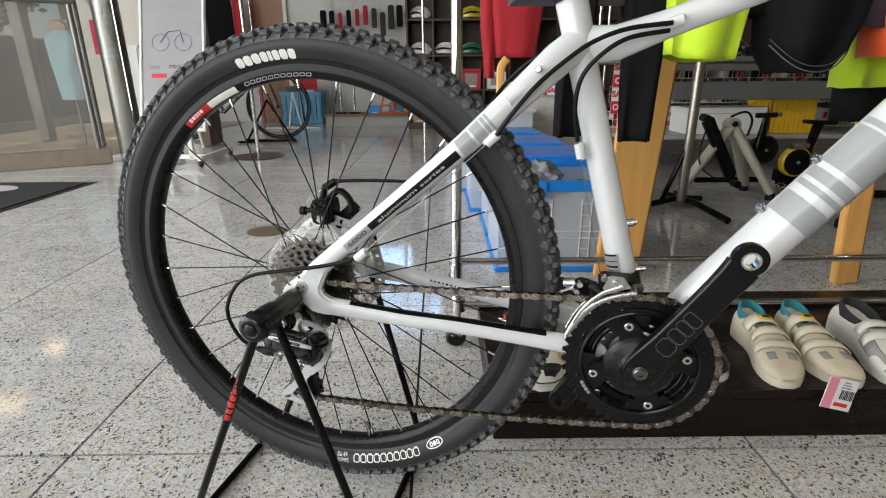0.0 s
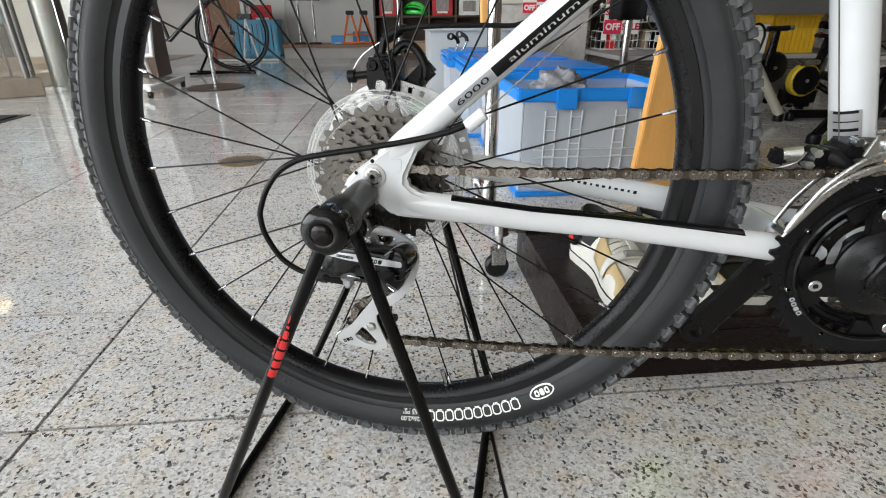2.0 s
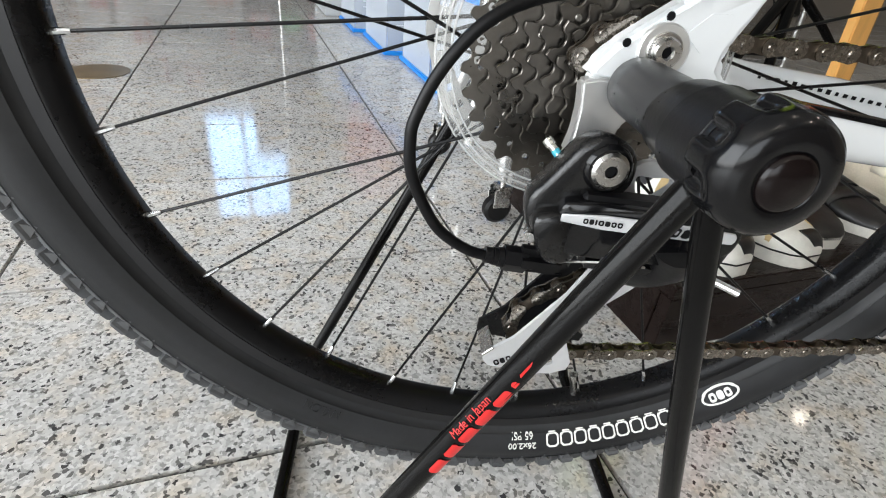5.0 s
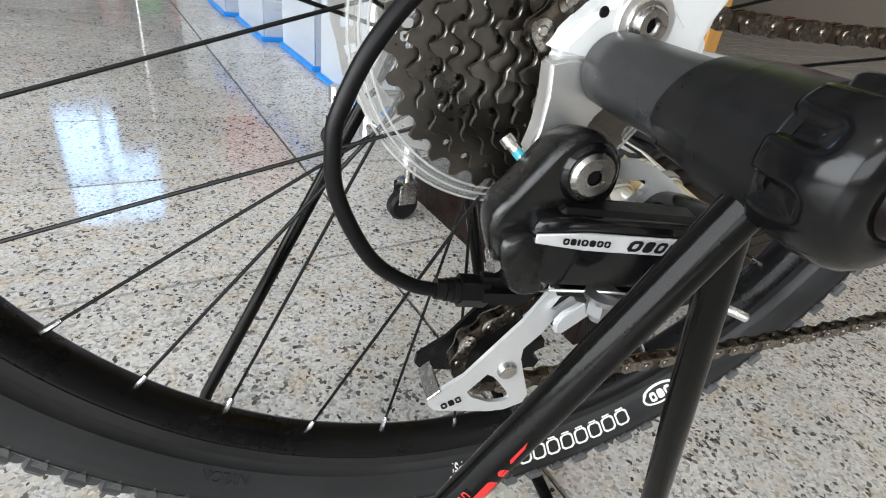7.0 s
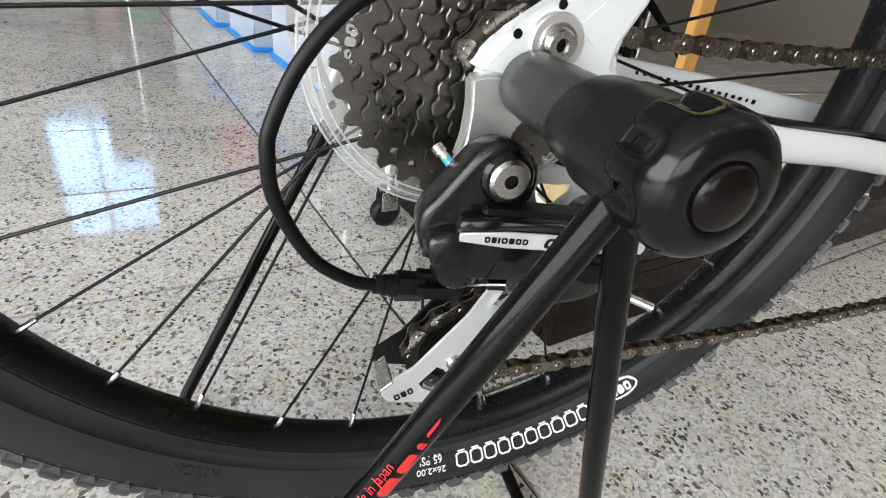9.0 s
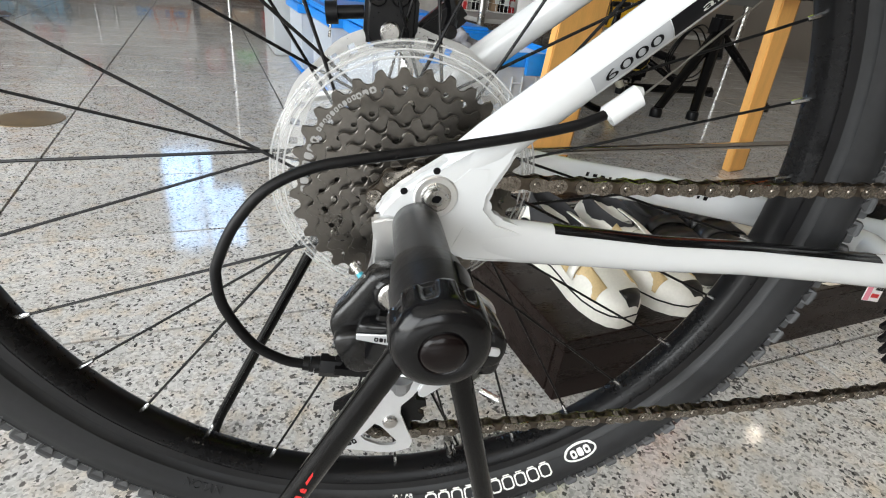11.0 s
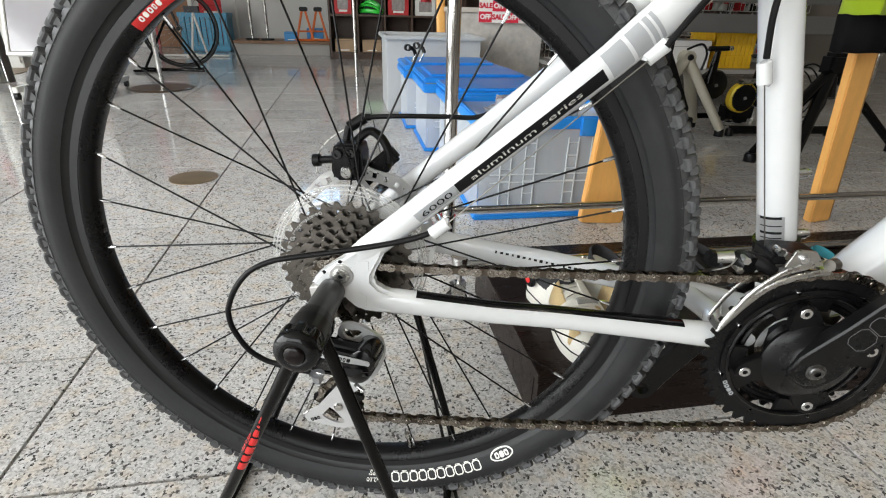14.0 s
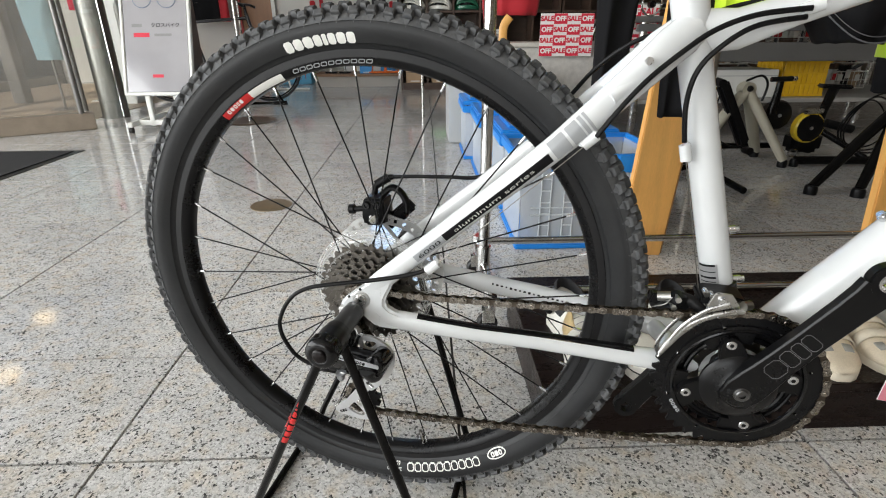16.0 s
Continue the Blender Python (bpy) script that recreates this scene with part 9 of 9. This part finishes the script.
def flywheel(t, c, r, rim_mat, face_mat):
    part("flywheel", Geo().lathe([(0.0, -0.020), (r * 0.92, -0.020), (r, -0.012), (r, 0.020), (r * 0.92, 0.026), (0.0, 0.026)], 36), rim_mat, t, m=pose(*c))
    part("fan_plate", Geo().lathe([(0.0, -0.028), (r * 0.60, -0.028), (r * 0.88, -0.0212), (0.0, -0.0202)], 32), face_mat, t, m=pose(*c))
    part("axle_nut", Geo().lathe([(0.0, -0.034), (0.008, -0.034), (0.010, -0.026), (0.0, -0.026)], 12), STEEL, t, m=pose(*c))
    for k in range(10):
        a = 2 * math.pi * k / 10
        part("fin", Geo().box(r * 0.20, 0.006, 0.005, pose(c[0] + r * 0.83 * math.cos(a), c[1] - 0.022, c[2] + r * 0.83 * math.sin(a), 0, -math.degrees(a) + 25, 0), 0.001), face_mat, t)


def grey_trainer(u, v):
    t = thing("turbo_trainer", at(u, v), "grey folding turbo trainer with a dark flywheel", "trainer", "turbo trainers")
    part("head", Geo().sweep([(-0.02, -0.03, 0.385), (-0.02, 0.03, 0.385)], 0.036, 20), GREY_PAINT, t)
    part("pivot", Geo().lathe([(0.0, -0.012), (0.012, -0.012), (0.016, -0.004), (0.016, 0.0), (0.0, 0.0)], 18), BLACK_PLASTIC, t, m=pose(-0.02, -0.031, 0.390))
    for a in ((0.190, -0.110), (-0.280, -0.050), (0.185, 0.130)):
        part("arm", Geo().sweep([(-0.015, 0.0, 0.385), (-0.015 + (a[0] + 0.015) * 0.3, a[1] * 0.25, 0.285), (a[0], a[1], 0.035)], [(0.034, 0.027), (0.033, 0.025), (0.029, 0.021)], 14), GREY_PAINT, t)
        foot_cap(t, a)
    part("damper", Geo().box(0.060, 0.050, 0.370, pose(-0.085, -0.035, 0.265, 0, -30, 0), 0.014), BLACK_PLASTIC, t)
    part("knob", Geo().rod((0.030, -0.070, 0.075), (0.030, -0.020, 0.075), 0.020, 16), BLACK_PLASTIC, t)
    part("knob", Geo().rod((-0.185, -0.065, 0.420), (-0.185, -0.005, 0.425), 0.020, 16), BLACK_PLASTIC, t)
    flywheel(t, (0.205, 0.050, 0.245), 0.078, WHEEL_DARK, BLACK_PLASTIC)
    t_handle(t, (0.175, 0.030, 0.425), True)
    part("base_bar", Geo().box(0.40, 0.035, 0.028, pose(0.10, 0.150, 0.060), 0.006), BLACK_POWDER, t)
    part("cable", Geo().sweep(smooth_path([(-0.06, -0.05, 0.43), (0.01, -0.06, 0.455), (0.055, -0.05, 0.41), (0.050, -0.04, 0.33)]), 0.006, 8), BLACK_PLASTIC, t)
    part("cable", Geo().sweep(smooth_path([(-0.17, -0.03, 0.36), (-0.19, -0.05, 0.20), (-0.10, -0.06, 0.11), (0.02, -0.05, 0.10)]), 0.004, 8), BLACK_PLASTIC, t)


def yellow_trainer(u, v):
    t = thing("turbo_trainer", at(u, v), "black turbo trainer with a yellow flywheel cover", "trainer", "turbo trainers")
    flywheel(t, (0.0, 0.0, 0.185), 0.080, YELLOW_COVER, BLACK_PLASTIC)
    part("housing", Geo().box(0.170, 0.110, 0.110, pose(0.035, 0.060, 0.100), 0.024), BLACK_PLASTIC, t)
    part("post", Geo().sweep([(0.055, 0.03, 0.14), (0.075, 0.02, 0.27), (0.085, 0.0, 0.385)], [(0.034, 0.02), (0.024, 0.016), (0.030, 0.014)], 14), BLACK_POWDER, t)
    part("rest", Geo().box(0.165, 0.050, 0.020, pose(0.085, -0.005, 0.395, 0, 3, 0), 0.006), BLACK_PLASTIC, t)
    part("knob", Geo().rod((0.060, -0.040, 0.215), (0.185, -0.075, 0.185), 0.022, 16), BLACK_PLASTIC, t)
    part("roller", Geo().rod((-0.05, -0.02, 0.27), (0.04, -0.02, 0.275), 0.014, 14), STEEL, t)
    part("base_bar", Geo().sweep([(-0.10, -0.10, 0.032), (0.20, -0.12, 0.032), (0.48, -0.14, 0.032)], (0.020, 0.022), 12), BLACK_POWDER, t)
    for a in ((-0.10, -0.10), (0.48, -0.14), (0.20, 0.22)):
        foot_cap(t, a, 0.022)
    part("strut", Geo().rod((0.08, 0.05, 0.10), (0.20, 0.22, 0.035), 0.018, 12), BLACK_POWDER, t)
    part("strut", Geo().rod((0.10, 0.02, 0.16), (0.26, -0.12, 0.045), 0.016, 12), BLACK_POWDER, t)
    part("clip", Geo().sweep([(-0.09 + 0.028 * math.cos(a), -0.06, 0.060 + 0.018 * math.sin(a)) for a in np.linspace(0, 2 * math.pi, 17)[:-1]], 0.004, 8, closed=True), ALU, t)


def black_trainer(u, v):
    t = thing("turbo_trainer", at(u, v), "black tripod turbo trainer with looped cables", "trainer", "turbo trainers")
    apex = (0.34, 0.22, 0.36)
    for a in ((-0.245, -0.085), (-0.075, -0.140), (0.62, 0.02)):
        part("leg", Geo().sweep([apex, (a[0] * 0.5 + apex[0] * 0.5, a[1] * 0.5 + apex[1] * 0.5, 0.205), (a[0], a[1], 0.030)], [(0.030, 0.024), (0.026, 0.020), (0.020, 0.018)], 14), BLACK_POWDER, t)
        foot_cap(t, a, 0.027)
    part("head", Geo().box(0.10, 0.09, 0.11, pose(apex[0], apex[1], 0.385), 0.018), BLACK_PLASTIC, t)
    part("lever", Geo().rod((apex[0] - 0.03, apex[1] - 0.05, 0.33), (apex[0] - 0.05, apex[1] - 0.09, 0.24), 0.018, 12), BLACK_PLASTIC, t)
    for k in range(3):
        c, r = (0.235 + 0.03 * k, 0.30, 0.235), 0.115 + 0.015 * k
        part("cable", Geo().sweep([(c[0] + r * math.cos(q), c[1] + 0.02 * math.sin(2 * q), c[2] + r * math.sin(q)) for q in np.linspace(0, 2 * math.pi, 33)[:-1]], 0.004, 8, closed=True), BLACK_PLASTIC, t)


YELLOW_COVER = pm("yellow_cover", (0.66, 0.46, 0.03), 0.35, var=0.08)
grey_trainer(1.75, 2.10)
yellow_trainer(2.11, 2.10)
bp = thing("pole_stand", at(1.40, 1.86), "brushed steel pole on crossed black feet", "stand")
part("pole", Geo().rod((0, 0, 0.03), (0, 0, 1.25), 0.023, 20), pm("satin_nickel", (0.30, 0.27, 0.23), 0.36, metal=0.9, var=0.12, big=5, fine=80), bp)
for a, b in (((-0.17, -0.02, 0.017), (0.15, 0.10, 0.017)), ((0.02, 0.20, 0.017), (0.06, -0.34, 0.017))):
    part("foot", Geo().sweep([a, ((a[0] + b[0]) / 2, (a[1] + b[1]) / 2, 0.034), b], (0.016, 0.016), 10), BLACK_POWDER, bp)
part("strut", Geo().rod((-0.10, 0.0, 0.03), (0.0, 0.0, 0.32), 0.012, 10), BLACK_POWDER, bp)
black_trainer(2.00, 1.597)

GREY_STEEL = pm("grey_table_steel", (0.11, 0.11, 0.108), 0.45, var=0.1, big=4)
tb = thing("steel_table", at(2.40, 3.00), "grey steel work table with deep front rail", "table")
part("front_rail", Geo().box(2.2, 0.03, 0.105, pose(0, -0.42, 0.545), 0.004), GREY_STEEL, tb)
part("upper_rail", Geo().box(2.2, 0.03, 0.040, pose(0, -0.42, 0.680), 0.004), GREY_STEEL, tb)
part("top_board", Geo().box(2.25, 0.90, 0.03, pose(0, 0, 0.727), 0.004), GREY_STEEL, tb)
part("lower_shelf", Geo().box(2.15, 0.80, 0.025, pose(0, 0.0, 0.262), 0.004), pm("pale_shelf", (0.34, 0.335, 0.32), 0.5, var=0.1), tb)
for s in (-1, 1):
    for y in (-0.40, 0.40):
        part("leg", Geo().rod((s * 1.05, y, 0.0), (s * 1.05, y, 0.712), 0.022, 14), STEEL, tb)
yc = thing("yellow_crate", at(2.44, 2.82, 0.276), "yellow slatted plastic crate on the lower shelf", "crate")
YC = pm("yellow_crate_plastic", (0.72, 0.42, 0.01), 0.4, var=0.06)
for s in (-1, 1):
    for k in range(9):
        part("slat", Geo().box(0.027, 0.008, 0.19, pose(-0.126 + k * 0.0315, s * 0.14, 0.105), 0.0015), YC, yc)
    for k in range(8):
        part("slat", Geo().box(0.008, 0.027, 0.19, pose(s * 0.142, -0.112 + k * 0.032, 0.105), 0.0015), YC, yc)
    for z in (0.075, 0.140):
        part("cross_rib", Geo().box(0.282, 0.006, 0.010, pose(0, s * 0.143, z), 0.0015), YC, yc)
    part("rim", Geo().box(0.300, 0.024, 0.026, pose(0, s * 0.146, 0.212), 0.004), YC, yc)
    part("rim", Geo().box(0.024, 0.268, 0.026, pose(s * 0.145, 0, 0.212), 0.004), YC, yc)
part("base", Geo().box(0.286, 0.286, 0.012, pose(0, 0, 0.007)), YC, yc)
wb = thing("white_carton", at(2.00, 2.775, 0.276), "long white carton on the lower shelf of the table", "box")
part("box", Geo().box(0.50, 0.26, 0.165, pose(0, 0, 0.083), 0.004), pm("white_card", (0.66, 0.66, 0.64), 0.6, var=0.06), wb)
part("lid_seam", Geo().box(0.50, 0.002, 0.004, pose(0, -0.131, 0.13)), GREY_INK, wb)


def wire_basket(u, v, z, label, goods):
    """A welded wire basket with small packs in it."""
    b = thing("wire_basket", at(u, v, z), label, "basket", "wire baskets")
    w, d, h = 0.125, 0.095, 0.115
    for zz in (0.003, h * 0.5, h):
        part("hoop", Geo().sweep([(w, -d, zz), (w, d, zz), (-w, d, zz), (-w, -d, zz)], 0.0022 if zz < h else 0.0034, 6, closed=True), CREAM_PAINT, b)
    for k in range(9):
        x = -w + 2 * w * k / 8
        for y in (-d, d):
            part("wire", Geo().rod((x, y, 0.0), (x, y, h), 0.0018, 5), CREAM_PAINT, b)
    for k in range(7):
        part("wire", Geo().rod((-w, -d + 2 * d * k / 6, 0.003), (w, -d + 2 * d * k / 6, 0.003), 0.0018, 5), CREAM_PAINT, b)
    for k, mat in enumerate(goods):
        hh = rng.uniform(0.07, 0.15)
        pk = thing("small_pack", at(u - 0.085 + 0.056 * k, v + rng.uniform(-0.03, 0.03), z + 0.0055), "small pack of spare parts in a wire basket", "pack", "small packs")
        part("pack", Geo().box(0.046, 0.07, hh, pose(0, 0, hh / 2, 0, 0, rng.uniform(-14, 14)), 0.004), mat, pk)
        part("card", Geo().box(0.034, 0.002, hh * 0.4, pose(0, -0.046, hh * 0.6), 0), WHITE_INK if mat is not WHITE_INK else RED_INK, pk)


PACKS = (BLACK_PLASTIC, WHITE_INK, RED_INK, CARD, STEEL, CREAM_PAINT, BLACK_GLOSS)
for k in range(6):
    for tier in range(3):
        wire_basket(1.52 + 0.31 * k + 0.05 * tier, 3.20, 0.277 + 0.168 * tier, "white wire basket of small bicycle parts under the table", [PACKS[(3 * k + 2 * tier + q * (2 + k % 2)) % 7] for q in range(4)])
# goods on the far side of the table: small wheels, baskets and parts
for i in range(26):
    u, v = 1.45 + (i % 13) * 0.17 + rng.uniform(-0.03, 0.03), 2.75 + 0.45 * (i // 13)
    kind = i % 3
    gd = thing("spare_part", at(u, v, 0.744), "small black and chrome bicycle part on the table", "spare part", "spare parts")
    if kind == 0:
        part("ring", Geo().sweep([(0.06 * math.cos(a), 0, 0.066 + 0.06 * math.sin(a)) for a in np.linspace(0, 2 * math.pi, 25)[:-1]], 0.006, 8, closed=True), CHROME, gd)
        part("hub", Geo().rod((0, -0.02, 0.066), (0, 0.02, 0.066), 0.02, 10), BLACK_ALU, gd)
    elif kind == 1:
        part("body", Geo().box(0.10, 0.07, 0.06, pose(0, 0, 0.031), 0.012), BLACK_PLASTIC, gd)
        part("knob", Geo().rod((0, 0, 0.06), (0, 0, 0.09), 0.012, 10), STEEL, gd)
    else:
        part("tube", Geo().rod((-0.06, 0, 0.013), (0.07, 0.02, 0.013), 0.012, 10), STEEL, gd)
        part("clamp", Geo().box(0.04, 0.04, 0.05, pose(0.02, 0, 0.026), 0.008), BLACK_ALU, gd)
# tall rack of tyres and wheels further back
wr = thing("wheel_rack", at(3.2, 4.9), "steel rack hung with black wheels and tyres", "rack")
for s in (-1.4, 1.4):
    part("post", Geo().rod((s, 0, 0.0), (s, 0, 2.1), 0.02, 10), STEEL, wr)
for z in (0.9, 2.05):
    part("rail", Geo().rod((-1.4, 0, z), (1.4, 0, z), 0.016, 10), STEEL, wr)
for i in range(7):
    x = -1.15 + i * 0.38
    for z in (0.52, 1.66):
        tw = thing("wheel_set", at(3.2 + x, 4.88, 0, rng.uniform(-30, 30)), "black spoked spare wheel hung on the rack", "wheel", "spare wheels")
        part("tyre", Geo().sweep([(0.32 * math.cos(a), 0, z + 0.05 + 0.32 * math.sin(a)) for a in np.linspace(0, 2 * math.pi, 37)[:-1]], 0.018, 8, closed=True), RUBBER, tw)
        part("rim", Geo().sweep([(0.295 * math.cos(a), 0, z + 0.05 + 0.295 * math.sin(a)) for a in np.linspace(0, 2 * math.pi, 37)[:-1]], (0.008, 0.010), 6, closed=True), STEEL, tw)
        part("hub", Geo().rod((0, -0.04, z + 0.05), (0, 0.04, z + 0.05), 0.02, 10), STEEL, tw)
        for k in range(14):
            a = 2 * math.pi * k / 14
            part("spoke", Geo().rod((0, 0.015 * (-1) ** k, z + 0.05), (0.29 * math.cos(a), 0, z + 0.05 + 0.29 * math.sin(a)), 0.0012, 4), STEEL, tw)

# copies of the dark shelf, added along the wall to darken the floor's reflections
copy_thing(shelf, at(SHU + NC * CW + 0.04, SHV))
copy_thing(shelf, at(SHU + 2 * (NC * CW + 0.04), SHV))

# ---- floor slabs: the nearest as pieces, the rest joined ----
GAP = 0.0052
slab_mesh = slab_geo(TW - GAP, TD - GAP).mesh("slab", GRANITE, 0)
rest = Geo()
i0, i1 = math.floor((FU0 - U0) / TW), math.ceil((FU1 - U0) / TW)
j0, j1 = math.floor((FV0 - V0) / TD), math.ceil((FV1 - V0) / TD)
for i in range(i0, i1):
    for j in range(j0, j1):
        u, v = U0 + (i + 0.5) * TW, V0 + (j + 0.5) * TD
        if -3.3 < u < 2.2 and -1.2 < v < 6.0 and not (u > 1.0 and v > 2.4) :
            part("floor_slab", slab_mesh, None, floor, m=pose(u, v, 0.0))
        else:
            slab_geo(TW - GAP, TD - GAP, pose(u, v, 0), rest)
tagged(part("floor_slabs", rest, GRANITE, floor, smooth=0), kind="stuff")
